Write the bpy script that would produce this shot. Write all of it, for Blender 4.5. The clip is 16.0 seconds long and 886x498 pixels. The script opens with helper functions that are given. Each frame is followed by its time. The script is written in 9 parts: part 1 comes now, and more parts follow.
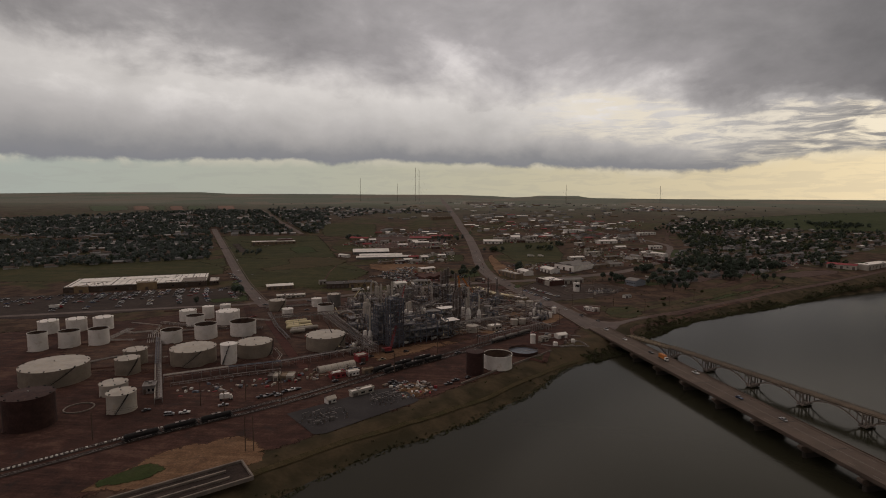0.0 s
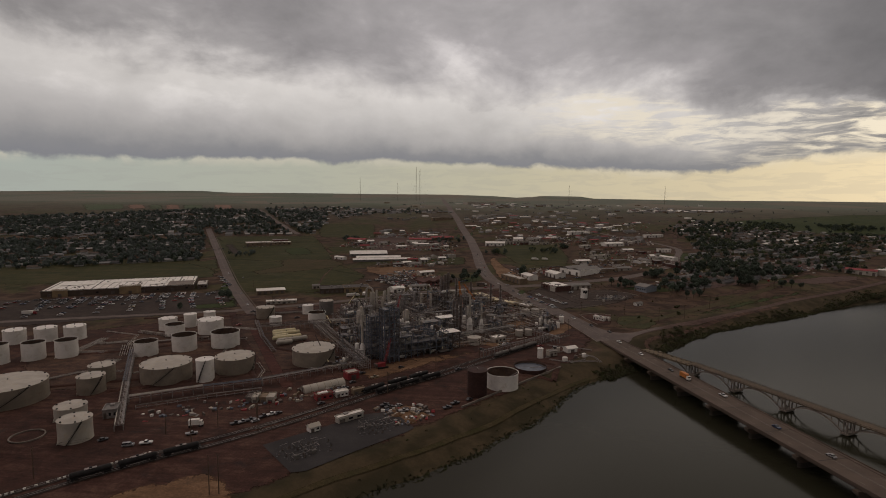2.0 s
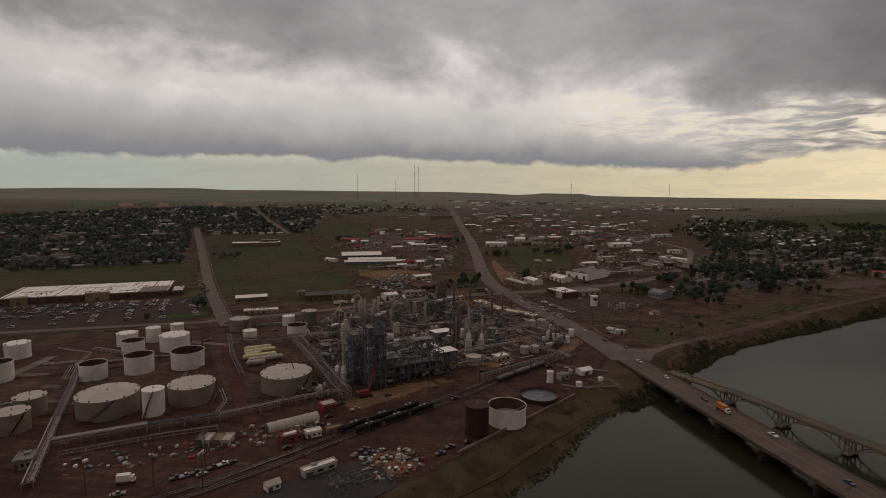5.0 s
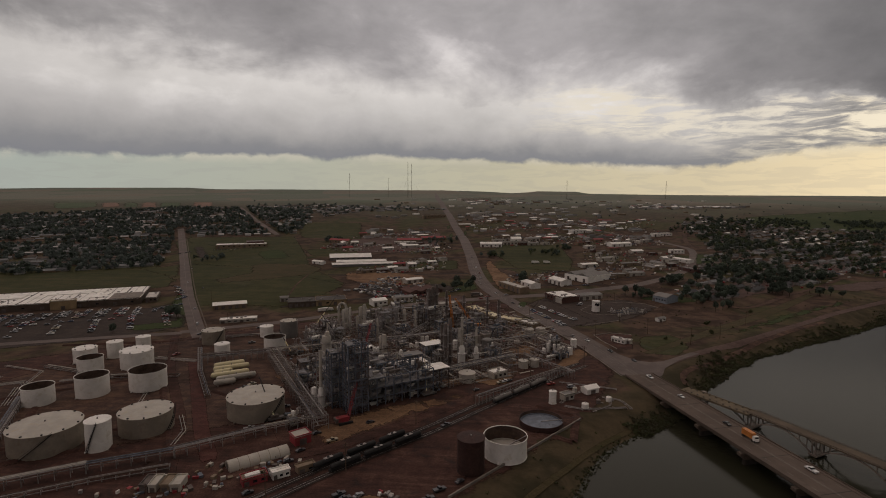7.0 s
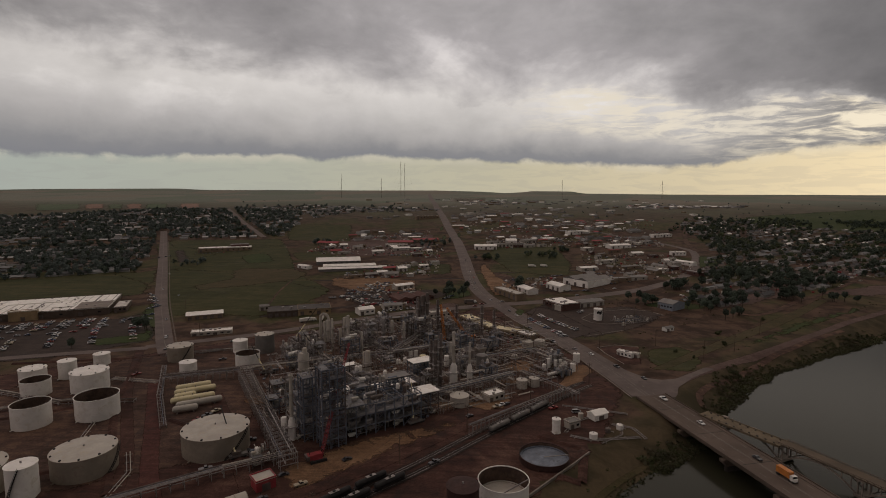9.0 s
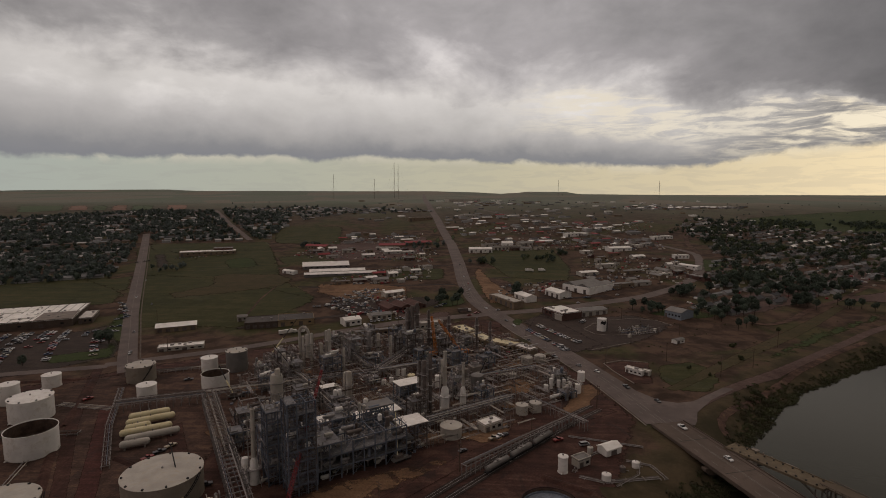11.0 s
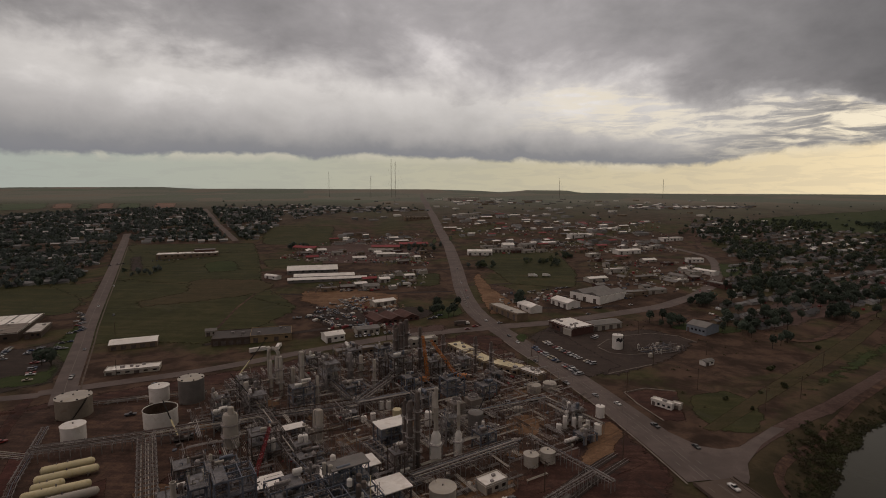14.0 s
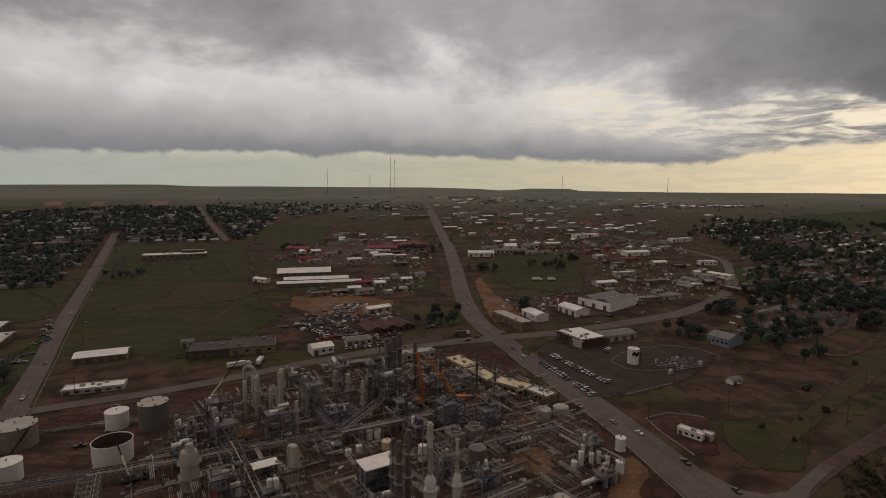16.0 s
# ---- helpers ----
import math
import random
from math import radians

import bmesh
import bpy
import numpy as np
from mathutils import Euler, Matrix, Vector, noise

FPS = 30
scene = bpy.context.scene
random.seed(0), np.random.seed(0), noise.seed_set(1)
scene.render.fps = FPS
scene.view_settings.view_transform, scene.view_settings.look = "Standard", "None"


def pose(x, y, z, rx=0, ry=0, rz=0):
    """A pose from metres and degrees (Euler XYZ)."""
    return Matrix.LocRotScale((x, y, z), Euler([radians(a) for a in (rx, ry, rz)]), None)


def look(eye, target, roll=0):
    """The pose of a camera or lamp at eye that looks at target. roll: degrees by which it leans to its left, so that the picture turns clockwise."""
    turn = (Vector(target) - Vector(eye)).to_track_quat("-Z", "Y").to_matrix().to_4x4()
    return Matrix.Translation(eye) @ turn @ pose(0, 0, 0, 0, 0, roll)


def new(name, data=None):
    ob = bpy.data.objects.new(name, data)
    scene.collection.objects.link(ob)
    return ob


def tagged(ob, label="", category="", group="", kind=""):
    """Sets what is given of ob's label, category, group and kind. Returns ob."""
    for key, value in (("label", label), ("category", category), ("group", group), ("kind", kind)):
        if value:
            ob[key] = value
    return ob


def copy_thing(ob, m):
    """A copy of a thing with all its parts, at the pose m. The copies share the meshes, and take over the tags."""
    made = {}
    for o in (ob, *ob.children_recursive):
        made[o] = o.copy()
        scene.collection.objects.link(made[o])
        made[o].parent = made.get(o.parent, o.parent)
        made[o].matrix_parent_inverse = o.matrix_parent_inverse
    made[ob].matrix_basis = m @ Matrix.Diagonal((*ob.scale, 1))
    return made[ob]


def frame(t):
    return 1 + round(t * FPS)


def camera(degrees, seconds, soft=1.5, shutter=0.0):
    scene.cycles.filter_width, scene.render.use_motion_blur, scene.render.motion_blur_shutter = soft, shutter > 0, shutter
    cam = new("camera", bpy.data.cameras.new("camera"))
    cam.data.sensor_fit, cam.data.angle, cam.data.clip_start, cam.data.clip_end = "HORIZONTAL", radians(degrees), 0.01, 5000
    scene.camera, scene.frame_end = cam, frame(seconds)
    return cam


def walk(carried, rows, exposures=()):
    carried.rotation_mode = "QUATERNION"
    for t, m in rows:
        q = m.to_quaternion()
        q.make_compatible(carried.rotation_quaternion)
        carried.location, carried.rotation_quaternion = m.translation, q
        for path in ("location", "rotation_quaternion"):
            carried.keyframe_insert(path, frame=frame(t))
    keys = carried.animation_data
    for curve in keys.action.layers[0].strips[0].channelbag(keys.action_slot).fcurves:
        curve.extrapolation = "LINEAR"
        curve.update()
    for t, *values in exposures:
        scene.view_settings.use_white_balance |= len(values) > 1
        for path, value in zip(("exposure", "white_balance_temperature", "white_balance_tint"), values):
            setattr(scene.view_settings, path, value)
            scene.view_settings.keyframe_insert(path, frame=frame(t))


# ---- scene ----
SECONDS = 16.0
cam = camera(80, SECONDS, soft=0.95)

PATH = [
    (0.0, (3.25, 12.55, 120.49), (-5.58, 111.65, 110.36), 0.26),
    (0.5, (2.56, 21.62, 120.65), (-6.26, 120.73, 110.60), 0.33),
    (1.0, (1.96, 30.72, 120.82), (-6.85, 129.83, 110.80), 0.41),
    (1.5, (1.44, 39.84, 120.99), (-7.49, 138.93, 110.90), 0.49),
    (2.0, (0.98, 48.99, 121.15), (-8.03, 148.06, 110.98), 0.54),
    (2.5, (0.59, 58.15, 121.30), (-8.51, 157.21, 111.05), 0.56),
    (3.0, (0.26, 67.34, 121.45), (-8.92, 166.37, 111.04), 0.57),
    (3.5, (-0.00, 76.55, 121.59), (-9.12, 175.58, 111.10), 0.57),
    (4.0, (-0.21, 85.79, 121.72), (-9.39, 184.80, 111.14), 0.57),
    (6.5, (-0.62, 132.26, 122.33), (-8.86, 231.32, 111.47), 0.36),
    (7.0, (-0.61, 141.61, 122.44), (-8.61, 240.68, 111.46), 0.29),
    (7.5, (-0.58, 150.97, 122.54), (-8.37, 250.06, 111.50), 0.25),
    (8.0, (-0.51, 160.38, 122.62), (-8.08, 259.48, 111.59), 0.22),
    (8.5, (-0.44, 169.77, 122.71), (-7.69, 268.90, 111.71), 0.18),
    (9.0, (-0.35, 179.20, 122.80), (-7.32, 278.35, 111.84), 0.13),
    (11.5, (0.10, 226.55, 123.14), (-5.73, 325.79, 112.31), 0.06),
    (12.0, (0.15, 236.08, 123.19), (-5.54, 335.32, 112.30), 0.07),
    (12.5, (0.20, 245.60, 123.24), (-5.48, 344.84, 112.34), 0.09),
    (13.0, (0.21, 255.14, 123.28), (-5.45, 354.37, 112.28), 0.13),
    (13.5, (0.20, 264.70, 123.31), (-5.55, 363.91, 112.23), 0.17),
    (14.0, (0.16, 274.26, 123.35), (-5.67, 373.46, 112.17), 0.19),
    (14.5, (0.07, 283.84, 123.38), (-5.85, 383.02, 112.05), 0.22),
    (15.0, (-0.05, 293.43, 123.39), (-5.98, 392.61, 112.01), 0.24),
    (15.5, (-0.21, 303.02, 123.41), (-6.17, 402.19, 111.95), 0.27),
    (16.0, (-0.43, 312.64, 123.41), (-6.38, 411.80, 111.88), 0.31),
]
walk(cam, [(t, look(e, g, r)) for t, e, g, r in PATH])

# ---- sky and light ----
SUN_AZ, SUN_EL = radians(38), radians(50)

world = bpy.data.worlds.new("overcast_sky")
scene.world = world
world.use_nodes = True


class Nodes:
    """Short hand for building a node tree."""

    def __init__(self, tree):
        self.tree = tree
        self.tree.nodes.clear()

    def add(self, kind, **props):
        n = self.tree.nodes.new(kind)
        if "operation" in props:
            n.operation = props["operation"]
        if "use_clamp" in props:
            n.use_clamp = props["use_clamp"]
        if "data_type" in props:
            n.data_type = props["data_type"]
        if "blend_type" in props:
            n.blend_type = props["blend_type"]
        if "interpolation_type" in props:
            n.interpolation_type = props["interpolation_type"]
        if "feature" in props:
            n.feature = props["feature"]
        if "attribute_name" in props:
            n.attribute_name = props["attribute_name"]
        if "sky_type" in props:
            n.sky_type = props["sky_type"]
            n.sun_disc = props["sun_disc"]
            n.sun_elevation = props["sun_elevation"]
            n.sun_rotation = props["sun_rotation"]
        return n

    def link(self, a, b):
        self.tree.links.new(a, b)

    def put(self, socket, value):
        if hasattr(value, "is_output"):
            self.link(value, socket)
        else:
            socket.default_value = value

    def math(self, op, a, b=0.0, c=None, clamp=False):
        n = self.add("ShaderNodeMath", operation=op, use_clamp=clamp)
        self.put(n.inputs[0], a)
        self.put(n.inputs[1], b)
        if c is not None:
            self.put(n.inputs[2], c)
        return n.outputs[0]

    def ramp(self, fac, stops, interp="LINEAR"):
        n = self.add("ShaderNodeValToRGB")
        n.color_ramp.interpolation = interp
        el = n.color_ramp.elements
        while len(el) < len(stops):
            el.new(0.5)
        for e, (p, c) in zip(el, stops):
            e.position = p
            e.color = (*c, 1) if len(c) == 3 else c
        self.put(n.inputs[0], fac)
        return n.outputs[0]

    def noise(self, vector, scale, detail=4.0, rough=0.55, distort=0.0):
        n = self.add("ShaderNodeTexNoise")
        if vector is not None:
            self.link(vector, n.inputs["Vector"])
        n.inputs["Scale"].default_value = scale
        n.inputs["Detail"].default_value = detail
        n.inputs["Roughness"].default_value = rough
        n.inputs["Distortion"].default_value = distort
        return n.outputs["Fac"]

    def mix(self, fac, a, b, blend="MIX"):
        n = self.add("ShaderNodeMix", data_type="RGBA", blend_type=blend)
        self.put(n.inputs[0], fac)
        self.put(n.inputs[6], a)
        self.put(n.inputs[7], b)
        return n.outputs[2]

    def smooth(self, x, lo, hi):
        n = self.add("ShaderNodeMapRange", interpolation_type="SMOOTHSTEP")
        self.put(n.inputs[0], x)
        n.inputs[1].default_value, n.inputs[2].default_value = min(lo, hi), max(lo, hi)
        if lo > hi:
            n.inputs[3].default_value, n.inputs[4].default_value = 1.0, 0.0
        return n.outputs[0]

    def combine(self, x, y, z):
        n = self.add("ShaderNodeCombineXYZ")
        for s, v in zip(n.inputs, (x, y, z)):
            self.put(s, v)
        return n.outputs[0]


def grey(v, warm=0.0):
    return (v * (1 + warm), v, v * (1 - warm))


def build_sky():
    k = Nodes(world.node_tree)
    coord = k.add("ShaderNodeTexCoord").outputs["Generated"]
    sep = k.add("ShaderNodeSeparateXYZ")
    k.link(coord, sep.inputs[0])
    x, y, z = sep.outputs
    az = k.math("MINIMUM", k.math("MAXIMUM", k.math("ARCTAN2", x, y), -0.85), 0.85)
    side = k.math("MULTIPLY_ADD", az, 1 / 1.7, 0.5)
    up = k.math("DIVIDE", z, k.math("SQRT", k.math("ADD", k.math("MULTIPLY", x, x), k.math("MULTIPLY", y, y))))
    west = k.smooth(az, 0.0, 0.72)
    # lower and upper edge of the bright band in the cloud deck, along the horizon
    low = k.ramp(side, [(0.0, grey(0.056)), (0.27, grey(0.060)), (0.42, grey(0.064)), (0.58, grey(0.054)), (0.68, grey(0.040)), (0.74, grey(0.050)), (0.80, grey(0.066)), (0.95, grey(0.078))], "B_SPLINE")
    high = k.ramp(side, [(0.0, grey(0.27)), (0.09, grey(0.235)), (0.27, grey(0.195)), (0.42, grey(0.185)), (0.63, grey(0.152)), (0.75, grey(0.155)), (0.92, grey(0.115))], "B_SPLINE")
    flat = k.combine(az, k.math("MULTIPLY", up, 1.7), 0.37)
    puff = k.noise(flat, 3.6, 8, 0.55, 0.35)
    lump = k.noise(flat, 10.0, 7, 0.58, 0.25)
    rag = k.noise(k.combine(az, k.math("MULTIPLY", up, 1.2), 2.1), 14.0, 6, 0.6, 0.15)
    streak = k.combine(az, k.math("MULTIPLY", up, 5.5), 0.9)
    wisp = k.noise(streak, 15.0, 7, 0.62, 0.55)
    lo = k.math("MULTIPLY_ADD", k.math("SUBTRACT", rag, 0.5), 0.040, low)
    hi = k.math("MULTIPLY_ADD", k.math("SUBTRACT", puff, 0.5), 0.16, high)
    hi = k.math("MULTIPLY_ADD", k.math("SUBTRACT", lump, 0.5), 0.06, hi)
    t = k.math("DIVIDE", k.math("SUBTRACT", up, lo), k.math("SUBTRACT", hi, low))
    tone = k.ramp(k.math("MULTIPLY", t, 0.4), [(0.0, (0.205, 0.213, 0.235)), (0.045, (0.235, 0.238, 0.25)), (0.10, (0.33, 0.325, 0.325)), (0.16, (0.43, 0.42, 0.413)), (0.25, (0.54, 0.528, 0.512)), (0.36, (0.62, 0.605, 0.585)),
                          (0.43, (0.52, 0.505, 0.495)), (0.52, (0.40, 0.387, 0.387)), (0.66, (0.32, 0.308, 0.312)), (1.0, (0.305, 0.295, 0.298))])
    shade = k.ramp(k.math("MULTIPLY_ADD", lump, 0.4, k.math("MULTIPLY", puff, 0.6)), [(0.36, grey(0.80)), (0.48, grey(0.97)), (0.56, grey(1.08)), (0.66, grey(1.36))])
    cloud = k.mix(k.smooth(t, 0.12, 0.6), tone, k.mix(1.0, tone, shade, "MULTIPLY"))
    roof = k.ramp(side, [(0.0, grey(0.80)), (0.2, grey(0.80)), (0.36, grey(1.04)), (0.55, grey(1.16)), (0.72, grey(0.96)), (0.92, grey(0.36))])
    cloud = k.mix(k.smooth(t, 0.95, 1.35), cloud, k.mix(1.0, cloud, roof, "MULTIPLY"))
    # torn, streaky cloud towards the sun
    band = k.math("MULTIPLY", k.smooth(t, -0.1, 0.12), k.math("SUBTRACT", 1.0, k.smooth(t, 0.95, 1.25)))
    torn = k.math("MULTIPLY", k.smooth(az, 0.30, 0.62), band)
    cloud = k.mix(torn, cloud, k.ramp(wisp, [(0.36, (0.21, 0.205, 0.20)), (0.47, (0.33, 0.315, 0.295)), (0.54, (0.60, 0.55, 0.45)), (0.62, (0.88, 0.80, 0.62))]))
    lit = k.math("MULTIPLY", k.smooth(az, 0.0, 0.25), k.math("SUBTRACT", 1.0, k.smooth(az, 0.35, 0.6)))
    lit = k.math("MULTIPLY", lit, k.math("MULTIPLY", k.smooth(t, 0.35, 0.65), k.math("SUBTRACT", 1.0, k.smooth(t, 0.9, 1.15))))
    cloud = k.mix(k.math("MULTIPLY", lit, k.smooth(wisp, 0.38, 0.6)), cloud, (0.74, 0.69, 0.58, 1))
    # open evening light under the deck, yellow towards the sun
    glow = k.ramp(side, [(0.05, (0.365, 0.405, 0.37)), (0.30, (0.405, 0.42, 0.35)), (0.52, (0.49, 0.465, 0.345)), (0.72, (0.64, 0.56, 0.38)), (0.93, (0.95, 0.79, 0.50))])
    glow = k.mix(k.math("MULTIPLY", k.smooth(wisp, 0.55, 0.42), 0.16), glow, (0.30, 0.30, 0.29, 1))
    # pale torn fringe where the deck ends
    under = k.math("SUBTRACT", up, lo)
    fringe = k.math("MULTIPLY", k.smooth(under, -0.020, -0.003), k.smooth(rag, 0.42, 0.60))
    glow = k.mix(k.math("MULTIPLY", fringe, 0.6), glow, k.mix(west, (0.56, 0.53, 0.44, 1), (0.80, 0.72, 0.54, 1)))
    gap = k.math("SUBTRACT", 1.0, k.smooth(k.math("SUBTRACT", up, lo), -0.006, 0.004))
    sky = k.mix(gap, cloud, glow)
    # thick unseen cloud overhead and behind, darkened sunward to dim the water
    over = k.smooth(up, 0.35, 0.7)
    sky = k.mix(over, sky, k.mix(k.smooth(az, 0.0, 0.55), (0.58, 0.49, 0.463, 1), (0.055, 0.055, 0.048, 1)))
    sky = k.mix(k.math("MULTIPLY", k.smooth(y, 0.3, -0.4), k.math("SUBTRACT", 1.0, over)), sky, (0.255, 0.235, 0.226, 1))
    sky = k.mix(1.0, sky, (1.025, 0.985, 0.968, 1), "MULTIPLY")
    air = k.add("ShaderNodeTexSky", sky_type="NISHITA", sun_disc=False, sun_elevation=SUN_EL, sun_rotation=SUN_AZ)
    bg = k.add("ShaderNodeBackground")
    k.link(sky, bg.inputs[0])
    bg.inputs[1].default_value = 1.0
    clear = k.add("ShaderNodeBackground")
    k.link(air.outputs[0], clear.inputs[0])
    clear.inputs[1].default_value = 0.002
    both = k.add("ShaderNodeAddShader")
    k.link(bg.outputs[0], both.inputs[0])
    k.link(clear.outputs[0], both.inputs[1])
    out = k.add("ShaderNodeOutputWorld")
    k.link(both.outputs[0], out.inputs[0])


build_sky()
sun = new("sun", bpy.data.lights.new("sun", "SUN"))
sun.data.energy, sun.data.angle, sun.data.color = 0.5, radians(70), (1.0, 0.87, 0.74)
sun.matrix_world = look((0, 0, 400), (-math.sin(SUN_AZ) * math.cos(SUN_EL) * 100, -math.cos(SUN_AZ) * math.cos(SUN_EL) * 100, 400 - 100 * math.sin(SUN_EL)))
scene.view_settings.exposure = 0.0


# ---- materials ----
def material(name, colour, rough=0.8, metal=0.0, scale=0.2, vary=0.35, fine=3.0, stain=None, bump=0.15, shuffle=0.0, spec=0.3, leafy=0.0):
    """A weathered surface: colour varied at two scales, an optional stain colour, and fine relief. Scales are per metre."""
    m = bpy.data.materials.new(name)
    m.use_nodes = True
    k = Nodes(m.node_tree)
    pos = k.add("ShaderNodeNewGeometry").outputs["Position"]
    a = k.noise(pos, scale, 5, 0.6, 0.2)
    b = k.noise(pos, fine, 4, 0.6)
    dark = tuple(c * (1 - vary) for c in colour) + (1,)
    light = tuple(min(1, c * (1 + vary)) for c in colour) + (1,)
    base = k.mix(k.smooth(a, 0.3, 0.7), dark, light)
    base = k.mix(k.math("MULTIPLY", k.smooth(b, 0.35, 0.75), 0.45), base, tuple(c * (1 - vary * 0.7) for c in colour) + (1,))
    if stain:
        base = k.mix(k.math("MULTIPLY", k.smooth(k.noise(pos, scale * 2.3, 6, 0.65, 0.6), 0.52, 0.68), 0.75), base, stain + (1,))
    if shuffle:
        rnd = k.add("ShaderNodeObjectInfo").outputs["Random"]
        hsv = k.add("ShaderNodeHueSaturation")
        k.link(base, hsv.inputs["Color"])
        k.link(k.math("MULTIPLY_ADD", rnd, 2 * shuffle, 1 - shuffle), hsv.inputs["Value"])
        base = hsv.outputs[0]
    bs = k.add("ShaderNodeBsdfPrincipled")
    k.put(bs.inputs["Base Color"], base)
    bs.inputs["Metallic"].default_value = metal
    bs.inputs["Specular IOR Level"].default_value = spec
    k.link(k.math("MULTIPLY_ADD", b, 0.3, rough - 0.15, clamp=True), bs.inputs["Roughness"])
    if bump:
        bp = k.add("ShaderNodeBump")
        bp.inputs["Strength"].default_value = bump
        bp.inputs["Distance"].default_value = 0.1
        k.link(b, bp.inputs["Height"])
        k.link(bp.outputs[0], bs.inputs["Normal"])
    out = k.add("ShaderNodeOutputMaterial")
    if leafy:
        # thin leaves let part of the light through
        thin = k.add("ShaderNodeBsdfTranslucent")
        k.put(thin.inputs["Color"], base)
        both = k.add("ShaderNodeMixShader")
        both.inputs[0].default_value = leafy
        k.link(bs.outputs[0], both.inputs[1])
        k.link(thin.outputs[0], both.inputs[2])
        k.link(both.outputs[0], out.inputs[0])
    else:
        k.link(bs.outputs[0], out.inputs[0])
    return m


def earth_material(name, dark, mid, light, turn=0.7, stain=(0.015, 0.011, 0.010), stained=0.6, ruts=0.3, frayed=True, size=1.0):
    """Bare or grown ground: three tones mixed at several scales, long ruts in one direction, dark stains and grit."""
    m = bpy.data.materials.new(name)
    m.use_nodes = True
    k = Nodes(m.node_tree)
    pos = k.add("ShaderNodeNewGeometry").outputs["Position"]
    mp = k.add("ShaderNodeMapping")
    k.link(pos, mp.inputs[0])
    mp.inputs["Rotation"].default_value = (0, 0, -turn)
    mp.inputs["Scale"].default_value = (0.022 / size, 0.30 / size, 0.05)
    a = k.noise(pos, 0.020 / size, 5, 0.6, 0.8)
    b = k.noise(pos, 0.12 / size, 6, 0.68, 0.5)
    c = k.noise(pos, 1.1, 5, 0.7)
    rut = k.noise(mp.outputs[0], 1.0, 5, 0.65, 0.6)
    tone = k.math("ADD", k.math("MULTIPLY", a, 0.62 - ruts), k.math("ADD", k.math("MULTIPLY", b, 0.38), k.math("MULTIPLY", rut, ruts)))
    base = k.ramp(tone, [(0.40, dark), (0.50, mid), (0.60, light)])
    blot = k.smooth(k.noise(pos, 0.05 / size, 7, 0.72, 1.2), 0.54, 0.66)
    base = k.mix(k.math("MULTIPLY", blot, stained), base, (*stain, 1))
    grit = k.ramp(c, [(0.34, grey(0.72)), (0.52, grey(1.0)), (0.68, grey(1.3))])
    base = k.mix(1.0, base, grit, "MULTIPLY")
    bs = k.add("ShaderNodeBsdfPrincipled")
    k.link(base, bs.inputs["Base Color"])
    bs.inputs["Specular IOR Level"].default_value = 0.15
    k.link(k.math("MULTIPLY_ADD", blot, -0.12, 0.95), bs.inputs["Roughness"])
    if frayed:
        rim = k.add("ShaderNodeAttribute", attribute_name="rim").outputs["Fac"]
        torn = k.math("ADD", k.math("MULTIPLY", k.noise(pos, 0.16, 6, 0.65, 0.4), 0.9), k.math("MULTIPLY", k.noise(pos, 0.9, 3, 0.6), 0.25))
        k.link(k.smooth(k.math("SUBTRACT", k.math("ADD", torn, 0.12), rim), -0.10, 0.10), bs.inputs["Alpha"])
    bp = k.add("ShaderNodeBump")
    bp.inputs["Strength"].default_value = 0.4
    bp.inputs["Distance"].default_value = 0.25
    k.link(k.math("ADD", c, b), bp.inputs["Height"])
    k.link(bp.outputs[0], bs.inputs["Normal"])
    out = k.add("ShaderNodeOutputMaterial")
    k.link(bs.outputs[0], out.inputs[0])
    return m


def water_material():
    m = bpy.data.materials.new("river_water")
    m.use_nodes = True
    k = Nodes(m.node_tree)
    pos = k.add("ShaderNodeNewGeometry").outputs["Position"]
    bs = k.add("ShaderNodeBsdfPrincipled")
    murk = k.noise(pos, 0.012, 4, 0.5, 0.4)
    k.put(bs.inputs["Base Color"], k.mix(murk, (0.017, 0.017, 0.010, 1), (0.025, 0.024, 0.015, 1)))
    bs.inputs["Roughness"].default_value = 0.15
    bs.inputs["IOR"].default_value = 1.165
    bp = k.add("ShaderNodeBump")
    bp.inputs["Strength"].default_value = 0.12
    bp.inputs["Distance"].default_value = 0.25
    k.link(k.math("ADD", k.noise(pos, 0.5, 4, 0.6), k.math("MULTIPLY", k.noise(pos, 0.06, 3, 0.5), 2.0)), bp.inputs["Height"])
    k.link(bp.outputs[0], bs.inputs["Normal"])
    out = k.add("ShaderNodeOutputMaterial")
    k.link(bs.outputs[0], out.inputs[0])
    return m


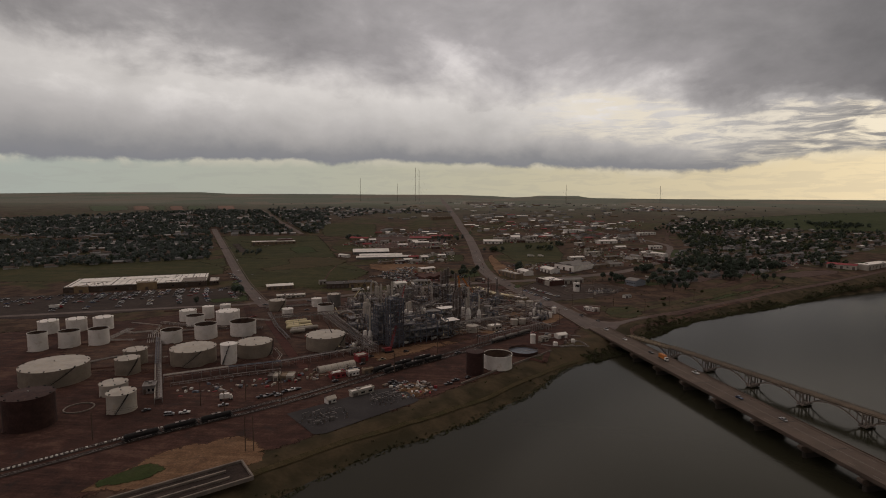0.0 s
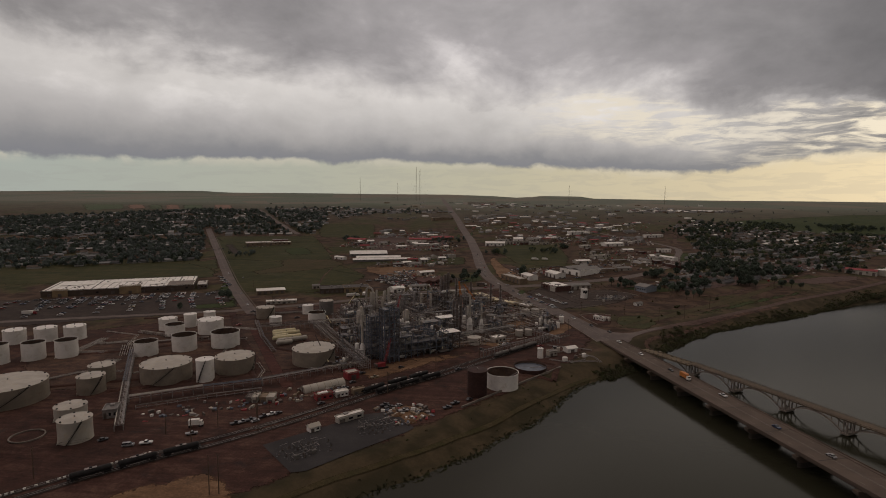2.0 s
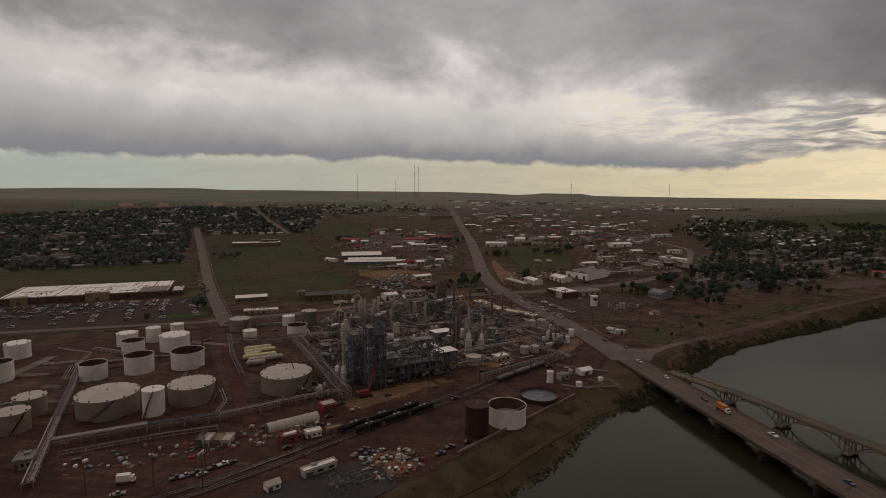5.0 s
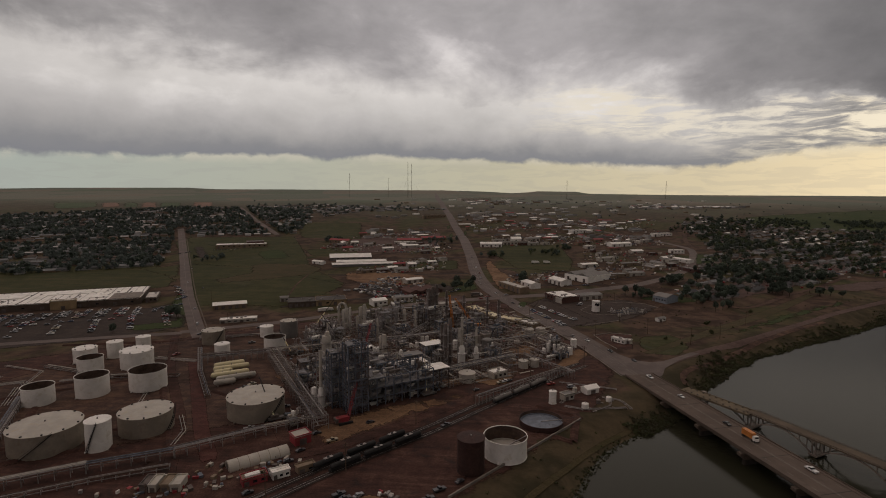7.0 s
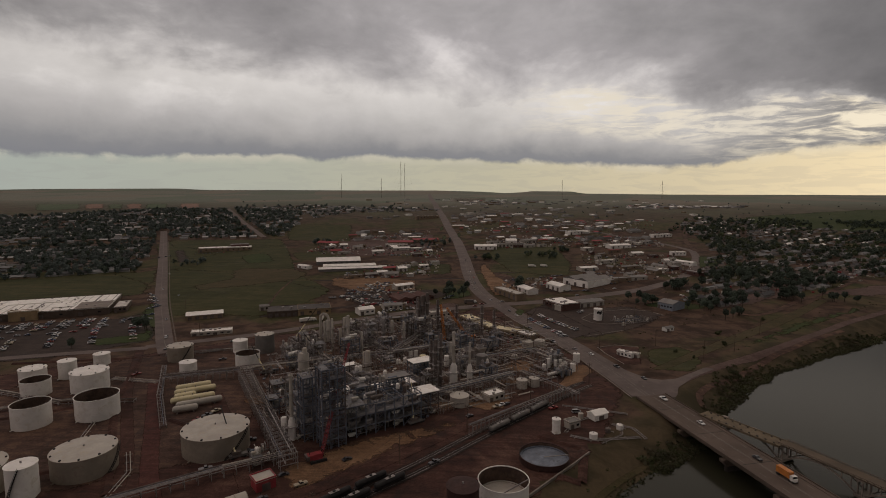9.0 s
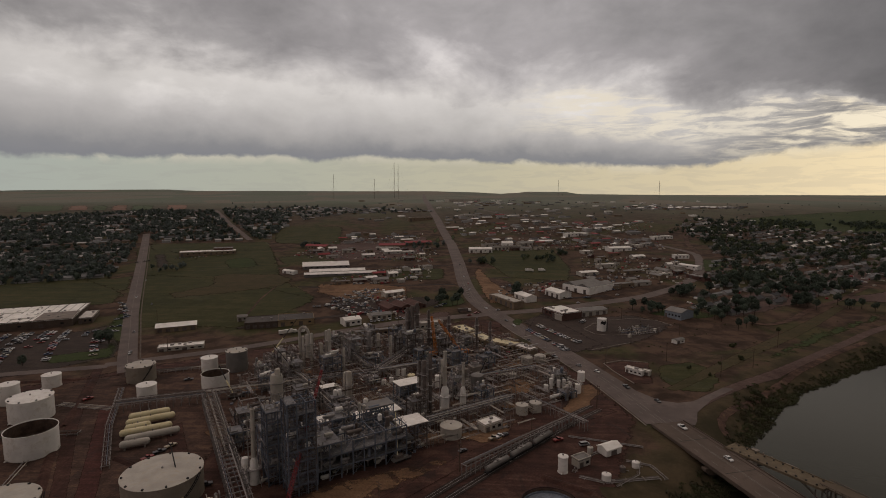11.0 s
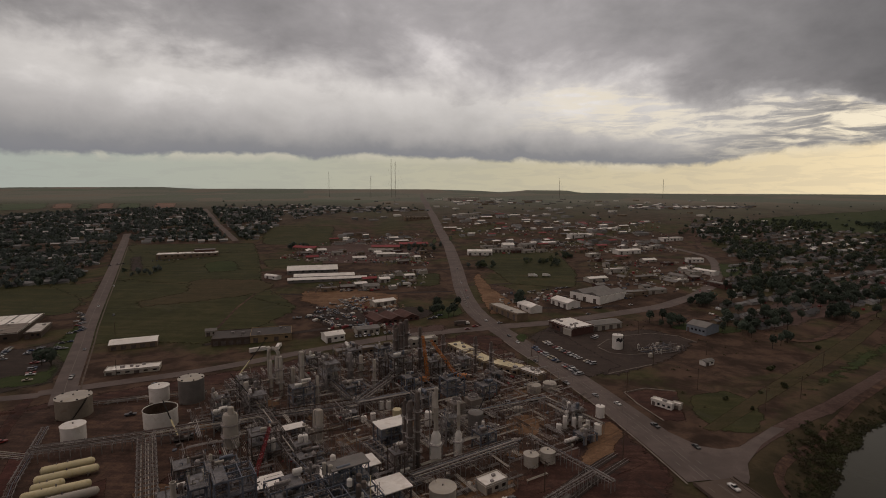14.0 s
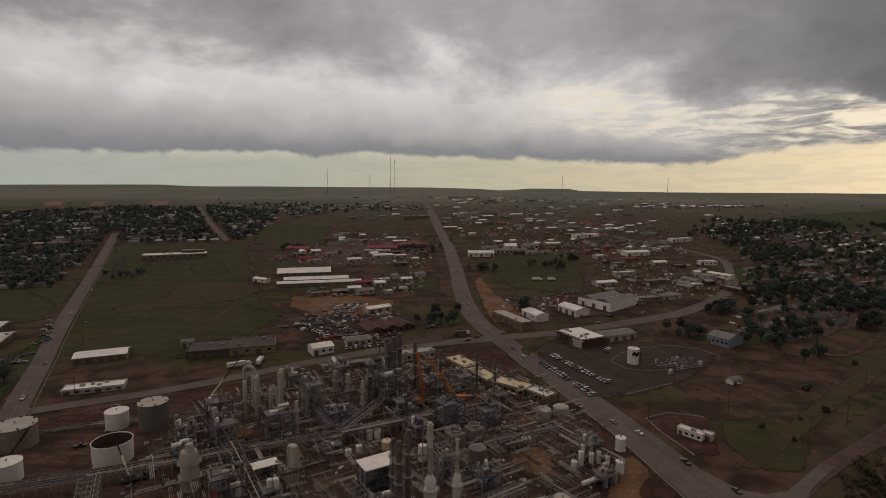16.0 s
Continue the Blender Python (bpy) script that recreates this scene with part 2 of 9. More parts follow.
def country_material():
    """Dry plain: brown dirt near by, green and tan grass patches, striped fields far off, with distance haze put into
    the far colours.
    """
    m = bpy.data.materials.new("dry_plain")
    m.use_nodes = True
    k = Nodes(m.node_tree)
    pos = k.add("ShaderNodeNewGeometry").outputs["Position"]
    a = k.noise(pos, 0.009, 6, 0.6, 0.5)
    b = k.noise(pos, 0.05, 6, 0.65, 0.3)
    c = k.noise(pos, 0.6, 4, 0.6)
    dirt = k.mix(k.smooth(b, 0.36, 0.64), (0.036, 0.022, 0.016, 1), (0.102, 0.064, 0.046, 1))
    grass = k.mix(k.smooth(b, 0.36, 0.64), (0.036, 0.040, 0.015, 1), (0.078, 0.066, 0.032, 1))
    near = k.mix(k.smooth(a, 0.48, 0.60), dirt, grass)
    sep = k.add("ShaderNodeSeparateXYZ")
    k.link(pos, sep.inputs[0])
    shore = k.add("ShaderNodeAttribute", attribute_name="shore").outputs["Fac"]
    verge = k.mix(k.smooth(b, 0.36, 0.64), (0.036, 0.031, 0.017, 1), (0.078, 0.058, 0.034, 1))
    near = k.mix(k.smooth(k.math("ADD", shore, k.math("MULTIPLY", k.math("SUBTRACT", k.noise(pos, 0.08, 6, 0.65), 0.5), 1.2)), 0.35, 0.6), near, verge)
    # haze put into the colour: ground and fields turn paler and blue-green with distance
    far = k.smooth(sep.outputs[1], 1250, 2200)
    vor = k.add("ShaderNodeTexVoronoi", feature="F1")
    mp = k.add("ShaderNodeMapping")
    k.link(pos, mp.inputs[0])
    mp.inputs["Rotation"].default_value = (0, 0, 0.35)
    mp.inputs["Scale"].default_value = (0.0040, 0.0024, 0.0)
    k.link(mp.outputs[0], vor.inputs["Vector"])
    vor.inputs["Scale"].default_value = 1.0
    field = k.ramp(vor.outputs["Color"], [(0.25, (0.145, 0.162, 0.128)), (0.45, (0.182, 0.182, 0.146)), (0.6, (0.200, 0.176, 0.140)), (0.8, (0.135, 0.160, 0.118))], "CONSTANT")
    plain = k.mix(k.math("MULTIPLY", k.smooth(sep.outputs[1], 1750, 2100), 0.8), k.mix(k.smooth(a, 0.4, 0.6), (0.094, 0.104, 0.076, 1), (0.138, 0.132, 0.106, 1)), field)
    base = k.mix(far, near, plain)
    base = k.mix(k.math("MULTIPLY", k.smooth(c, 0.4, 0.7), 0.3), base, (0.04, 0.033, 0.022, 1))
    bs = k.add("ShaderNodeBsdfPrincipled")
    k.link(base, bs.inputs["Base Color"])
    bs.inputs["Roughness"].default_value = 0.95
    bs.inputs["Specular IOR Level"].default_value = 0.1
    bp = k.add("ShaderNodeBump")
    bp.inputs["Strength"].default_value = 0.35
    bp.inputs["Distance"].default_value = 0.4
    k.link(c, bp.inputs["Height"])
    k.link(bp.outputs[0], bs.inputs["Normal"])
    out = k.add("ShaderNodeOutputMaterial")
    k.link(bs.outputs[0], out.inputs[0])
    return m


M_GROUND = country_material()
M_WATER = water_material()
M_ASPHALT = material("asphalt", (0.118, 0.092, 0.083), 0.88, 0, 0.06, 0.22, 1.5, (0.088, 0.070, 0.063))
M_LOT = earth_material("worn_lot_asphalt", (0.032, 0.024, 0.021), (0.045, 0.034, 0.029), (0.062, 0.046, 0.039), 0.4, (0.024, 0.019, 0.017), 0.4, 0.25)
M_CONCRETE = material("concrete", (0.20, 0.17, 0.145), 0.85, 0, 0.15, 0.25, 2.0, (0.11, 0.095, 0.08))
M_REDDIRT = earth_material("red_dirt", (0.030, 0.017, 0.014), (0.058, 0.028, 0.022), (0.102, 0.058, 0.043), 0.72)
M_TANDIRT = earth_material("tan_dirt", (0.098, 0.056, 0.033), (0.160, 0.094, 0.054), (0.225, 0.140, 0.085), 0.7, (0.06, 0.036, 0.025), 0.45)
M_GREYDIRT = earth_material("grey_gravel", (0.026, 0.020, 0.018), (0.040, 0.030, 0.026), (0.062, 0.046, 0.038), 0.75, (0.014, 0.012, 0.011), 0.5)
M_BROWNLOT = earth_material("brown_grey_worn_paving", (0.040, 0.030, 0.026), (0.055, 0.041, 0.035), (0.072, 0.054, 0.046), 0.4, (0.034, 0.027, 0.024), 0.4, 0.25)
M_PINKLOT = earth_material("pinkish_brown_paving", (0.066, 0.042, 0.036), (0.092, 0.060, 0.052), (0.120, 0.082, 0.070), 0.4, (0.05, 0.036, 0.03), 0.5, 0.25)
M_DRYGRASS = earth_material("dry_brown_grass", (0.042, 0.039, 0.016), (0.060, 0.047, 0.023), (0.074, 0.056, 0.030), 0.3, (0.04, 0.04, 0.016), 0.4, 0.4, True, 1.6)
M_BALLAST = material("dark_crushed_stone", (0.036, 0.033, 0.034), 0.95, 0, 0.05, 0.25, 1.5, (0.05, 0.043, 0.04), 0.3)
M_REDROAD = earth_material("dark_red_dirt_road", (0.046, 0.020, 0.017), (0.074, 0.030, 0.025), (0.100, 0.048, 0.038), 2.1, (0.03, 0.018, 0.015), 0.4, 0.4)
M_PAD = earth_material("brown_oily_dirt", (0.032, 0.020, 0.015), (0.072, 0.043, 0.033), (0.132, 0.080, 0.055), 0.6, (0.020, 0.014, 0.012), 0.55)
M_GRASS = earth_material("field_grass", (0.029, 0.033, 0.012), (0.045, 0.046, 0.017), (0.068, 0.058, 0.026), 0.35, (0.056, 0.045, 0.024), 0.25, 0.38, True, 2.2)
M_LAWN = earth_material("green_lawn", (0.026, 0.038, 0.012), (0.036, 0.050, 0.015), (0.050, 0.056, 0.022), 0.5, (0.050, 0.042, 0.024), 0.4, 0.2)
M_WHITE = material("white_tank_paint", (0.69, 0.66, 0.62), 0.5, 0, 0.15, 0.10, 1.0, (0.55, 0.50, 0.43), 0.05)
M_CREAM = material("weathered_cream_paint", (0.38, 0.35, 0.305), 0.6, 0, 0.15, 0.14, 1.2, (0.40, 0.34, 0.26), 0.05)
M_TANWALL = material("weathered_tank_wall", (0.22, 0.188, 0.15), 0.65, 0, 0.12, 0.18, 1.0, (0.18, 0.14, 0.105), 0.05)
M_MAROON = material("rusty_maroon_steel", (0.040, 0.019, 0.016), 0.8, 0, 0.15, 0.35, 1.0, (0.062, 0.030, 0.022), 0.1)
M_RUST = material("rusty_steel_inside", (0.075, 0.050, 0.038), 0.85, 0, 0.3, 0.4, 1.5, (0.12, 0.07, 0.045), 0.1)
M_STEEL = material("galvanised_steel", (0.262, 0.240, 0.230), 0.55, 0.15, 0.4, 0.3, 2.0, (0.11, 0.095, 0.085), 0.05)
M_DKSTEEL = material("dark_structural_steel", (0.118, 0.097, 0.087), 0.65, 0.2, 0.3, 0.35, 1.5, (0.12, 0.08, 0.06), 0.05)
M_BLUSTEEL = material("blue_grey_process_steel", (0.130, 0.148, 0.182), 0.6, 0.2, 0.3, 0.3, 1.5, (0.07, 0.06, 0.06), 0.05)
M_GRATE = material("grey_steel_grating", (0.15, 0.147, 0.152), 0.65, 0.2, 0.4, 0.35, 1.5, (0.075, 0.06, 0.05), 0.05)
M_SCAFF = material("blue_grey_scaffold_tube", (0.155, 0.160, 0.19), 0.5, 0.2, 0.4, 0.3, 2.0)
M_NET = material("dark_scaffold_netting", (0.070, 0.062, 0.070), 0.9, 0, 0.5, 0.35, 2.0)
M_YELLOW = material("pale_yellow_vessel_paint", (0.58, 0.51, 0.32), 0.5, 0, 0.2, 0.1, 1.0, (0.5, 0.40, 0.2), 0.05)
M_REDPAINT = material("red_paint", (0.25, 0.034, 0.040), 0.55, 0, 0.3, 0.2, 1.5, (0.2, 0.05, 0.04), 0.05)
M_ORANGE = material("orange_crane_paint", (0.46, 0.17, 0.04), 0.55, 0, 0.3, 0.2, 1.5, None, 0.05)
M_BLACK = material("black_rubber_and_coal", (0.02, 0.019, 0.019), 0.8, 0, 0.5, 0.3, 2.0, None, 0.1)
M_ROOFWHITE = material("white_membrane_roof", (0.78, 0.75, 0.70), 0.7, 0, 0.08, 0.12, 1.0, (0.62, 0.57, 0.51), 0.05)
M_ROOFGREY = material("grey_metal_roof", (0.15, 0.14, 0.13), 0.6, 0.1, 0.15, 0.2, 1.5, (0.16, 0.13, 0.12), 0.05)
M_BROWNWALL = material("dark_brown_panel", (0.085, 0.062, 0.048), 0.8, 0, 0.2, 0.2, 1.5)
M_DARKROOF = material("dark_brown_grey_roof", (0.062, 0.054, 0.050), 0.8, 0, 0.1, 0.2, 1.2, (0.08, 0.065, 0.055))
M_SEAM = material("grey_roof_seam", (0.50, 0.47, 0.43), 0.8, 0, 0.2, 0.2, 1.0)
M_BAND = material("yellow_tan_panel", (0.27, 0.195, 0.11), 0.75, 0, 0.15, 0.2, 1.5)
M_TANPANEL = material("tan_wall_panel", (0.19, 0.14, 0.095), 0.75, 0, 0.15, 0.2, 1.5, None, 0.05)
M_BRICK = material("dark_red_brick", (0.085, 0.042, 0.034), 0.85, 0, 0.2, 0.25, 3.0, None, 0.1)
M_BARK = material("bark", (0.06, 0.045, 0.035), 0.9, 0, 1.0, 0.3, 6.0)
M_LEAF = material("tree_foliage", (0.088, 0.108, 0.056), 0.85, 0, 0.05, 0.35, 0.9, None, 0.3, 0.35, leafy=0.4)
# foliage of distant trees, its blue cast is haze put into the colour
M_LEAFHAZED = material("hazed_blue_green_foliage", (0.108, 0.130, 0.118), 0.85, 0, 0.05, 0.3, 0.9, None, 0.3, 0.35, leafy=0.4)
M_LEAFDARK = material("dark_blue_green_foliage", (0.066, 0.086, 0.064), 0.85, 0, 0.05, 0.35, 0.9, None, 0.3, 0.35, leafy=0.4)
M_SCRUB = material("bank_bush_foliage", (0.048, 0.052, 0.023), 0.85, 0, 0.05, 0.4, 0.9, None, 0.3, 0.3, leafy=0.3)
M_DRYSCRUB = material("dry_bank_scrub", (0.060, 0.054, 0.030), 0.9, 0, 0.06, 0.4, 0.9, None, 0.3, 0.3, leafy=0.3)
M_WOOD = material("weathered_pole_wood", (0.09, 0.062, 0.045), 0.9, 0, 0.6, 0.3, 4.0)
M_GLASS = material("dark_window_glass", (0.015, 0.018, 0.022), 0.12, 0, 0.3, 0.2, 1.0, None, 0.0, 0, 0.6)
M_DECK = material("worn_bridge_deck", (0.100, 0.074, 0.059), 0.9, 0, 0.06, 0.2, 1.5, (0.075, 0.056, 0.046))
M_OLDDECK = material("tan_brown_bridge_paving", (0.112, 0.086, 0.060), 0.9, 0, 0.06, 0.25, 1.5, (0.078, 0.062, 0.046))
M_PIER = material("stained_bridge_concrete", (0.105, 0.080, 0.062), 0.9, 0, 0.2, 0.3, 1.5, (0.055, 0.042, 0.034), 0.2)
M_LANDING = material("worn_tan_concrete", (0.135, 0.105, 0.068), 0.9, 0, 0.2, 0.25, 1.5, (0.085, 0.068, 0.050))
# shade and reflection under the deck put into the pier colour; also dark joints, bollards
M_DARKSHADE = material("dark_concrete_and_pier_shade", (0.040, 0.033, 0.027), 0.8, 0, 0.3, 0.3, 1.5, None, 0.2)
M_PAINTLINE = material("white_road_paint", (0.17, 0.15, 0.13), 0.8, 0, 0.8, 0.2, 3.0)


# ---- building helpers ----
class MB:
    """Collects faces, then becomes one mesh."""

    def __init__(self):
        self.v, self.f, self.m, self.s = [], [], [], []

    def face(self, pts, mi=0, smooth=False):
        i = len(self.v)
        self.v.extend(tuple(p) for p in pts)
        self.f.append(tuple(range(i, i + len(pts))))
        self.m.append(mi)
        self.s.append(smooth)

    def box(self, x, y, z, sx, sy, sz, rz=0.0, mi=0, bottom=False):
        """A box that stands on (x, y, z), turned by rz radians."""
        c, s = math.cos(rz), math.sin(rz)
        i = len(self.v)
        for dz in (0, sz):
            for dx, dy in ((-sx / 2, -sy / 2), (sx / 2, -sy / 2), (sx / 2, sy / 2), (-sx / 2, sy / 2)):
                self.v.append((x + dx * c - dy * s, y + dx * s + dy * c, z + dz))
        q = [(0, 1, 5, 4), (1, 2, 6, 5), (2, 3, 7, 6), (3, 0, 4, 7), (4, 5, 6, 7)] + ([(3, 2, 1, 0)] if bottom else [])
        for a in q:
            self.f.append(tuple(i + j for j in a))
            self.m.append(mi)
            self.s.append(False)

    def sheet(self, xs, ys, z, thick, keep):
        """A flat grid of one piece, with holes where keep(i, j) is false."""
        at, n, m = {}, len(xs) - 1, len(ys) - 1

        def vert(i, j, k):
            if (i, j, k) not in at:
                at[i, j, k] = len(self.v)
                self.v.append((xs[i], ys[j], z + thick * k))
            return at[i, j, k]

        on = {(i, j) for i in range(n) for j in range(m) if keep(i, j)}
        for i, j in on:
            c = [(i, j), (i + 1, j), (i + 1, j + 1), (i, j + 1)]
            fs = [[vert(*q, 1) for q in c], [vert(*q, 0) for q in c[::-1]]]
            for s, (di, dj) in enumerate(((0, -1), (1, 0), (0, 1), (-1, 0))):
                if (i + di, j + dj) not in on:
                    p, q = c[s], c[(s + 1) % 4]
                    fs.append([vert(*p, 0), vert(*q, 0), vert(*q, 1), vert(*p, 1)])
            for f in fs:
                self.f.append(tuple(f))
                self.m.append(0)
                self.s.append(False)

    def beam(self, p, q, w, h=None, mi=0):
        """A square bar from p to q."""
        self.tube(p, q, (w if h is None else (w + h) / 2) * 0.7, n=4, mi=mi, smooth=False)

    def tube(self, p, q, r, r2=None, n=8, mi=0, cap=True, smooth=True):
        p, q = Vector(p), Vector(q)
        d = q - p
        if d.length < 1e-6:
            return
        d.normalize()
        a = d.orthogonal().normalized() if abs(d.z) < 0.99 else Vector((1, 0, 0))
        if abs(d.z) < 0.99:
            a = Vector((0, 0, 1)).cross(d).normalized()
        b = d.cross(a)
        r2 = r if r2 is None else r2
        i = len(self.v)
        off = math.pi / 4 if n == 4 else 0
        for c, rad in ((p, r), (q, r2)):
            for j in range(n):
                t = 2 * math.pi * j / n + off
                self.v.append(tuple(c + a * (math.cos(t) * rad) + b * (math.sin(t) * rad)))
        for j in range(n):
            k = (j + 1) % n
            self.f.append((i + j, i + k, i + n + k, i + n + j))
            self.m.append(mi)
            self.s.append(smooth)
        if cap:
            for base, rev, rad in ((i, True, r), (i + n, False, r2)):
                if rad > 1e-4:
                    ring = tuple(base + j for j in range(n))
                    self.f.append(ring[::-1] if rev else ring)
                    self.m.append(mi)
                    self.s.append(False)

    def revolve(self, x, y, profile, n=24, mi=0, smooth=True):
        """A turned shape round a vertical axis: profile of (radius, z)."""
        i = len(self.v)
        for r, z in profile:
            for j in range(n):
                t = 2 * math.pi * j / n
                self.v.append((x + r * math.cos(t), y + r * math.sin(t), z))
        for c in range(len(profile) - 1):
            for j in range(n):
                k = (j + 1) % n
                self.f.append((i + c * n + j, i + c * n + k, i + c * n + n + k, i + c * n + n + j))
                self.m.append(mi)
                self.s.append(smooth)

    def gable(self, x, y, z, sx, sy, rise, rz=0.0, mi=0, over=0.4, thick=0.25):
        """A pitched roof whose ridge runs along its x."""
        c, s = math.cos(rz), math.sin(rz)
        hx, hy = sx / 2 + over, sy / 2 + over
        w = lambda dx, dy, dz: (x + dx * c - dy * s, y + dx * s + dy * c, z + dz)
        drop = -rise * over / (sy / 2)
        for sg in (-1, 1):
            top = [w(-hx, sg * hy, drop), w(hx, sg * hy, drop), w(hx, 0, rise), w(-hx, 0, rise)]
            low = [w(-hx, sg * hy, drop - thick), w(hx, sg * hy, drop - thick), w(hx, 0, rise - thick), w(-hx, 0, rise - thick)]
            if sg > 0:
                top, low = top[::-1], low[::-1]
            self.face(top, mi)
            self.face(low[::-1], mi)
            for a in range(4):
                b = (a + 1) % 4
                self.face([low[a], low[b], top[b], top[a]], mi)

    def mesh(self, name, mats):
        me = bpy.data.meshes.new(name)
        me.from_pydata(self.v, [], self.f)
        for m in mats:
            me.materials.append(m)
        me.polygons.foreach_set("material_index", self.m)
        me.polygons.foreach_set("use_smooth", self.s)
        me.update()
        if any(self.s):
            me.set_sharp_from_angle(angle=radians(35))
        return me


def aslist(m):
    return list(m) if isinstance(m, (list, tuple)) else [m]


def solo(name, mb, mats, label, category, kind="", group=""):
    """A thing of a single mesh, in world places."""
    return tagged(new(name, mb.mesh(name, aslist(mats))), label, category, group, kind)


def thing(name, x, y, z, label, category, rz=0.0, group="", kind=""):
    ob = new(name)
    ob.empty_display_size = 0.5
    ob.matrix_world = pose(x, y, z, 0, 0, math.degrees(rz))
    return tagged(ob, label, category, group, kind)


def part(name, mb, mats, parent, label=""):
    """One mesh under a thing or a part, in the parent's own places."""
    ob = new(name, mb.mesh(name, aslist(mats)) if isinstance(mb, MB) else mb)
    ob.parent = parent
    return tagged(ob, label)


# ---- lie of the land ----
LAND_Y = [670, 775, 875, 1075, 1225, 1560, 2000, 2750, 3600, 4900]
LAND_Z = [0, 5, 10, 21, 29, 56, 82, 97, 101, 104]
SHORE = [(-1477.5, -687.2), (-689.5, -253.9), (-344.7, -37.2), (-197, 90.9), (-108.3, 184.5), (-79, 217.5), (-73.5, 227), (-64, 237.5), (-53.8, 249.8), (-42.4, 262.5), (-29.2, 271), (-15.7, 285.5), (-1.5, 298.5), (4, 308), (15.8, 323),
         (24.5, 331), (31, 339.5), (34, 345.4), (42.5, 357.5), (48, 370.5), (53.5, 380.5), (61, 393.5), (69.3, 402.5), (80, 412.5), (98, 427), (113, 441), (128, 462), (143, 484), (150, 493), (166, 509), (175, 523.5), (190, 537.5),
         (204, 548), (214, 561), (236, 573.5), (258, 590), (277, 603), (313, 626), (360, 660), (455, 731), (543.7, 785), (886.5, 997.1), (1576, 1332), (3447.5, 2267.8)]
# skyline of the low tableland: bearing and height
RIM_AZ = [-0.80, -0.75, -0.69, -0.60, -0.510, -0.492, -0.46, -0.363, -0.22, -0.079, 0.0, 0.045, 0.075, 0.092, 0.160, 0.182, 0.325, 0.553]
RIM_Z = [118, 122, 129, 132, 135, 126, 124, 126, 124, 125, 116, 104, 112, 121, 119, 102, 97, 100]
SOUTH = [(3500, 1500), (1500, 900), (800, 520), (400, 240), (200, 110), (-60, -90), (-400, -400), (-1500, -1300)]
WATER_Z = -6.7


def seg_dist(px, py, line):
    best = np.full(px.shape, 1e9)
    for (ax, ay), (bx, by) in zip(line, line[1:]):
        dx, dy = bx - ax, by - ay
        t = np.clip(((px - ax) * dx + (py - ay) * dy) / (dx * dx + dy * dy), 0, 1)
        best = np.minimum(best, np.hypot(px - ax - t * dx, py - ay - t * dy))
    return best


def in_poly(px, py, poly):
    ins = np.zeros(px.shape, bool)
    for (ax, ay), (bx, by) in zip(poly, poly[1:] + poly[:1]):
        if ay == by:
            continue
        cross = (ay > py) != (by > py)
        ins ^= cross & (px < (bx - ax) * (py - ay) / (by - ay) + ax)
    return ins


def wave(px, py):
    return (np.sin(px * 0.011 + 1.3) * np.cos(py * 0.009) + np.sin(px * 0.027 + py * 0.019)) * 0.5


def land(px, py):
    """Height of the ground."""
    px, py = np.asarray(px, float), np.asarray(py, float)
    z = np.interp(py, LAND_Y, LAND_Z)
    rough = np.clip((py - 700) / 1200, 0, 1)
    z = z + wave(px, py) * 1.2 * rough
    # low tableland on the skyline
    d = np.hypot(px, py)
    ridge = np.clip((d - 3500) / 800, 0, 1)
    azi = np.arctan2(px, py)
    z = z + ridge * (np.interp(azi, RIM_AZ, RIM_Z) - z)
    river = in_poly(px, py, SHORE + SOUTH)
    dist = np.minimum(seg_dist(px, py, SHORE), seg_dist(px, py, SOUTH))
    s = np.clip(dist / 27, 0, 1)
    bank = (WATER_Z - 0.3) * (1 - s * s * (3 - 2 * s)) + 0.5 * np.sin(px * 0.3) * np.sin(py * 0.23) * s * (1 - s)
    z = np.where(river, WATER_Z - 0.3 - np.minimum(dist * 0.2, 3.0), np.where(dist < 27, np.minimum(z, z + bank), z))
    return z


SHORE_X, SHORE_Y = [p[0] for p in SHORE], [p[1] for p in SHORE]


def h(px, py):
    """Height of the ground at one place; the short way round when it lies well inland."""
    if py > float(np.interp(px, SHORE_X, SHORE_Y)) + 60 and math.hypot(px, py) < 3400:
        z = float(np.interp(py, LAND_Y, LAND_Z))
        rough = min(1.0, max(0.0, (py - 700) / 1200))
        return z + (math.sin(px * 0.011 + 1.3) * math.cos(py * 0.009) + math.sin(px * 0.027 + py * 0.019)) * 0.6 * rough
    return float(land(np.array([px]), np.array([py]))[0])


def inside(px, py, poly):
    ins = False
    ax, ay = poly[-1]
    for bx, by in poly:
        if (ay > py) != (by > py) and px < (bx - ax) * (py - ay) / (by - ay) + ax:
            ins = not ins
        ax, ay = bx, by
    return ins


def clear_of(pts, lines, gap):
    """The places that keep their distance from all lines."""
    if not pts:
        return []
    a = np.array([(p[0], p[1]) for p in pts])
    ok = np.ones(len(a), bool)
    for l in lines:
        ok &= seg_dist(a[:, 0], a[:, 1], [tuple(q) for q in l]) > gap
    return [p for p, k in zip(pts, ok) if k]


def graded(parts):
    out = []
    for a, b, step in parts:
        out.extend(np.arange(a, b, step))
    out.append(parts[-1][1])
    return np.array(out)


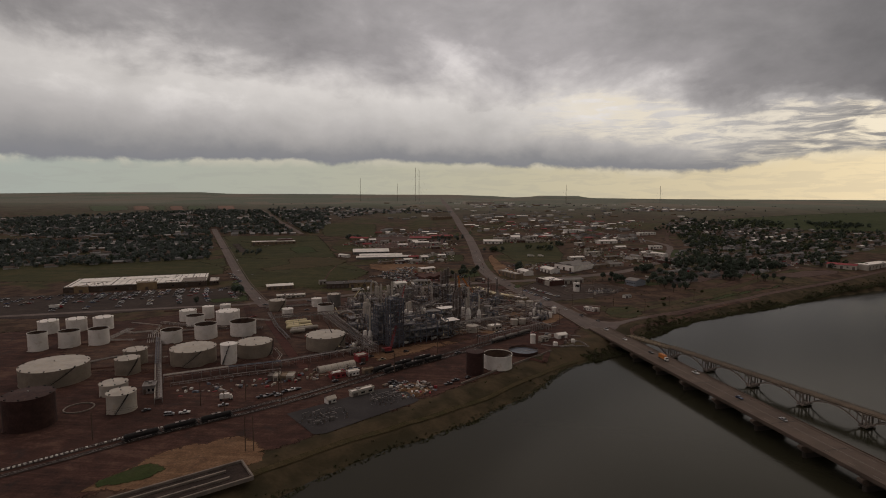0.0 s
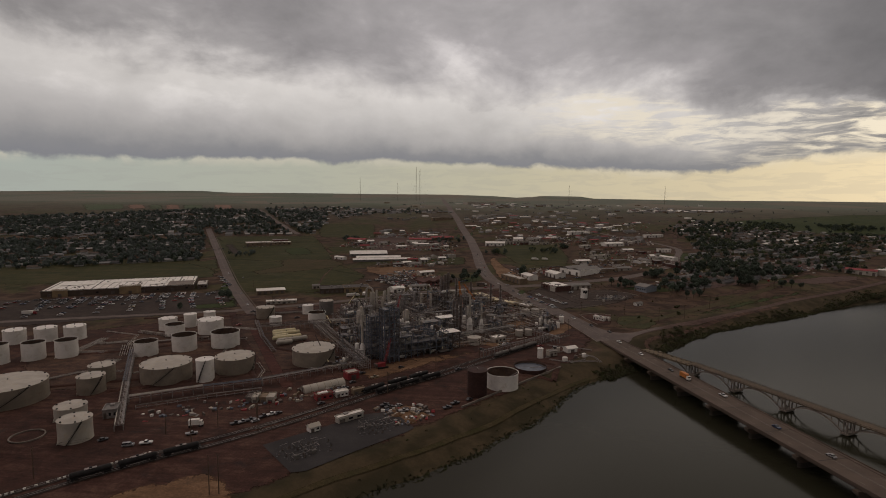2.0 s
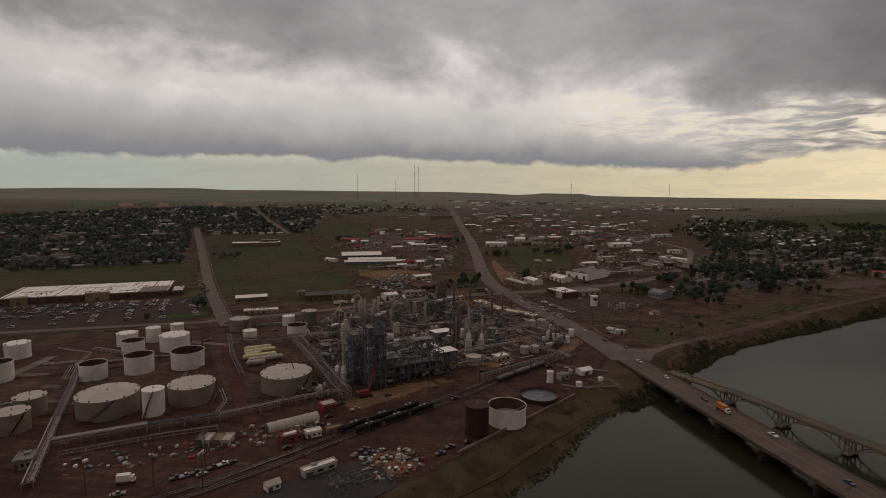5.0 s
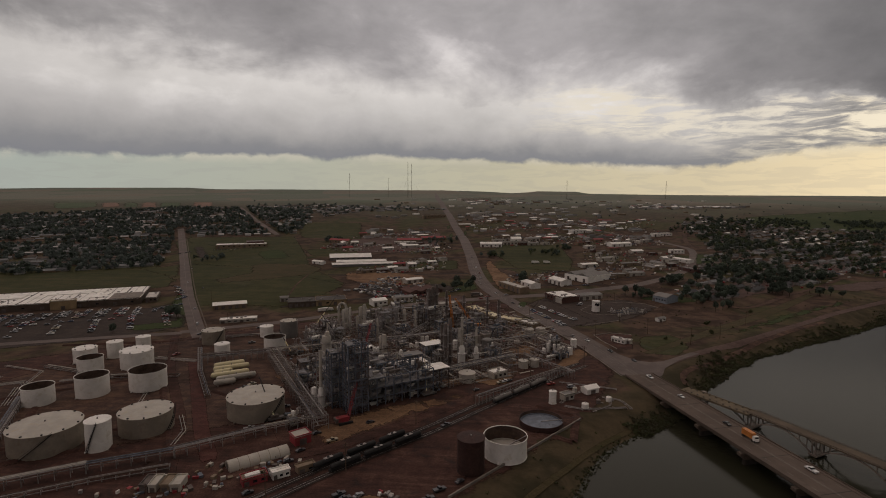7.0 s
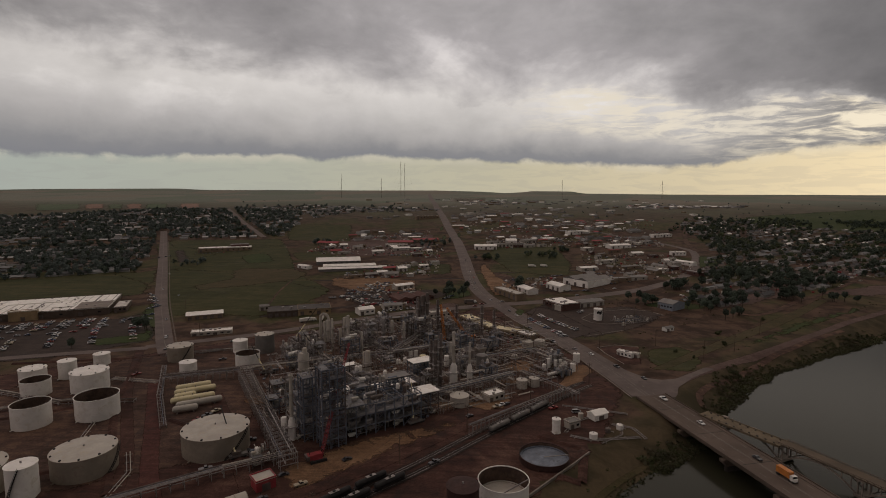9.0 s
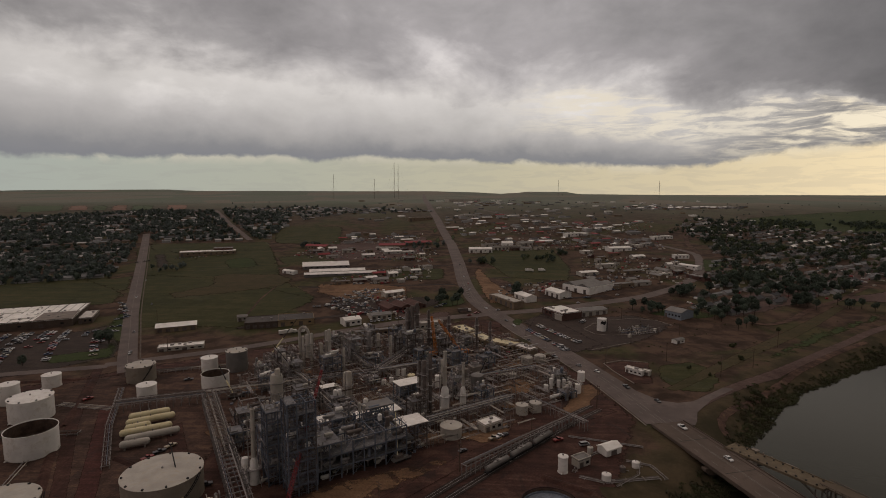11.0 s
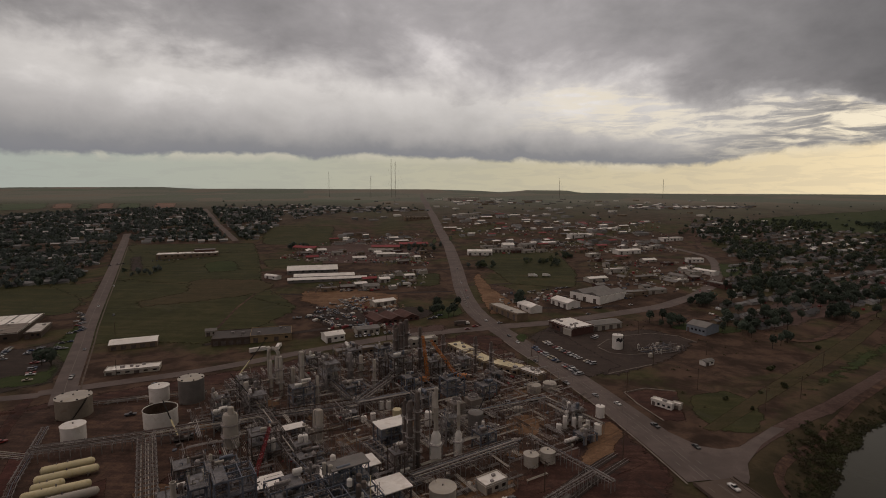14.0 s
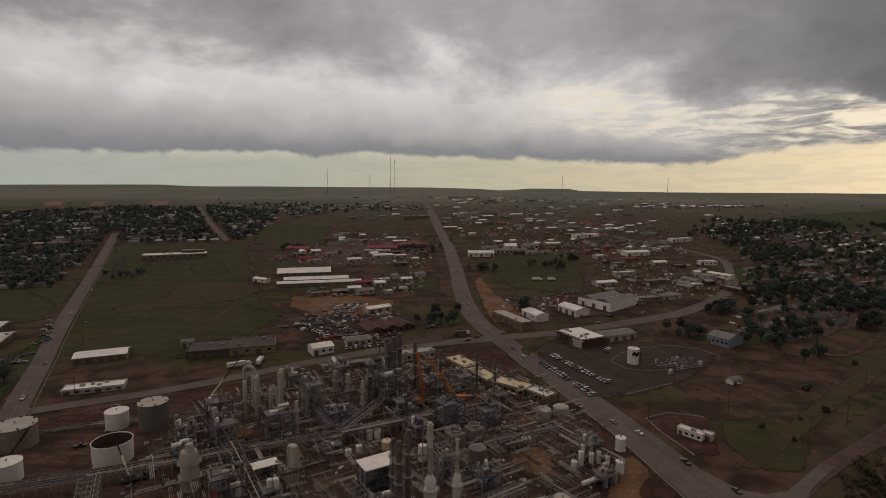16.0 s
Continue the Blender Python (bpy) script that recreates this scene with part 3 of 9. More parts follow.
def build_ground():
    gx = graded([(-4600, -1600, 150), (-1600, -700, 45), (-700, -150, 12), (-150, 330, 4.5), (330, 800, 12), (800, 1700, 45), (1700, 4600, 150)])
    gy = graded([(-1500, -100, 100), (-100, 150, 25), (150, 720, 4.5), (720, 1300, 12), (1300, 2200, 40), (2200, 4800, 90)])
    X, Y = np.meshgrid(gx, gy)
    Z = land(X, Y)
    n, m = len(gx), len(gy)
    verts = np.stack([X.ravel(), Y.ravel(), Z.ravel()], 1)
    i = np.arange((m - 1) * n).reshape(m - 1, n)[:, :-1].ravel()
    faces = np.stack([i, i + 1, i + n + 1, i + n], 1)
    far = np.hypot(X, Y - 150).ravel() < 4720
    keep = far[faces].all(1)
    me = bpy.data.meshes.new("ground")
    me.from_pydata(verts.tolist(), [], faces[keep].tolist())
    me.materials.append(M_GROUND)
    near_shore = np.clip(1 - (seg_dist(verts[:, 0], verts[:, 1], SHORE) - 20) / 30, 0, 1)
    me.attributes.new("shore", "FLOAT", "POINT").data.foreach_set("value", near_shore.astype(np.float32))
    me.polygons.foreach_set("use_smooth", [True] * len(me.polygons))
    me.update()
    tagged(new("ground", me), "dry brown plain with patches of grass rising to the horizon", "ground", kind="structure")


build_ground()
w = MB()
w.face([(x, y, WATER_Z) for x, y in [(-1500, -1400), (3400, -1400), (3400, 2300), (1600, 1500), (600, 900), (150, 560), (-1500, 300)]])
solo("water", w, M_WATER, "calm dark olive-brown river reflecting the cloudy sky", "river", "structure")


def patch(name, poly, mat, label, category="ground", lift=0.12, step=9.0, ragged=0.0):
    """A sheet of other ground, laid over the land inside an outline."""
    xs, ys = [p[0] for p in poly], [p[1] for p in poly]
    bm = bmesh.new()
    pts = []
    for (ax, ay), (bx, by) in zip(poly, poly[1:] + poly[:1]):
        k = max(1, int(math.hypot(bx - ax, by - ay) / step))
        for j in range(k):
            t = j / k
            nx = noise.noise((ax + (bx - ax) * t, ay + (by - ay) * t, 3.1)) if ragged else 0
            ny = noise.noise((ax * 0.7 + (bx - ax) * t * 0.31, ay * 0.7 + (by - ay) * t * 0.31, 7.7)) if ragged else 0
            pts.append((ax + (bx - ax) * t + nx * ragged, ay + (by - ay) * t + ny * ragged))
    face = bm.faces.new([bm.verts.new((x, y, 0)) for x, y in pts])
    for axis, lo, hi in ((0, min(xs), max(xs)), (1, min(ys), max(ys))):
        c = lo + step
        while c < hi:
            no = (1, 0, 0) if axis == 0 else (0, 1, 0)
            co = (c, 0, 0) if axis == 0 else (0, c, 0)
            bmesh.ops.bisect_plane(bm, geom=bm.verts[:] + bm.edges[:] + bm.faces[:], plane_co=co, plane_no=no)
            c += step
    co = np.array([v.co[:] for v in bm.verts])
    zz = land(co[:, 0], co[:, 1])
    for v, z in zip(bm.verts, zz):
        v.co.z = z + lift
    me = bpy.data.meshes.new(name)
    bm.normal_update()
    if sum(f.normal.z for f in bm.faces) < 0:
        bmesh.ops.reverse_faces(bm, faces=bm.faces[:])
    bm.to_mesh(me)
    bm.free()
    me.materials.append(mat)
    fade = min(15.0, 0.17 * min(max(xs) - min(xs), max(ys) - min(ys)))
    rim = np.clip(1 - seg_dist(co[:, 0], co[:, 1], pts + pts[:1]) / fade, 0, 1)
    me.attributes.new("rim", "FLOAT", "POINT").data.foreach_set("value", rim.astype(np.float32))
    return tagged(new(name, me), label, category, kind="structure")


def ribbon(name, line, width, mat, label, category="road", lift=0.3, step=8.0, flat=None):
    """A road laid along a line of points."""
    pts = []
    for (ax, ay), (bx, by) in zip(line, line[1:]):
        k = max(1, int(math.hypot(bx - ax, by - ay) / step))
        pts += [(ax + (bx - ax) * j / k, ay + (by - ay) * j / k) for j in range(k)]
    pts.append(line[-1])
    p = np.array(pts)
    for _ in range(3):
        q = p.copy()
        q[1:-1] = (p[:-2] + 2 * p[1:-1] + p[2:]) / 4
        p = q
    d = np.gradient(p, axis=0)
    d /= np.linalg.norm(d, axis=1)[:, None]
    nrm = np.stack([-d[:, 1], d[:, 0]], 1)
    wid = np.interp(np.linspace(0, 1, len(p)), np.linspace(0, 1, len(width)), width) if isinstance(width, (list, tuple)) else np.full(len(p), width)
    k = 4
    rows = [p + nrm * (wid * (j / k - 0.5))[:, None] for j in range(k + 1)]
    V, F = [], []
    for r in rows:
        z = land(r[:, 0], r[:, 1]) if flat is None else np.full(len(r), flat)
        V += [(x, y, zz + lift) for (x, y), zz in zip(r, z)]
    n = len(p)
    rim = [1.0 if j in (0, k) or i in (0, n - 1) else 0.0 for j in range(k + 1) for i in range(n)]
    for j in range(k):
        for i in range(n - 1):
            F.append((j * n + i, (j + 1) * n + i, (j + 1) * n + i + 1, j * n + i + 1)[::-1])
    me = bpy.data.meshes.new(name)
    me.from_pydata(V, [], F)
    me.materials.append(mat)
    me.attributes.new("rim", "FLOAT", "POINT").data.foreach_set("value", rim)
    me.update()
    return tagged(new(name, me), label, category, kind="structure")


# ---- roads and yards ----
HIGHWAY = [(101.5, 494), (94.5, 525), (89, 545), (80, 575), (71, 604), (59, 637), (46, 668), (34, 698), (22, 725), (10, 752), (0, 785), (-8, 830), (-15, 890), (-24, 1000), (-43, 1180), (-68, 1345), (-103, 1590), (-141, 1860), (-185, 2200), (-240, 2700), (-330, 3600)]
CROSS = [(-262, 566), (-186, 610), (-116, 668), (-60, 703), (0, 724), (28, 734), (77, 749), (119, 771), (189, 808), (243, 857), (285, 912), (312, 962), (345, 1045), (360, 1098), (340, 1165), (258, 1300), (186, 1440), (106, 1593), (-10, 1850)]
LEFT_ROAD = [(-236, 553), (-255, 580), (-297, 645), (-336, 705), (-376, 770), (-453, 897), (-606, 1148), (-690, 1285)]
SIDE_ROAD = [(-258, 564), (-327, 539), (-381, 518), (-480, 478), (-640, 415), (-800, 350)]
RIVER_ROAD = [(114, 506), (126, 517), (144, 534), (171, 555), (206, 580), (233, 601), (288, 645), (341, 687), (470, 770), (640, 890), (1000, 1080)]
ribbon("road", HIGHWAY, [20, 18.5] + [18] * 7 + [19, 20, 18, 17, 16, 15, 14, 13, 12, 12], M_ASPHALT, "worn grey-brown asphalt highway running north through the town")
ribbon("road", CROSS, [10, 11, 13, 14, 14, 12, 11, 10, 10, 9, 9, 9], M_ASPHALT, "two-lane asphalt street crossing the highway at the signals", lift=0.24)
ribbon("road", LEFT_ROAD, 13, M_ASPHALT, "straight grey asphalt road beside the store and the grass field", lift=0.27)
ribbon("road", SIDE_ROAD, 9, M_ASPHALT, "asphalt street between the store and the tank farm", lift=0.22)
ribbon("road", RIVER_ROAD, 9, M_PINKLOT, "worn brown road curving along the river bank", lift=0.2)


# ---- bridges ----
def new_bridge():
    a, b = Vector((102.6, 492.1, 0)), Vector((221, 89.1, 0))
    d = (b - a).normalized()
    nrm = Vector((-d.y, d.x, 0))
    rz = math.atan2(d.y, d.x)
    L = (b - a).length
    br = thing("road_bridge", a.x, a.y, 0, "wide grey concrete girder bridge carrying the highway over the river", "bridge", rz)
    z, wdt = 1.3, 20.0
    deck = MB()
    deck.box(L / 2, 0, z - 0.7, L, wdt, 0.7, mi=0, bottom=True)
    part("deck", deck, M_DECK, br)
    for sy in (-1, 1):
        rail = MB()
        rail.box(L / 2, sy * (wdt / 2 - 0.2), z + 0.003, L, 0.3, 0.65)
        part("parapet", rail, M_DECK, br, "low concrete parapet")
        walkw = MB()
        walkw.box(L / 2, sy * (wdt / 2 - 1.3), z + 0.003, L, 1.6, 0.2)
        part("footway", walkw, M_DECK, br)
    for sy in (-8.7, -5.2, -1.8, 1.8, 5.2, 8.7):
        g = MB()
        g.box(L / 2, sy, z - 1.9, L, 0.6, 1.18, bottom=True)
        part("girder", g, M_PIER, br)
    for sy in (-0.35, 0.35):
        pl = MB()
        pl.box(L / 2, sy, z + 0.006, L - 6, 0.2, 0.01)
        part("centre_line", pl, M_PAINTLINE, br, "worn pale centre line")
    dash = MB()
    dash.box(0, 0, 0, 3.5, 0.22, 0.01)
    dash = dash.mesh("lane_marking", [M_PAINTLINE])
    for i in range(34):
        for sy in (-6.0, 6.0):
            part("lane_marking", dash, M_PAINTLINE, br).location = (6 + i * 12, sy, z + 0.006)
    for i in range(13):
        jt = MB()
        jt.box(20 + 30.5 * i, 0, z + 0.004, 0.5, wdt - 4.4, 0.01)
        part("deck_joint", jt, M_DARKSHADE, br)
    for i in range(14):
        s = 41 + 30.5 * i
        if s > L - 5:
            break
        pier = MB()
        # hammerhead cap with sloping undersides on a round-nosed stem
        top, mid, foot = z - 1.903, z - 3.2, z - 5.2
        prof = [(-10.9, top), (-10.9, mid), (-8.6, foot), (8.6, foot), (10.9, mid), (10.9, top)]
        for sg, rev in ((-1.3, False), (1.3, True)):
            f = [(s + sg, py, pz) for py, pz in prof]
            pier.face(f[::-1] if rev else f)
        for (y0, z0), (y1, z1) in zip(prof, prof[1:] + prof[:1]):
            pier.face([(s - 1.3, y0, z0), (s + 1.3, y0, z0), (s + 1.3, y1, z1), (s - 1.3, y1, z1)])
        part("pier_cap", pier, M_PIER, br)
        stem = MB()
        stem.box(s, 0, WATER_Z - 3, 2.2, 15.0, foot - WATER_Z + 2.99)
        for sg in (-1, 1):
            stem.tube((s, sg * 7.5, WATER_Z - 3), (s, sg * 7.5, foot - 0.01), 1.1, n=12)
        # dark stem: shade below the cap is put into its colour
        part("pier", stem, M_DARKSHADE, br)


def old_bridge():
    a, b = Vector((119.7, 485.7, 0)), Vector((300.5, 157.2, 0))
    d = (b - a).normalized()
    rz = math.atan2(d.y, d.x)
    L = (b - a).length
    br = thing("arch_bridge", a.x, a.y, 0, "old pale concrete open-spandrel arch bridge with a broad tan landing", "bridge", rz)
    z, wdt, s_in = 1.9, 7.4, 57.0
    deck = MB()
    deck.box((L + s_in) / 2, 0, z - 0.6, L - s_in, wdt, 0.6, bottom=True)
    part("deck", deck, M_OLDDECK, br)
    land_in = MB()
    tilt = 0.095
    c, sn = math.cos(tilt), math.sin(tilt)
    spot = lambda u, v: (38.5 + u * c - v * sn, -4.0 + u * sn + v * c)
    land_in.box(*spot(0, 0), z - 0.75, 42, 9.0, 0.7, tilt, bottom=True)
    for sy in (-4.35, 4.35):
        land_in.box(*spot(0, sy), z - 0.05, 42, 0.3, 0.35, tilt)
    part("landing_deck", land_in, M_LANDING, br, "broad tan concrete landing deck")
    for i in range(10):
        for sy in (-2.8, 2.8):
            st = MB()
            st.box(*spot(-18 + i * 4.0, sy), z - 0.05, 0.6, 0.6, 0.6)
            part("bollard", st, M_DARKSHADE, br, "dark short bollard")
    for sy in (-1, 1):
        rail = MB()
        rail.box((L + s_in) / 2, sy * (wdt / 2 - 0.15), z + 0.55, L - s_in, 0.28, 0.18, bottom=True)
        for i in range(int((L - s_in) / 2.5)):
            rail.box(s_in + 1 + i * 2.5, sy * (wdt / 2 - 0.15), z, 0.3, 0.25, 0.56)
        part("balustrade", rail, M_PIER, br)
    span, first = 34.0, 25.0
    for i in range(12):
        s0 = first + span * i
        if s0 > L:
            break
        pier = MB()
        pier.box(s0, 0, WATER_Z - 3, 2.4, 7.4, 3.5)
        # pier foot coloured dark for the shade and reflection under the arches
        part("pier", pier, M_DARKSHADE, br)
        cap = MB()
        cap.box(s0, 0, WATER_Z + 0.5, 4.2, 8.6, 0.9, bottom=True)
        for sy in (-3.3, 3.3):
            for ox in (-0.9, 0.9):
                cap.box(s0 + ox, sy, WATER_Z + 1.38, 0.45, 0.7, z - 0.75 - WATER_Z - 1.38)
        cap.box(s0, 0, z - 1.25, 3.0, 7.4, 0.5, bottom=True)
        part("pier_cap", cap, M_CONCRETE, br)
        if s0 + span > L:
            break
        for sy in (-3.3, 3.3):
            arch = MB()
            prev = None
            low = WATER_Z + 1.5
            for j in range(17):
                t = j / 16
                x = s0 + 1.6 + (span - 3.2) * t
                zz = low + (z - 1.05 - low) * (1 - (2 * t - 1) ** 2)
                if prev:
                    q = [(prev[0], prev[1] - 0.34), (x, zz - 0.34), (x, zz + 0.3), (prev[0], prev[1] + 0.3)]
                    for yy, rev in ((sy - 0.4, False), (sy + 0.4, True)):
                        f = [(px, yy, pz) for px, pz in q]
                        arch.face(f[::-1] if rev else f)
                    arch.face([(prev[0], sy - 0.4, prev[1] + 0.3), (x, sy - 0.4, zz + 0.3), (x, sy + 0.4, zz + 0.3), (prev[0], sy + 0.4, prev[1] + 0.3)])
                    arch.face([(prev[0], sy + 0.4, prev[1] - 0.34), (x, sy + 0.4, zz - 0.34), (x, sy - 0.4, zz - 0.34), (prev[0], sy - 0.4, prev[1] - 0.34)])
                prev = (x, zz)
                if 0 < j < 16 and abs(t - 0.5) > 0.3 and j % 2:
                    arch.box(x, sy, zz + 0.2, 0.32, 0.5, z - 0.75 - zz - 0.2)
            part("arch_rib", arch, M_CONCRETE, br)


new_bridge()
old_bridge()
ribbon("road", [(221.5, 92), (232, 30), (262, -80), (330, -300)], 19, M_ASPHALT, "worn asphalt highway beyond the bridge", lift=0.4)
ribbon("kerb", [(91, 490), (84, 521), (71, 571), (50, 633), (37, 664), (25, 694)], 0.9, M_CONCRETE, "pale concrete kerb along the highway", "kerb", 0.45)


# ---- storage tanks ----
def ladder_stair(mb, r, hgt, a0, turn=0.9, mi=0):
    """A stair that winds up the outside of a tank."""
    n = 14
    for j in range(n):
        t0, t1 = a0 + turn * j / n, a0 + turn * (j + 1) / n
        z0, z1 = hgt * j / n, hgt * (j + 1) / n
        for rr in (r + 0.15, r + 0.95):
            mb.tube((rr * math.cos(t0), rr * math.sin(t0), z0 + 0.1), (rr * math.cos(t1), rr * math.sin(t1), z1 + 0.1), 0.16, n=4, mi=mi, smooth=False)
        mb.tube(((r + 0.95) * math.cos(t0), (r + 0.95) * math.sin(t0), z0 + 1.1), ((r + 0.95) * math.cos(t1), (r + 0.95) * math.sin(t1), z1 + 1.1), 0.07, n=4, mi=mi, smooth=False)
        a = (t0 + t1) / 2
        mb.box((r + 0.55) * math.cos(a), (r + 0.55) * math.sin(a), (z0 + z1) / 2, 0.9, 0.5, 0.08, a, mi, True)


def tank(x, y, r, hgt, style, label, stair=None):
    """style: cone (closed shallow roof), open (no roof, floating roof inside), dome."""
    z0 = h(x, y)
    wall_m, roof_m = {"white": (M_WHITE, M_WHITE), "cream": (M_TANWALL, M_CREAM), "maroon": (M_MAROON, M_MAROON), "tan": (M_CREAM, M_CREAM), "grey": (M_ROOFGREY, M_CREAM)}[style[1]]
    tk = thing("storage_tank", x, y, z0 - 0.1, label, "tank", group="storage tanks")
    n = 48 if r > 5 else 28
    courses = max(3, round(hgt / 2.4))
    wall = MB()
    prof = [(r + 0.25, 0.0), (r + 0.25, 0.25), (r, 0.25)]
    for c in range(1, courses):
        zc = hgt * c / courses
        prof += [(r, zc - 0.04), (r + 0.03, zc - 0.04), (r + 0.03, zc + 0.04), (r, zc + 0.04)]
    prof += [(r, hgt - 0.25), (r + 0.22, hgt - 0.25), (r + 0.22, hgt)]
    if style[0] == "open":
        prof += [(r - 0.08, hgt), (r - 0.08, hgt - 0.35)]
    wall.revolve(0, 0, prof, n)
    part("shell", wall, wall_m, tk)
    if style[0] == "open":
        inn = MB()
        inn.revolve(0, 0, [(r - 0.09, hgt - 0.35), (r - 0.09, 0.4)], n)
        part("inner_wall", inn, M_RUST, tk, "dark rusty inner wall")
        rf = MB()
        zr = hgt * (0.45 if len(style) < 3 else style[2])
        rf.revolve(0, 0, [(r - 0.1, zr), (r - 0.9, zr + 0.05), (r - 0.95, zr - 0.35), (r * 0.5, zr - 0.3), (0.01, zr - 0.3)], n)
        part("floating_roof", rf, M_RUST if len(style) < 3 else (M_CREAM if style[1] == "white" else M_BLUSTEEL), tk, "floating roof inside the rim")
        lad = MB()
        lad.tube((r - 0.4, 0, hgt), (0, 0, zr + 0.2), 0.25, n=4, smooth=False)
        part("roof_ladder", lad, M_STEEL, tk)
    else:
        rise = r * (0.075 if style[0] == "cone" else 0.22)
        rf = MB()
        rf.revolve(0, 0, [(r + 0.22, hgt), (r * 0.66, hgt + rise * 0.36), (r * 0.33, hgt + rise * 0.70), (0.01, hgt + rise)], n)
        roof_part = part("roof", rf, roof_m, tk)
        k = max(6, round(r * 0.75)) if r > 6 else 0
        for j in range(k):
            t = 2 * math.pi * j / k + 0.2
            v = MB()
            v.box((r - 0.7) * math.cos(t), (r - 0.7) * math.sin(t), hgt - 0.02, 0.75, 0.75, 0.55, t)
            part("vent", v, M_BLACK, roof_part)
        hatch = MB()
        hatch.tube((0, 0, hgt + rise - 0.1), (0, 0, hgt + rise + 0.7), 0.35, n=10)
        part("hatch", hatch, M_STEEL, tk)
    if stair is not None:
        s = MB()
        ladder_stair(s, r, hgt, stair)
        part("stair", s, M_BLACK if style[1] != "maroon" else M_RUST, tk)
    for t in (-1.9,):
        nz = MB()
        nz.tube(((r - 0.1) * math.cos(t), (r - 0.1) * math.sin(t), 0.8), ((r + 1.5) * math.cos(t), (r + 1.5) * math.sin(t), 0.8), 0.3, n=8)
        part("nozzle", nz, wall_m, tk)
    return tk


BIG = "large weathered cream tank with a shallow vented cone roof"
OPEN = "white steel tank with an open top and dark rusty inside"
SHUT = "white-painted steel tank with a closed cone roof"
for a in [
    (-277, 322, 19.2, 10.9, ("cone", "cream"), BIG, -1.2), (-209, 367, 15.3, 11.0, ("cone", "cream"), BIG, -1.6), (-173, 388.5, 12.7, 10.3, ("cone", "cream"), BIG, -0.3),
    (-125.5, 412.5, 15.1, 10.7, ("cone", "cream"), "large weathered cream tank with a stair beside the pipe racks", -0.9),
    (-182.4, 367, 5.5, 14.2, ("cone", "white"), "tall slim white tank with a curving stair between two large tanks", -1.9),
    (-235, 258, 11.4, 17.0, ("cone", "maroon"), "dark maroon rusty tank near the river bank", None),
    (-240, 340, 7.6, 10.3, ("cone", "cream"), "weathered cream tank in the middle of the tank farm", -1.0), (-247, 358, 7.6, 10.9, ("cone", "cream"), "weathered cream tank in the middle of the tank farm", None),
    (-223, 304, 7.6, 7.0, ("cone", "tan"), "pale cream tank with a cone roof on red dirt", None), (-201, 281, 7.4, 10.8, ("cone", "tan"), "pale cream tank with a cone roof on red dirt", -1.4),
    (-344, 382, 6.4, 14.0, ("open", "white"), OPEN, None), (-328, 394, 7.3, 12.8, ("open", "white"), OPEN, None), (-310, 403, 7.3, 12.8, ("open", "white"), OPEN, None),
    (-378, 430, 7.7, 10.9, ("cone", "white"), SHUT, None), (-360, 440, 7.9, 10.9, ("cone", "white"), SHUT, None), (-341, 448, 7.9, 11.0, ("cone", "white"), SHUT, None),
    (-284, 486, 7.5, 10.2, ("cone", "white"), SHUT, None), (-267, 469, 7.8, 9.6, ("open", "white"), OPEN, None), (-270, 497.5, 5.3, 11.8, ("cone", "white"), SHUT, None),
    (-241, 480, 10.4, 12.0, ("cone", "white"), SHUT, None), (-267, 525, 5.2, 8.0, ("cone", "white"), SHUT, None),
    (-255.3, 414, 8.0, 10.6, ("open", "white"), OPEN, None), (-234.5, 429.5, 8.9, 12.2, ("open", "white"), OPEN, None), (-208.6, 443.5, 10.6, 12.0, ("open", "white"), OPEN, None),
    (-217.5, 539.5, 8.7, 10.8, ("cone", "cream"), "grey-cream tank with a dark stair beside the street", -1.1), (-195.5, 511, 5.4, 8.4, ("cone", "white"), SHUT, None),
    (-183, 562, 5.4, 9.0, ("cone", "white"), SHUT, None), (-163, 530.5, 8.2, 9.4, ("open", "white"), OPEN, None), (-164, 563, 7.0, 14.0, ("cone", "grey"), "dull grey tank with a pale roof", None),
    (9.9, 378, 10.0, 9.8, ("open", "white", 0.35), "white open-topped tank with a rusty rim near the river", None), (-5.7, 362.5, 6.0, 15.6, ("cone", "maroon"), "tall dark maroon rusty tank near the river", None),
    (30, 412, 11.3, 3.2, ("open", "maroon", 0.5), "low round basin with a dark wall and grey cover", None),
    (-11.3, 472.6, 5.4, 5.9, ("cone", "tan"), "pale tan tank with a cone roof", None), (26.8, 502, 3.3, 5.5, ("cone", "tan"), "small pale tan tank", None), (34.8, 506, 3.3, 5.3, ("cone", "tan"), "small pale tan tank", None),
    (39.5, 441, 2.1, 7.5, ("dome", "white"), "slim upright white tank in a small yard", None), (70, 556, 2.3, 6.3, ("dome", "white"), "slim upright white tank beside the highway", None), (64, 534.5, 1.8, 5.8, ("dome", "white"), "slim upright white tank beside the highway", None),
    (112.9, 683.3, 4.0, 10.8, ("cone", "white"), "upright white water tank with a dark emblem", -0.5),
]:
    water_tank = tank(*a)


emblem = MB()
for j in range(10):
    t0, t1 = -2.05 + j * 0.14, -2.05 + (j + 1) * 0.14
    lo, hi = 6.2 + 0.5 * math.sin(j * 0.9), 8.9 - 0.5 * math.cos(j * 1.3)
    emblem.face([(4.06 * math.cos(t0), 4.06 * math.sin(t0), lo), (4.06 * math.cos(t1), 4.06 * math.sin(t1), lo), (4.06 * math.cos(t1), 4.06 * math.sin(t1), hi), (4.06 * math.cos(t0), 4.06 * math.sin(t0), hi)])
part("emblem", emblem, M_BLACK, water_tank, "plain dark painted emblem")


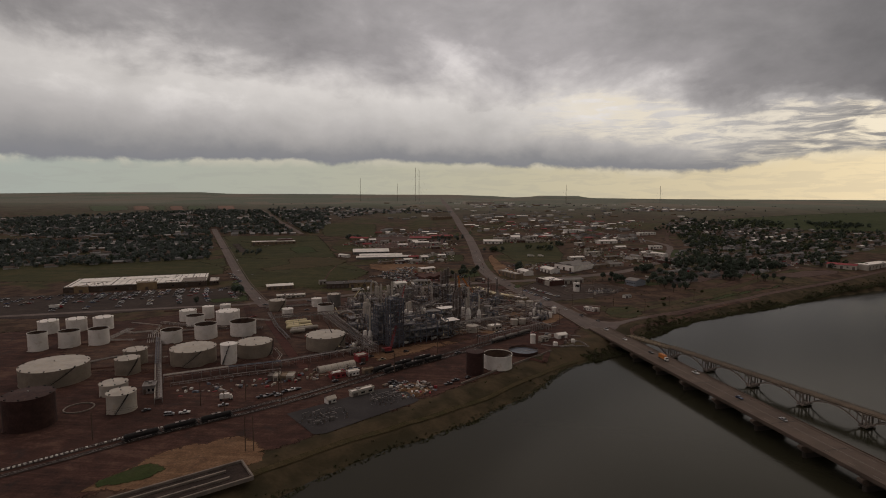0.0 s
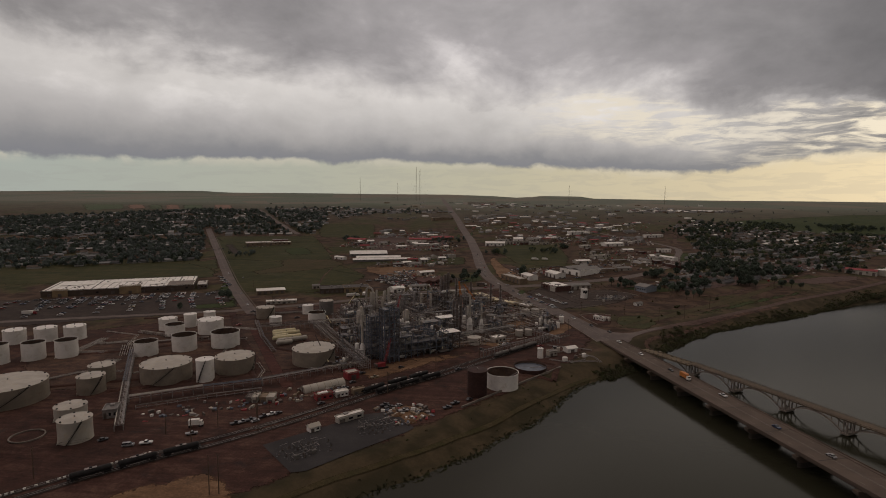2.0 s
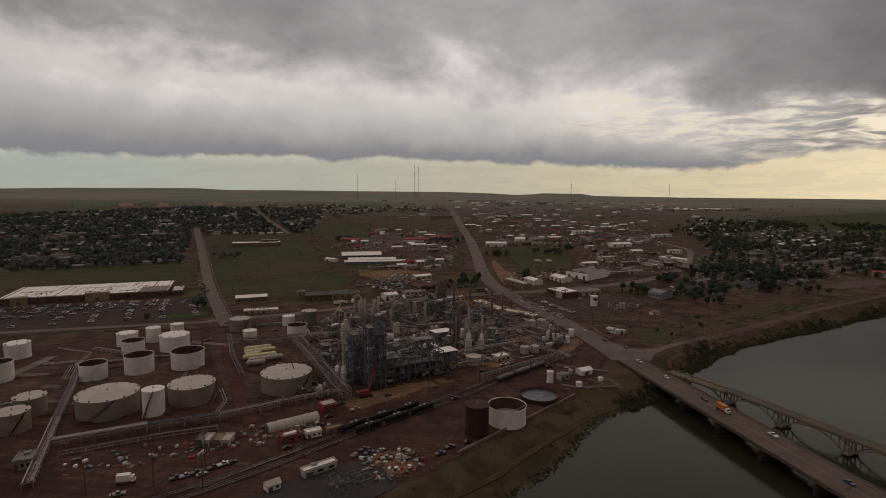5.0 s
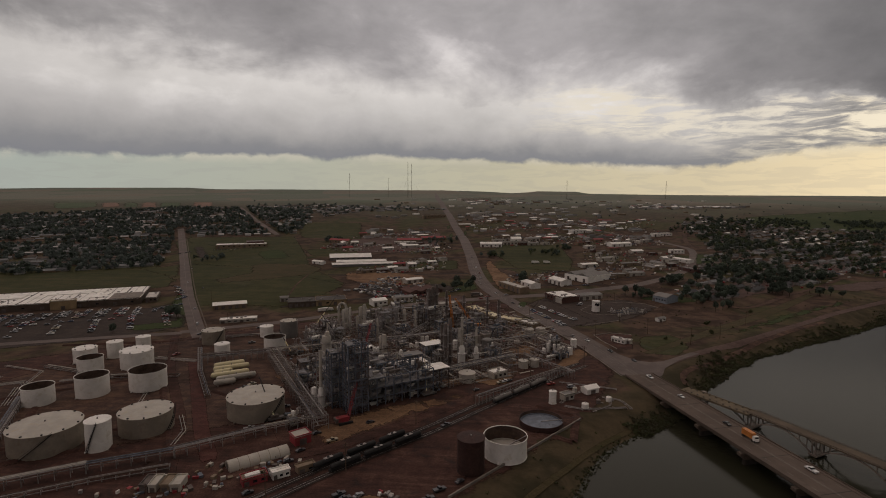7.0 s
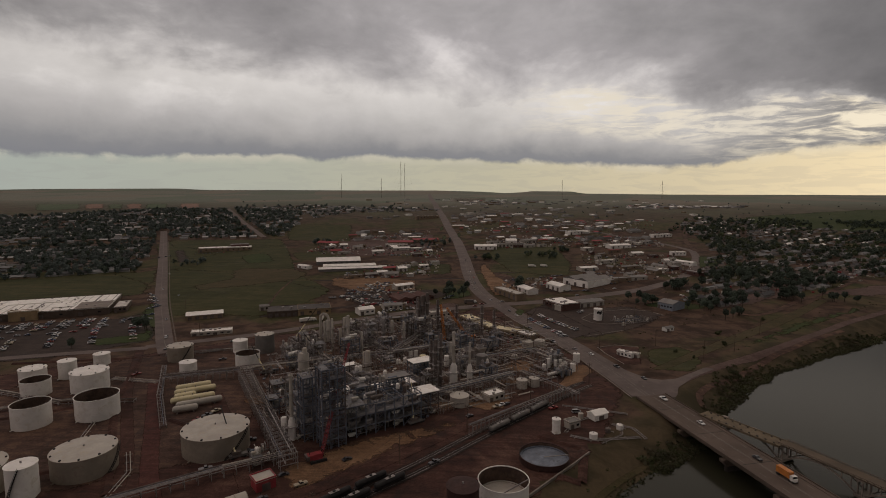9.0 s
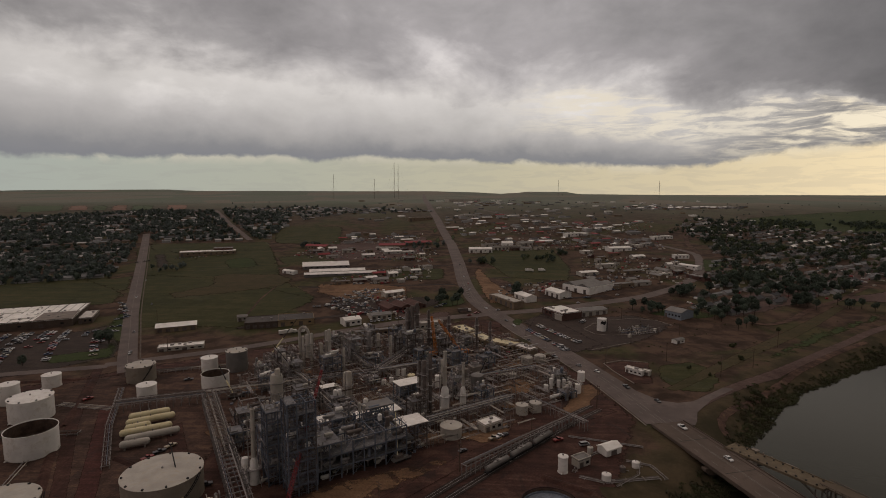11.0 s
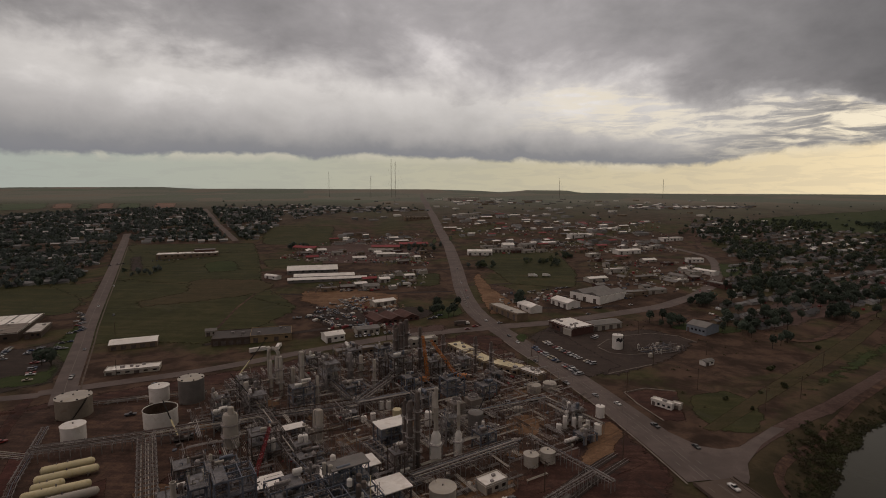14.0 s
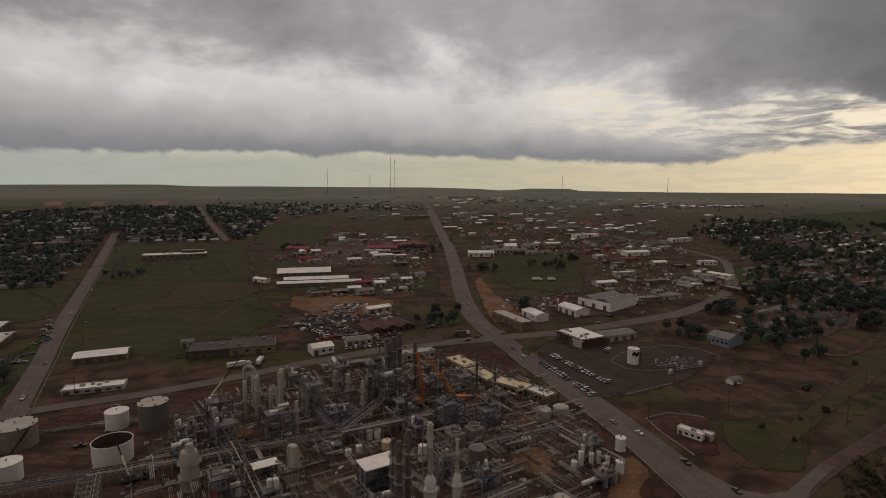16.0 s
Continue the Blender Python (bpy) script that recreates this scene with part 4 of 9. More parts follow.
# ---- yards and fields ----
patch("yard", [(-470, 330), (-430, 420), (-262, 545), (-120, 652), (-12, 708), (22, 690), (72, 580), (92, 500), (66, 430), (22, 372), (-20, 322), (-60, 277), (-108, 228), (-160, 190), (-230, 170), (-420, 260)],
      M_REDDIRT, "bare reddish-brown dirt yard of the refinery and tank farm", lift=0.10, ragged=3)
patch("yard", [(-150, 520), (-90, 415), (-60, 425), (-40, 442), (20, 482), (62, 528), (68, 575), (40, 640), (5, 682), (-60, 678), (-120, 635), (-150, 590)], M_PAD, "brown dirt and gravel pad under the process units", lift=0.18, ragged=4)
for px, py, pr in [(-130, 470, 9), (-118, 560, 8), (-95, 590, 7), (-60, 520, 8), (-35, 540, 8), (-84, 545, 7), (-10, 595, 7), (-45, 640, 8), (-140, 530, 8), (30, 590, 8), (-20, 470, 6), (20, 512, 6)]:
    patch("yard", [(px + pr * math.cos(t * 0.7), py + pr * 0.8 * math.sin(t * 0.7)) for t in range(9)], M_TANDIRT, "patch of tan dirt between process units", lift=0.24, step=3.0, ragged=3)
patch("yard", [(-340, 400), (-262, 540), (-150, 600), (-132, 520), (-112, 402), (-210, 345), (-290, 330)], M_PAD, "dark brown dirt round the tanks", lift=0.16, ragged=4)
ribbon("path", [(-212, 500), (-183, 453), (-164, 422), (-142, 385), (-122, 358)], 9, M_REDROAD, "dark red dirt road between tanks and vessels", "path", 0.3)
patch("yard", [(-92, 396), (-76, 372), (-56, 396), (-38, 414), (-6, 444), (-10, 455), (-42, 437), (-66, 424)], M_TANDIRT, "strip of bright tan graded dirt in front of the process units", lift=0.26, ragged=4)
patch("yard", [(-2, 462), (14, 466), (24, 486), (10, 496), (-14, 484)], M_TANDIRT, "patch of tan dirt beside a small building", lift=0.26, ragged=2)
patch("yard", [(12, 530), (34, 528), (44, 552), (22, 560)], M_TANDIRT, "tan dirt inside a low bund", lift=0.26, ragged=2)
patch("yard", [(-64, 332), (-42, 344), (-26, 330), (-44, 309)], M_TANDIRT, "tan dirt laydown yard", lift=0.24, ragged=3)
patch("yard", [(-150, 240), (-118, 262), (-92, 236), (-118, 205), (-165, 198)], M_TANDIRT, "tan dirt round the settling basin", lift=0.22, ragged=4)
patch("substation_pad", [(-107, 284), (-86, 305), (-66, 325), (-56, 329), (-46, 323), (-37, 311), (-40, 306), (-60, 284), (-78, 263), (-84, 261)], M_BALLAST, "dark gravel pad of the substation", lift=0.30)
patch("parking_lot", [(-640, 545), (-520, 590), (-349, 656), (-330, 690), (-262, 585), (-300, 540), (-430, 470), (-640, 450)], M_LOT, "wide dark asphalt parking lot in front of the store", lift=0.15)
patch("field", [(-318, 662), (-405, 815), (-470, 905), (-560, 1060), (-610, 1155), (-390, 1190), (-346, 1108), (-284, 970), (-250, 885), (-170, 785), (-195, 692), (-280, 675)], M_GRASS, "wide olive grassland between the road and the sheds", lift=0.06, step=14)
patch("field", [(-800, 800), (-500, 905), (-400, 790), (-380, 745), (-560, 680), (-800, 640)], M_GRASS, "strip of dry green grass behind the store", lift=0.14, step=14)
patch("field", [(-312, 655), (-355, 735), (-405, 815), (-460, 900), (-320, 880), (-168, 780), (-192, 690), (-215, 668), (-280, 672)], M_GRASS, "broad dry green grass field beside the road", lift=0.16, step=14)
patch("lawn", [(-389, 1019), (-352, 1034), (-305, 955), (-348, 936), (-380, 981)], M_LAWN, "green lawn beside the school", lift=0.2, step=14)
patch("lawn", [(348, 1052), (394, 1029), (341, 957), (305, 943)], M_LAWN, "bright green sports field at the edge of town", lift=0.3, step=14)
patch("road_junction", [(95, 494), (112, 494), (117, 492), (120, 497), (125, 509), (141, 528), (163, 547), (157, 549), (147, 540), (129, 525), (119, 522), (110, 525), (97, 545), (86, 550)], M_ASPHALT, "wide asphalt fan where the river road meets the highway", "road", lift=0.33)
patch("lawn", [(32, 705), (46, 722), (46, 700), (38, 684)], M_LAWN, "small green traffic island", lift=0.32)
patch("lawn", [(160, 735), (215, 722), (245, 735), (205, 765)], M_LAWN, "green yard round the pale blue house", lift=0.2)
patch("lawn", [(-330, 650), (-262, 590), (-258, 600), (-375, 790), (-392, 800)], M_LAWN, "green verge between the road and the store", lift=0.2)
patch("lawn", [(-32, 745), (-6, 770), (-14, 800), (-42, 772)], M_LAWN, "green verge beside the highway junction", lift=0.3)
patch("field", [(4, 1027), (27, 1130), (83, 1150), (138, 1124), (140, 967), (121, 878), (41, 897), (24, 966)], M_GRASS, "dry grass lot with dark trees", lift=0.25, step=14)
patch("field", [(-120, 880), (-35, 880), (-40, 960), (-110, 965)], M_GRASS, "dry grass lot beside the highway", lift=0.25, step=14)
patch("field", [(-420, 1010), (-480, 930), (-590, 1090), (-560, 1120)], M_GRASS, "dry grass beside the school road", lift=0.25, step=14)
patch("field", [(-612, 1160), (-389, 1195), (-346, 1108), (-453, 1095), (-546, 1074)], M_GRASS, "strip of dry grass between the school and the town", lift=0.3, step=14)
patch("field", [(-458, 1388), (-300, 1414), (-240, 1159), (-374, 1172)], M_GRASS, "open green grass beyond the school", lift=0.4, step=20)
patch("field", [(-320, 1036), (-232, 1069), (-206, 997), (-284, 970)], M_GRASS, "green grass beside the red-roofed shops", lift=0.3, step=14)
patch("lawn", [(-100, 1427), (-89, 1428), (-58, 1161), (-70, 1160)], M_LAWN, "green verge along the highway", lift=0.35, step=14)
patch("lawn", [(-72, 1454), (-62, 1454), (-26, 1174), (-39, 1174)], M_LAWN, "green verge along the highway", lift=0.35, step=14)
patch("field", [(583, 1470), (610, 1410), (668, 1372), (745, 1345), (930, 1340), (1300, 1560), (1500, 1900), (1100, 1800), (900, 1700), (700, 1600)], M_LAWN, "deep green pasture beyond the town", lift=0.8, step=40)
M_REDFIELD = earth_material("ploughed_red_field", (0.16, 0.098, 0.075), (0.20, 0.125, 0.095), (0.23, 0.15, 0.115), 0.4, (0.15, 0.11, 0.08), 0.3, 0.3, True, 6.0)
M_FARGREEN = earth_material("distant_green_crop", (0.062, 0.085, 0.048), (0.075, 0.098, 0.056), (0.095, 0.110, 0.068), 0.4, (0.09, 0.09, 0.06), 0.3, 0.3, True, 6.0)
for near_l, near_r, far_r, far_l, red in [((-1299, 1630), (-1222, 1722), (-1346, 1884), (-1500, 1862), False), ((-1204, 1703), (-1149, 1724), (-1262, 1882), (-1340, 1884), True), ((-1131, 1705), (-1096, 1735), (-1206, 1897), (-1256, 1882), False),
                                          ((-1080, 1716), (-1038, 1742), (-1145, 1907), (-1202, 1899), True), ((-1023, 1723), (-953, 1734), (-1052, 1901), (-1139, 1905), False), ((-909, 1715), (-857, 1747), (-950, 1924), (-1018, 1905), True)]:
    patch("field", [near_l, near_r, far_r, far_l], M_REDFIELD if red else M_FARGREEN, "distant ploughed reddish field" if red else "distant dark green crop field", lift=1.2, step=30)
patch("yard", [(-310, 1141), (-222, 1240), (-94, 1276), (-73, 1109), (-110, 1040), (-154, 1012), (-238, 1006)], M_PINKLOT, "pinkish-brown paved lots round the red-roofed shops", lift=0.3, step=14, ragged=6)
patch("yard", [(-197, 850), (-134, 868), (-76, 838), (-74, 782), (-145, 776), (-184, 806)], M_TANDIRT, "orange-brown dirt storage lot", lift=0.3, ragged=4)
patch("yard", [(4, 992), (24, 877), (52, 794), (15, 762), (6, 830), (-3, 929)], M_TANDIRT, "tan dirt verge beside the highway", lift=0.3, ragged=3)
patch("field", [(-352, 892), (-330, 910), (-258, 908), (-228, 872), (-233, 834), (-280, 800), (-332, 768), (-357, 794), (-326, 840)], M_DRYGRASS, "sweep of dry brown grass across the field", lift=0.34, step=9, ragged=8)
patch("parking_lot", [(-528, 1046), (-512, 1061), (-436, 948), (-454, 932)], M_LOT, "narrow asphalt lot beside the school", lift=0.34, step=9)
patch("lawn", [(-308, 559), (-263, 582), (-312, 660), (-380, 758), (-390, 756), (-313, 643), (-294, 603), (-327, 582)], M_LAWN, "green verge wrapped round the corner of the lot", lift=0.3, step=8)
patch("yard", [(45, 500), (60, 500), (80, 535), (76, 552), (66, 548)], M_TANDIRT, "tan dirt beside slim white tanks", lift=0.3, step=5, ragged=2)
patch("yard", [(-112, 762), (-96, 772), (-62, 722), (-24, 742), (-19, 716), (-68, 702)], M_PINKLOT, "paved forecourt of the brick building", lift=0.32, step=6)
ribbon("path", [(154, 755), (187, 768), (214, 772), (234, 749), (250, 719), (264, 702), (296, 722), (343, 767), (396, 805), (480, 880)], 7, M_PAD, "tan dirt street along the edge of the houses", "path", 0.34)
patch("lawn", [(178, 578), (227, 628), (292, 686), (359, 730), (420, 770), (400, 740), (352, 706), (298, 668), (244, 622), (189, 579)], M_LAWN, "green grass slope above the river road", lift=0.25, ragged=4)
patch("yard", [(6, 910), (38, 893), (69, 824), (18, 770), (10, 819)], M_PAD, "tan dirt lot beside the highway", lift=0.24, ragged=3)
patch("yard", [(-182, 814), (-116, 843), (-97, 784), (-144, 752)], M_PAD, "brown dirt storage lot", lift=0.17, ragged=3)
patch("road_junction", [(-17, 710), (27, 708), (27, 680), (-16, 684)], M_REDDIRT, "red-brown pavement beside the signals", "road", lift=0.28)
patch("field", [(-560, 1060), (-346, 1108), (-284, 970), (-250, 885), (-330, 865), (-470, 905)], M_GRASS, "olive grass between the road and the school", lift=0.1, step=14)
patch("field", [(-554, 889), (-471, 872), (-455, 896), (-401, 801), (-360, 715), (-385, 740), (-420, 800)], M_GRASS, "dry grass strip beside the road", lift=0.24, step=14)
ribbon("path", [(529, 1586), (448, 1374), (385, 1194), (364, 1094)], 10, M_PAD, "dirt road down the slope beside the town", "path", 0.4)
ribbon("road", [(-763, 1733), (-572, 1421), (-437, 1217)], 11, M_ASPHALT, "straight street through the town", lift=0.5)
ribbon("pavement", [(-226, 553), (-245, 580), (-287, 645), (-326, 705), (-366, 770), (-443, 897), (-596, 1148)], 1.1, M_PIER, "pale concrete pavement along the straight road", "pavement", 0.4)
patch("field", [(130, 592), (158, 602), (166, 590), (163, 562), (146, 538), (126, 541), (120, 562)], M_GRASS, "scrubby green patch beside the old railway bed", lift=0.15, step=5)
patch("yard", [(90, 592), (110, 600), (128, 597), (116, 550), (100, 552)], M_REDDIRT, "reddish dirt yard round the site trailer", lift=0.14, step=5)
patch("parking_lot", [(-165, 752), (-124, 712), (-64, 720), (-70, 800), (-128, 835)], M_LOT, "dark dirt and asphalt lot full of parked vehicles", lift=0.2)
patch("parking_lot", [(44, 684), (72, 606), (108, 640), (82, 706), (66, 735), (56, 720)], M_BROWNLOT, "asphalt car lot beside the highway", lift=0.22)
patch("parking_lot", [(-92, 730), (-45, 748), (-30, 775), (-60, 800), (-100, 775)], M_LOT, "asphalt lot round the dark brick building", lift=0.24)
ribbon("embankment", [(121, 541), (166, 583), (230, 642), (307, 710), (377, 776)], [8, 12, 14, 13, 10], M_DRYGRASS, "faint brown swath of old railway bed", "ground", 0.2)
patch("yard", [(40, 706), (58, 668), (90, 612), (148, 656), (176, 690), (184, 708), (156, 738), (110, 728), (70, 745)], M_BROWNLOT, "worn brown-grey paving round the car lot and the valve station", lift=0.12, step=7)
patch("yard", [(395, 800), (440, 792), (520, 830), (540, 870), (470, 850), (410, 822)], M_PINKLOT, "bare pinkish dirt yard at the edge of town", lift=0.3, step=9, ragged=5)
patch("yard", [(250, 724), (352, 790), (430, 852), (560, 940), (640, 1050), (520, 1000), (420, 900), (330, 850), (240, 780)], M_PINKLOT, "bare pinkish-brown yards between the houses", lift=0.1, step=12, ragged=8)
ribbon("path", [(-160, 150), (-92, 232), (-66, 262), (-28, 294), (4, 328), (36, 372), (56, 400), (82, 424)], 3.2, M_DRYGRASS, "dirt track along the top of the river bank", "path", 0.35)
ribbon("path", [(-100, 362), (-74, 374), (-38, 409), (2, 456), (52, 492), (80, 512)], 9, M_REDDIRT, "red dirt haul road through the refinery", "path", 0.3)
ribbon("path", [(-160, 478), (-128, 430), (-98, 384), (-86, 366)], 9, M_REDDIRT, "red dirt road beside the tank farm", "path", 0.22)
ribbon("path", [(-262, 560), (-215, 476), (-160, 398), (-135, 345), (-120, 318)], 7, M_REDDIRT, "red dirt road between the tanks", "path", 0.2)
ribbon("path", [(133, 486), (128, 493), (131, 503), (142, 513), (171, 537), (220, 584), (271, 625), (325, 664)], 5, M_PAD, "narrow dirt track above the river bushes", "path", 0.25)
ribbon("path", [(-221, 702), (-228, 740), (-235, 774), (-244, 872), (-270, 930)], 3, M_PAD, "faint dirt track across the field", "path", 0.3)
ribbon("road", [(-215, 668), (-190, 690), (-150, 705), (-110, 728), (-60, 735)], 8, M_LOT, "side street behind the refinery offices", lift=0.2)
ribbon("road", [(20, 772), (70, 800), (100, 795), (150, 812)], 8, M_GREYDIRT, "gravel street between the warehouses", lift=0.2)
ribbon("road", [(-15, 890), (60, 905), (160, 925), (300, 960)], 6, M_GREYDIRT, "gravel street behind the warehouses", lift=0.2)
ribbon("road", [(-20, 860), (-80, 850), (-160, 835), (-215, 835)], 7, M_GREYDIRT, "gravel street beside the grass field", lift=0.2)
ribbon("road", [(-24, 985), (-120, 965), (-230, 935)], 6, M_GREYDIRT, "gravel street in front of the sheds", lift=0.2)


# ---- refinery: racks, vessels and steelwork ----
def pipe_rack(pts, z, wid, label, n=6, bent=7.0, levels=1, tubes=True):
    """A row of steel bents that carries pipes along a line."""
    x0, y0 = pts[0]
    rk = thing("pipe_rack", x0, y0, h(x0, y0), label, "pipe rack", group="pipe racks")
    rng = random.Random(int(abs(x0 * 7 + y0)))
    for (ax, ay), (bx, by) in zip(pts, pts[1:]):
        L = math.hypot(bx - ax, by - ay)
        d = Vector(((bx - ax) / L, (by - ay) / L, 0))
        nn = Vector((-d.y, d.x, 0))
        o = Vector((ax - x0, ay - y0, 0))
        k = max(1, int(L / (bent * 0.55)))
        for i in range(k + 1):
            c = o + d * (L * i / k)
            b = MB()
            for s in (-1, 1):
                e = c + nn * (s * wid / 2)
                b.beam((e.x, e.y, -0.3), (e.x, e.y, z + 0.2), 0.26)
            for lv in range(levels + 1):
                zz = z - lv * 2.4
                if zz > 1:
                    p, q = c - nn * (wid / 2 + 0.4), c + nn * (wid / 2 + 0.4)
                    b.beam((p.x, p.y, zz), (q.x, q.y, zz), 0.24)
            part("bent", b, M_STEEL, rk)
        for s in (-1, 1):
            g = MB()
            p, q = o + nn * (s * wid / 2), o + d * L + nn * (s * wid / 2)
            g.beam((p.x, p.y, z - 0.5), (q.x, q.y, z - 0.5), 0.28)
            part("side_beam", g, M_STEEL, rk)
        if tubes:
            for j in range(n):
                off = (j + 0.5) / n * wid - wid / 2
                r = rng.choice((0.10, 0.14, 0.18, 0.26))
                lv = rng.choice(range(levels + 1)) if levels else 0
                zz = z - lv * 2.4 + 0.25 + r
                p, q = o + nn * off, o + d * L + nn * off
                t = MB()
                t.tube((p.x, p.y, zz), (q.x, q.y, zz), r, n=6)
                part("pipe", t, rng.choice((M_STEEL, M_STEEL, M_CREAM, M_DKSTEEL, M_DKSTEEL, M_BLUSTEEL, M_RUST)), rk)
    return rk


RACK = "galvanised steel pipe rack carrying many pipes between the units"
pipe_rack([(-200, 490), (-158, 508), (-105, 534), (-64, 553), (-22, 577), (10, 592)], 6.0, 6.5, RACK, 8, 7, 1)
pipe_rack([(-153, 503), (-112, 439), (-83, 394)], 8.0, 7.5, RACK, 8, 7, 2)
pipe_rack([(-205, 325), (-172, 346), (-142, 362), (-110, 388), (-88, 402)], 4.0, 4.0, "low steel pipe rack running past the large tanks", 6, 9, 0)
pipe_rack([(-24, 478), (20, 511)], 6.5, 6.0, RACK, 8, 5, 1)
pipe_rack([(-98, 601), (-68, 557)], 7.0, 5.0, RACK, 6, 7, 1)
pipe_rack([(-51, 511), (-22, 476)], 6.0, 5.0, RACK, 6, 6, 1)
pipe_rack([(-149, 580), (-105, 529)], 7.0, 6.0, RACK, 7, 6, 1)
pipe_rack([(5, 546), (42, 566), (66, 534)], 6.0, 2.5, "narrow steel pipe rack round a bunded yard", 3, 8, 0)
pipe_rack([(28, 520), (52, 490), (58, 482)], 5.0, 2.5, "narrow steel pipe rack beside small tanks", 3, 6, 0)
pipe_rack([(-64, 553), (-52, 590), (-40, 640)], 7.0, 5.0, RACK, 6, 7, 1)
pipe_rack([(-110, 536), (-78, 492), (-50, 460)], 7.5, 5.0, RACK, 6, 7, 1)
pipe_rack([(-267, 415), (-225, 350), (-186, 291)], 3.0, 4.0, "long steel pipe way between the cream tanks", 7, 8, 0)
pipe_rack([(-196, 318), (-165, 338), (-138, 352)], 1.6, 3.0, "ground-level pipes on sleepers across the red dirt", 4, 9, 0)
pipe_rack([(-300, 470), (-240, 455), (-200, 462)], 1.6, 3.0, "ground-level pipes on sleepers between the tanks", 4, 9, 0)
pipe_rack([(-232, 545), (-195, 560), (-160, 572)], 1.8, 3.0, "ground-level pipes beside the street", 4, 9, 0)
pipe_rack([(-218, 520), (-190, 470), (-163, 430)], 1.8, 3.0, "ground-level pipes beside the yellow vessels", 4, 9, 0)


def platforms(ob, x, y, r, zs, mat):
    for z in zs:
        p = MB()
        p.revolve(x, y, [(r, z), (r + 1.1, z), (r + 1.1, z + 0.12), (r, z + 0.12)], 14, smooth=False)
        for j in range(8):
            t = j * math.pi / 4
            p.beam((x + (r + 1.05) * math.cos(t), y + (r + 1.05) * math.sin(t), z), (x + (r + 1.05) * math.cos(t), y + (r + 1.05) * math.sin(t), z + 1.1), 0.07)
        p.revolve(x, y, [(r + 1.0, z + 1.05), (r + 1.1, z + 1.05), (r + 1.1, z + 1.13), (r + 1.0, z + 1.13)], 14, smooth=False)
        part("platform", p, mat, ob)


def column(x, y, r, hgt, mat, label, neck=None, decks=3):
    """An upright process vessel. neck: (height where it narrows, upper radius)."""
    c = thing("process_column", x, y, h(x, y), label, "process column", group="process columns")
    b = MB()
    if neck:
        zn, rn = neck
        b.revolve(0, 0, [(r * 1.06, -0.3), (r * 1.06, 0.8), (r, 0.8), (r, zn * 0.58), (r * 1.05, zn * 0.59), (r * 1.05, zn * 0.62), (r * 0.86, zn * 0.64), (r * 0.86, zn * 0.86), (r * 0.6, zn * 0.95), (rn, zn), (rn, zn + 0.4)], 20)
        st = MB()
        st.revolve(0, 0, [(rn, zn + 0.4), (rn, zn + (hgt - zn) * 0.55), (rn * 1.12, zn + (hgt - zn) * 0.56), (rn * 0.9, zn + (hgt - zn) * 0.58), (rn * 0.9, hgt - 0.6), (rn * 1.1, hgt - 0.6), (rn * 1.1, hgt), (rn * 0.75, hgt), (rn * 0.75, hgt - 1.5), (0.02, hgt - 1.5)], 16)
        part("chimney", st, M_CREAM, c, "slim pale steel chimney")
    else:
        b.revolve(0, 0, [(r * 1.1, -0.3), (r * 1.1, 1.0), (r, 1.0), (r, hgt - r * 0.6), (r * 0.85, hgt - r * 0.25), (r * 0.45, hgt - r * 0.05), (0.02, hgt)], 20)
    part("shell", b, mat, c)
    zs = [hgt * (i + 1) / (decks + 1) for i in range(decks)]
    if decks:
        if neck:
            zs = [neck[0] * 0.6]
        platforms(c, 0, 0, r + 0.02, zs, M_STEEL)
    lad = MB()
    lad.beam((r + 0.5, 0.25, 0), (r + 0.5, 0.25, hgt * 0.92), 0.1)
    lad.beam((r + 0.5, -0.25, 0), (r + 0.5, -0.25, hgt * 0.92), 0.1)
    for i in range(int(hgt / 1.0)):
        lad.beam((r + 0.5, -0.25, i * 0.92), (r + 0.5, 0.25, i * 0.92), 0.05)
    part("ladder", lad, M_STEEL, c)
    pi = MB()
    pi.tube((-r - 0.4, 0, 0), (-r - 0.4, 0, hgt * 0.95), 0.2, n=8)
    pi.tube((-r - 0.4, 0, hgt * 0.95), (0, 0, hgt * 0.95), 0.2, n=8)
    part("riser_pipe", pi, M_STEEL, c)
    return c


column(-16.1, 501.6, 2.5, 35.0, M_WHITE, "tall pale furnace stack with a thick base and slim chimney", (15.0, 1.05))
column(-6.1, 508.1, 1.8, 26.5, M_WHITE, "shorter pale furnace stack with a thick base", (12.5, 0.8))
column(-76.8, 521.5, 1.95, 15.0, M_CREAM, "plain pale upright process drum", None, 0)
column(-115.5, 510, 3.5, 17.5, M_CREAM, "broad upright grey vessel with a pale dome", None, 2)
column(-114.5, 509, 1.5, 20.5, M_CREAM, "pale domed riser on top of a broad vessel", None, 0)
column(-92.3, 423.5, 2.0, 33.0, M_WHITE, "slim white chimney on a thick white foot in front of the units", (11.5, 0.95))
column(-96.4, 424, 1.5, 11.5, M_WHITE, "squat white vessel at the foot of a slim chimney", None, 1)
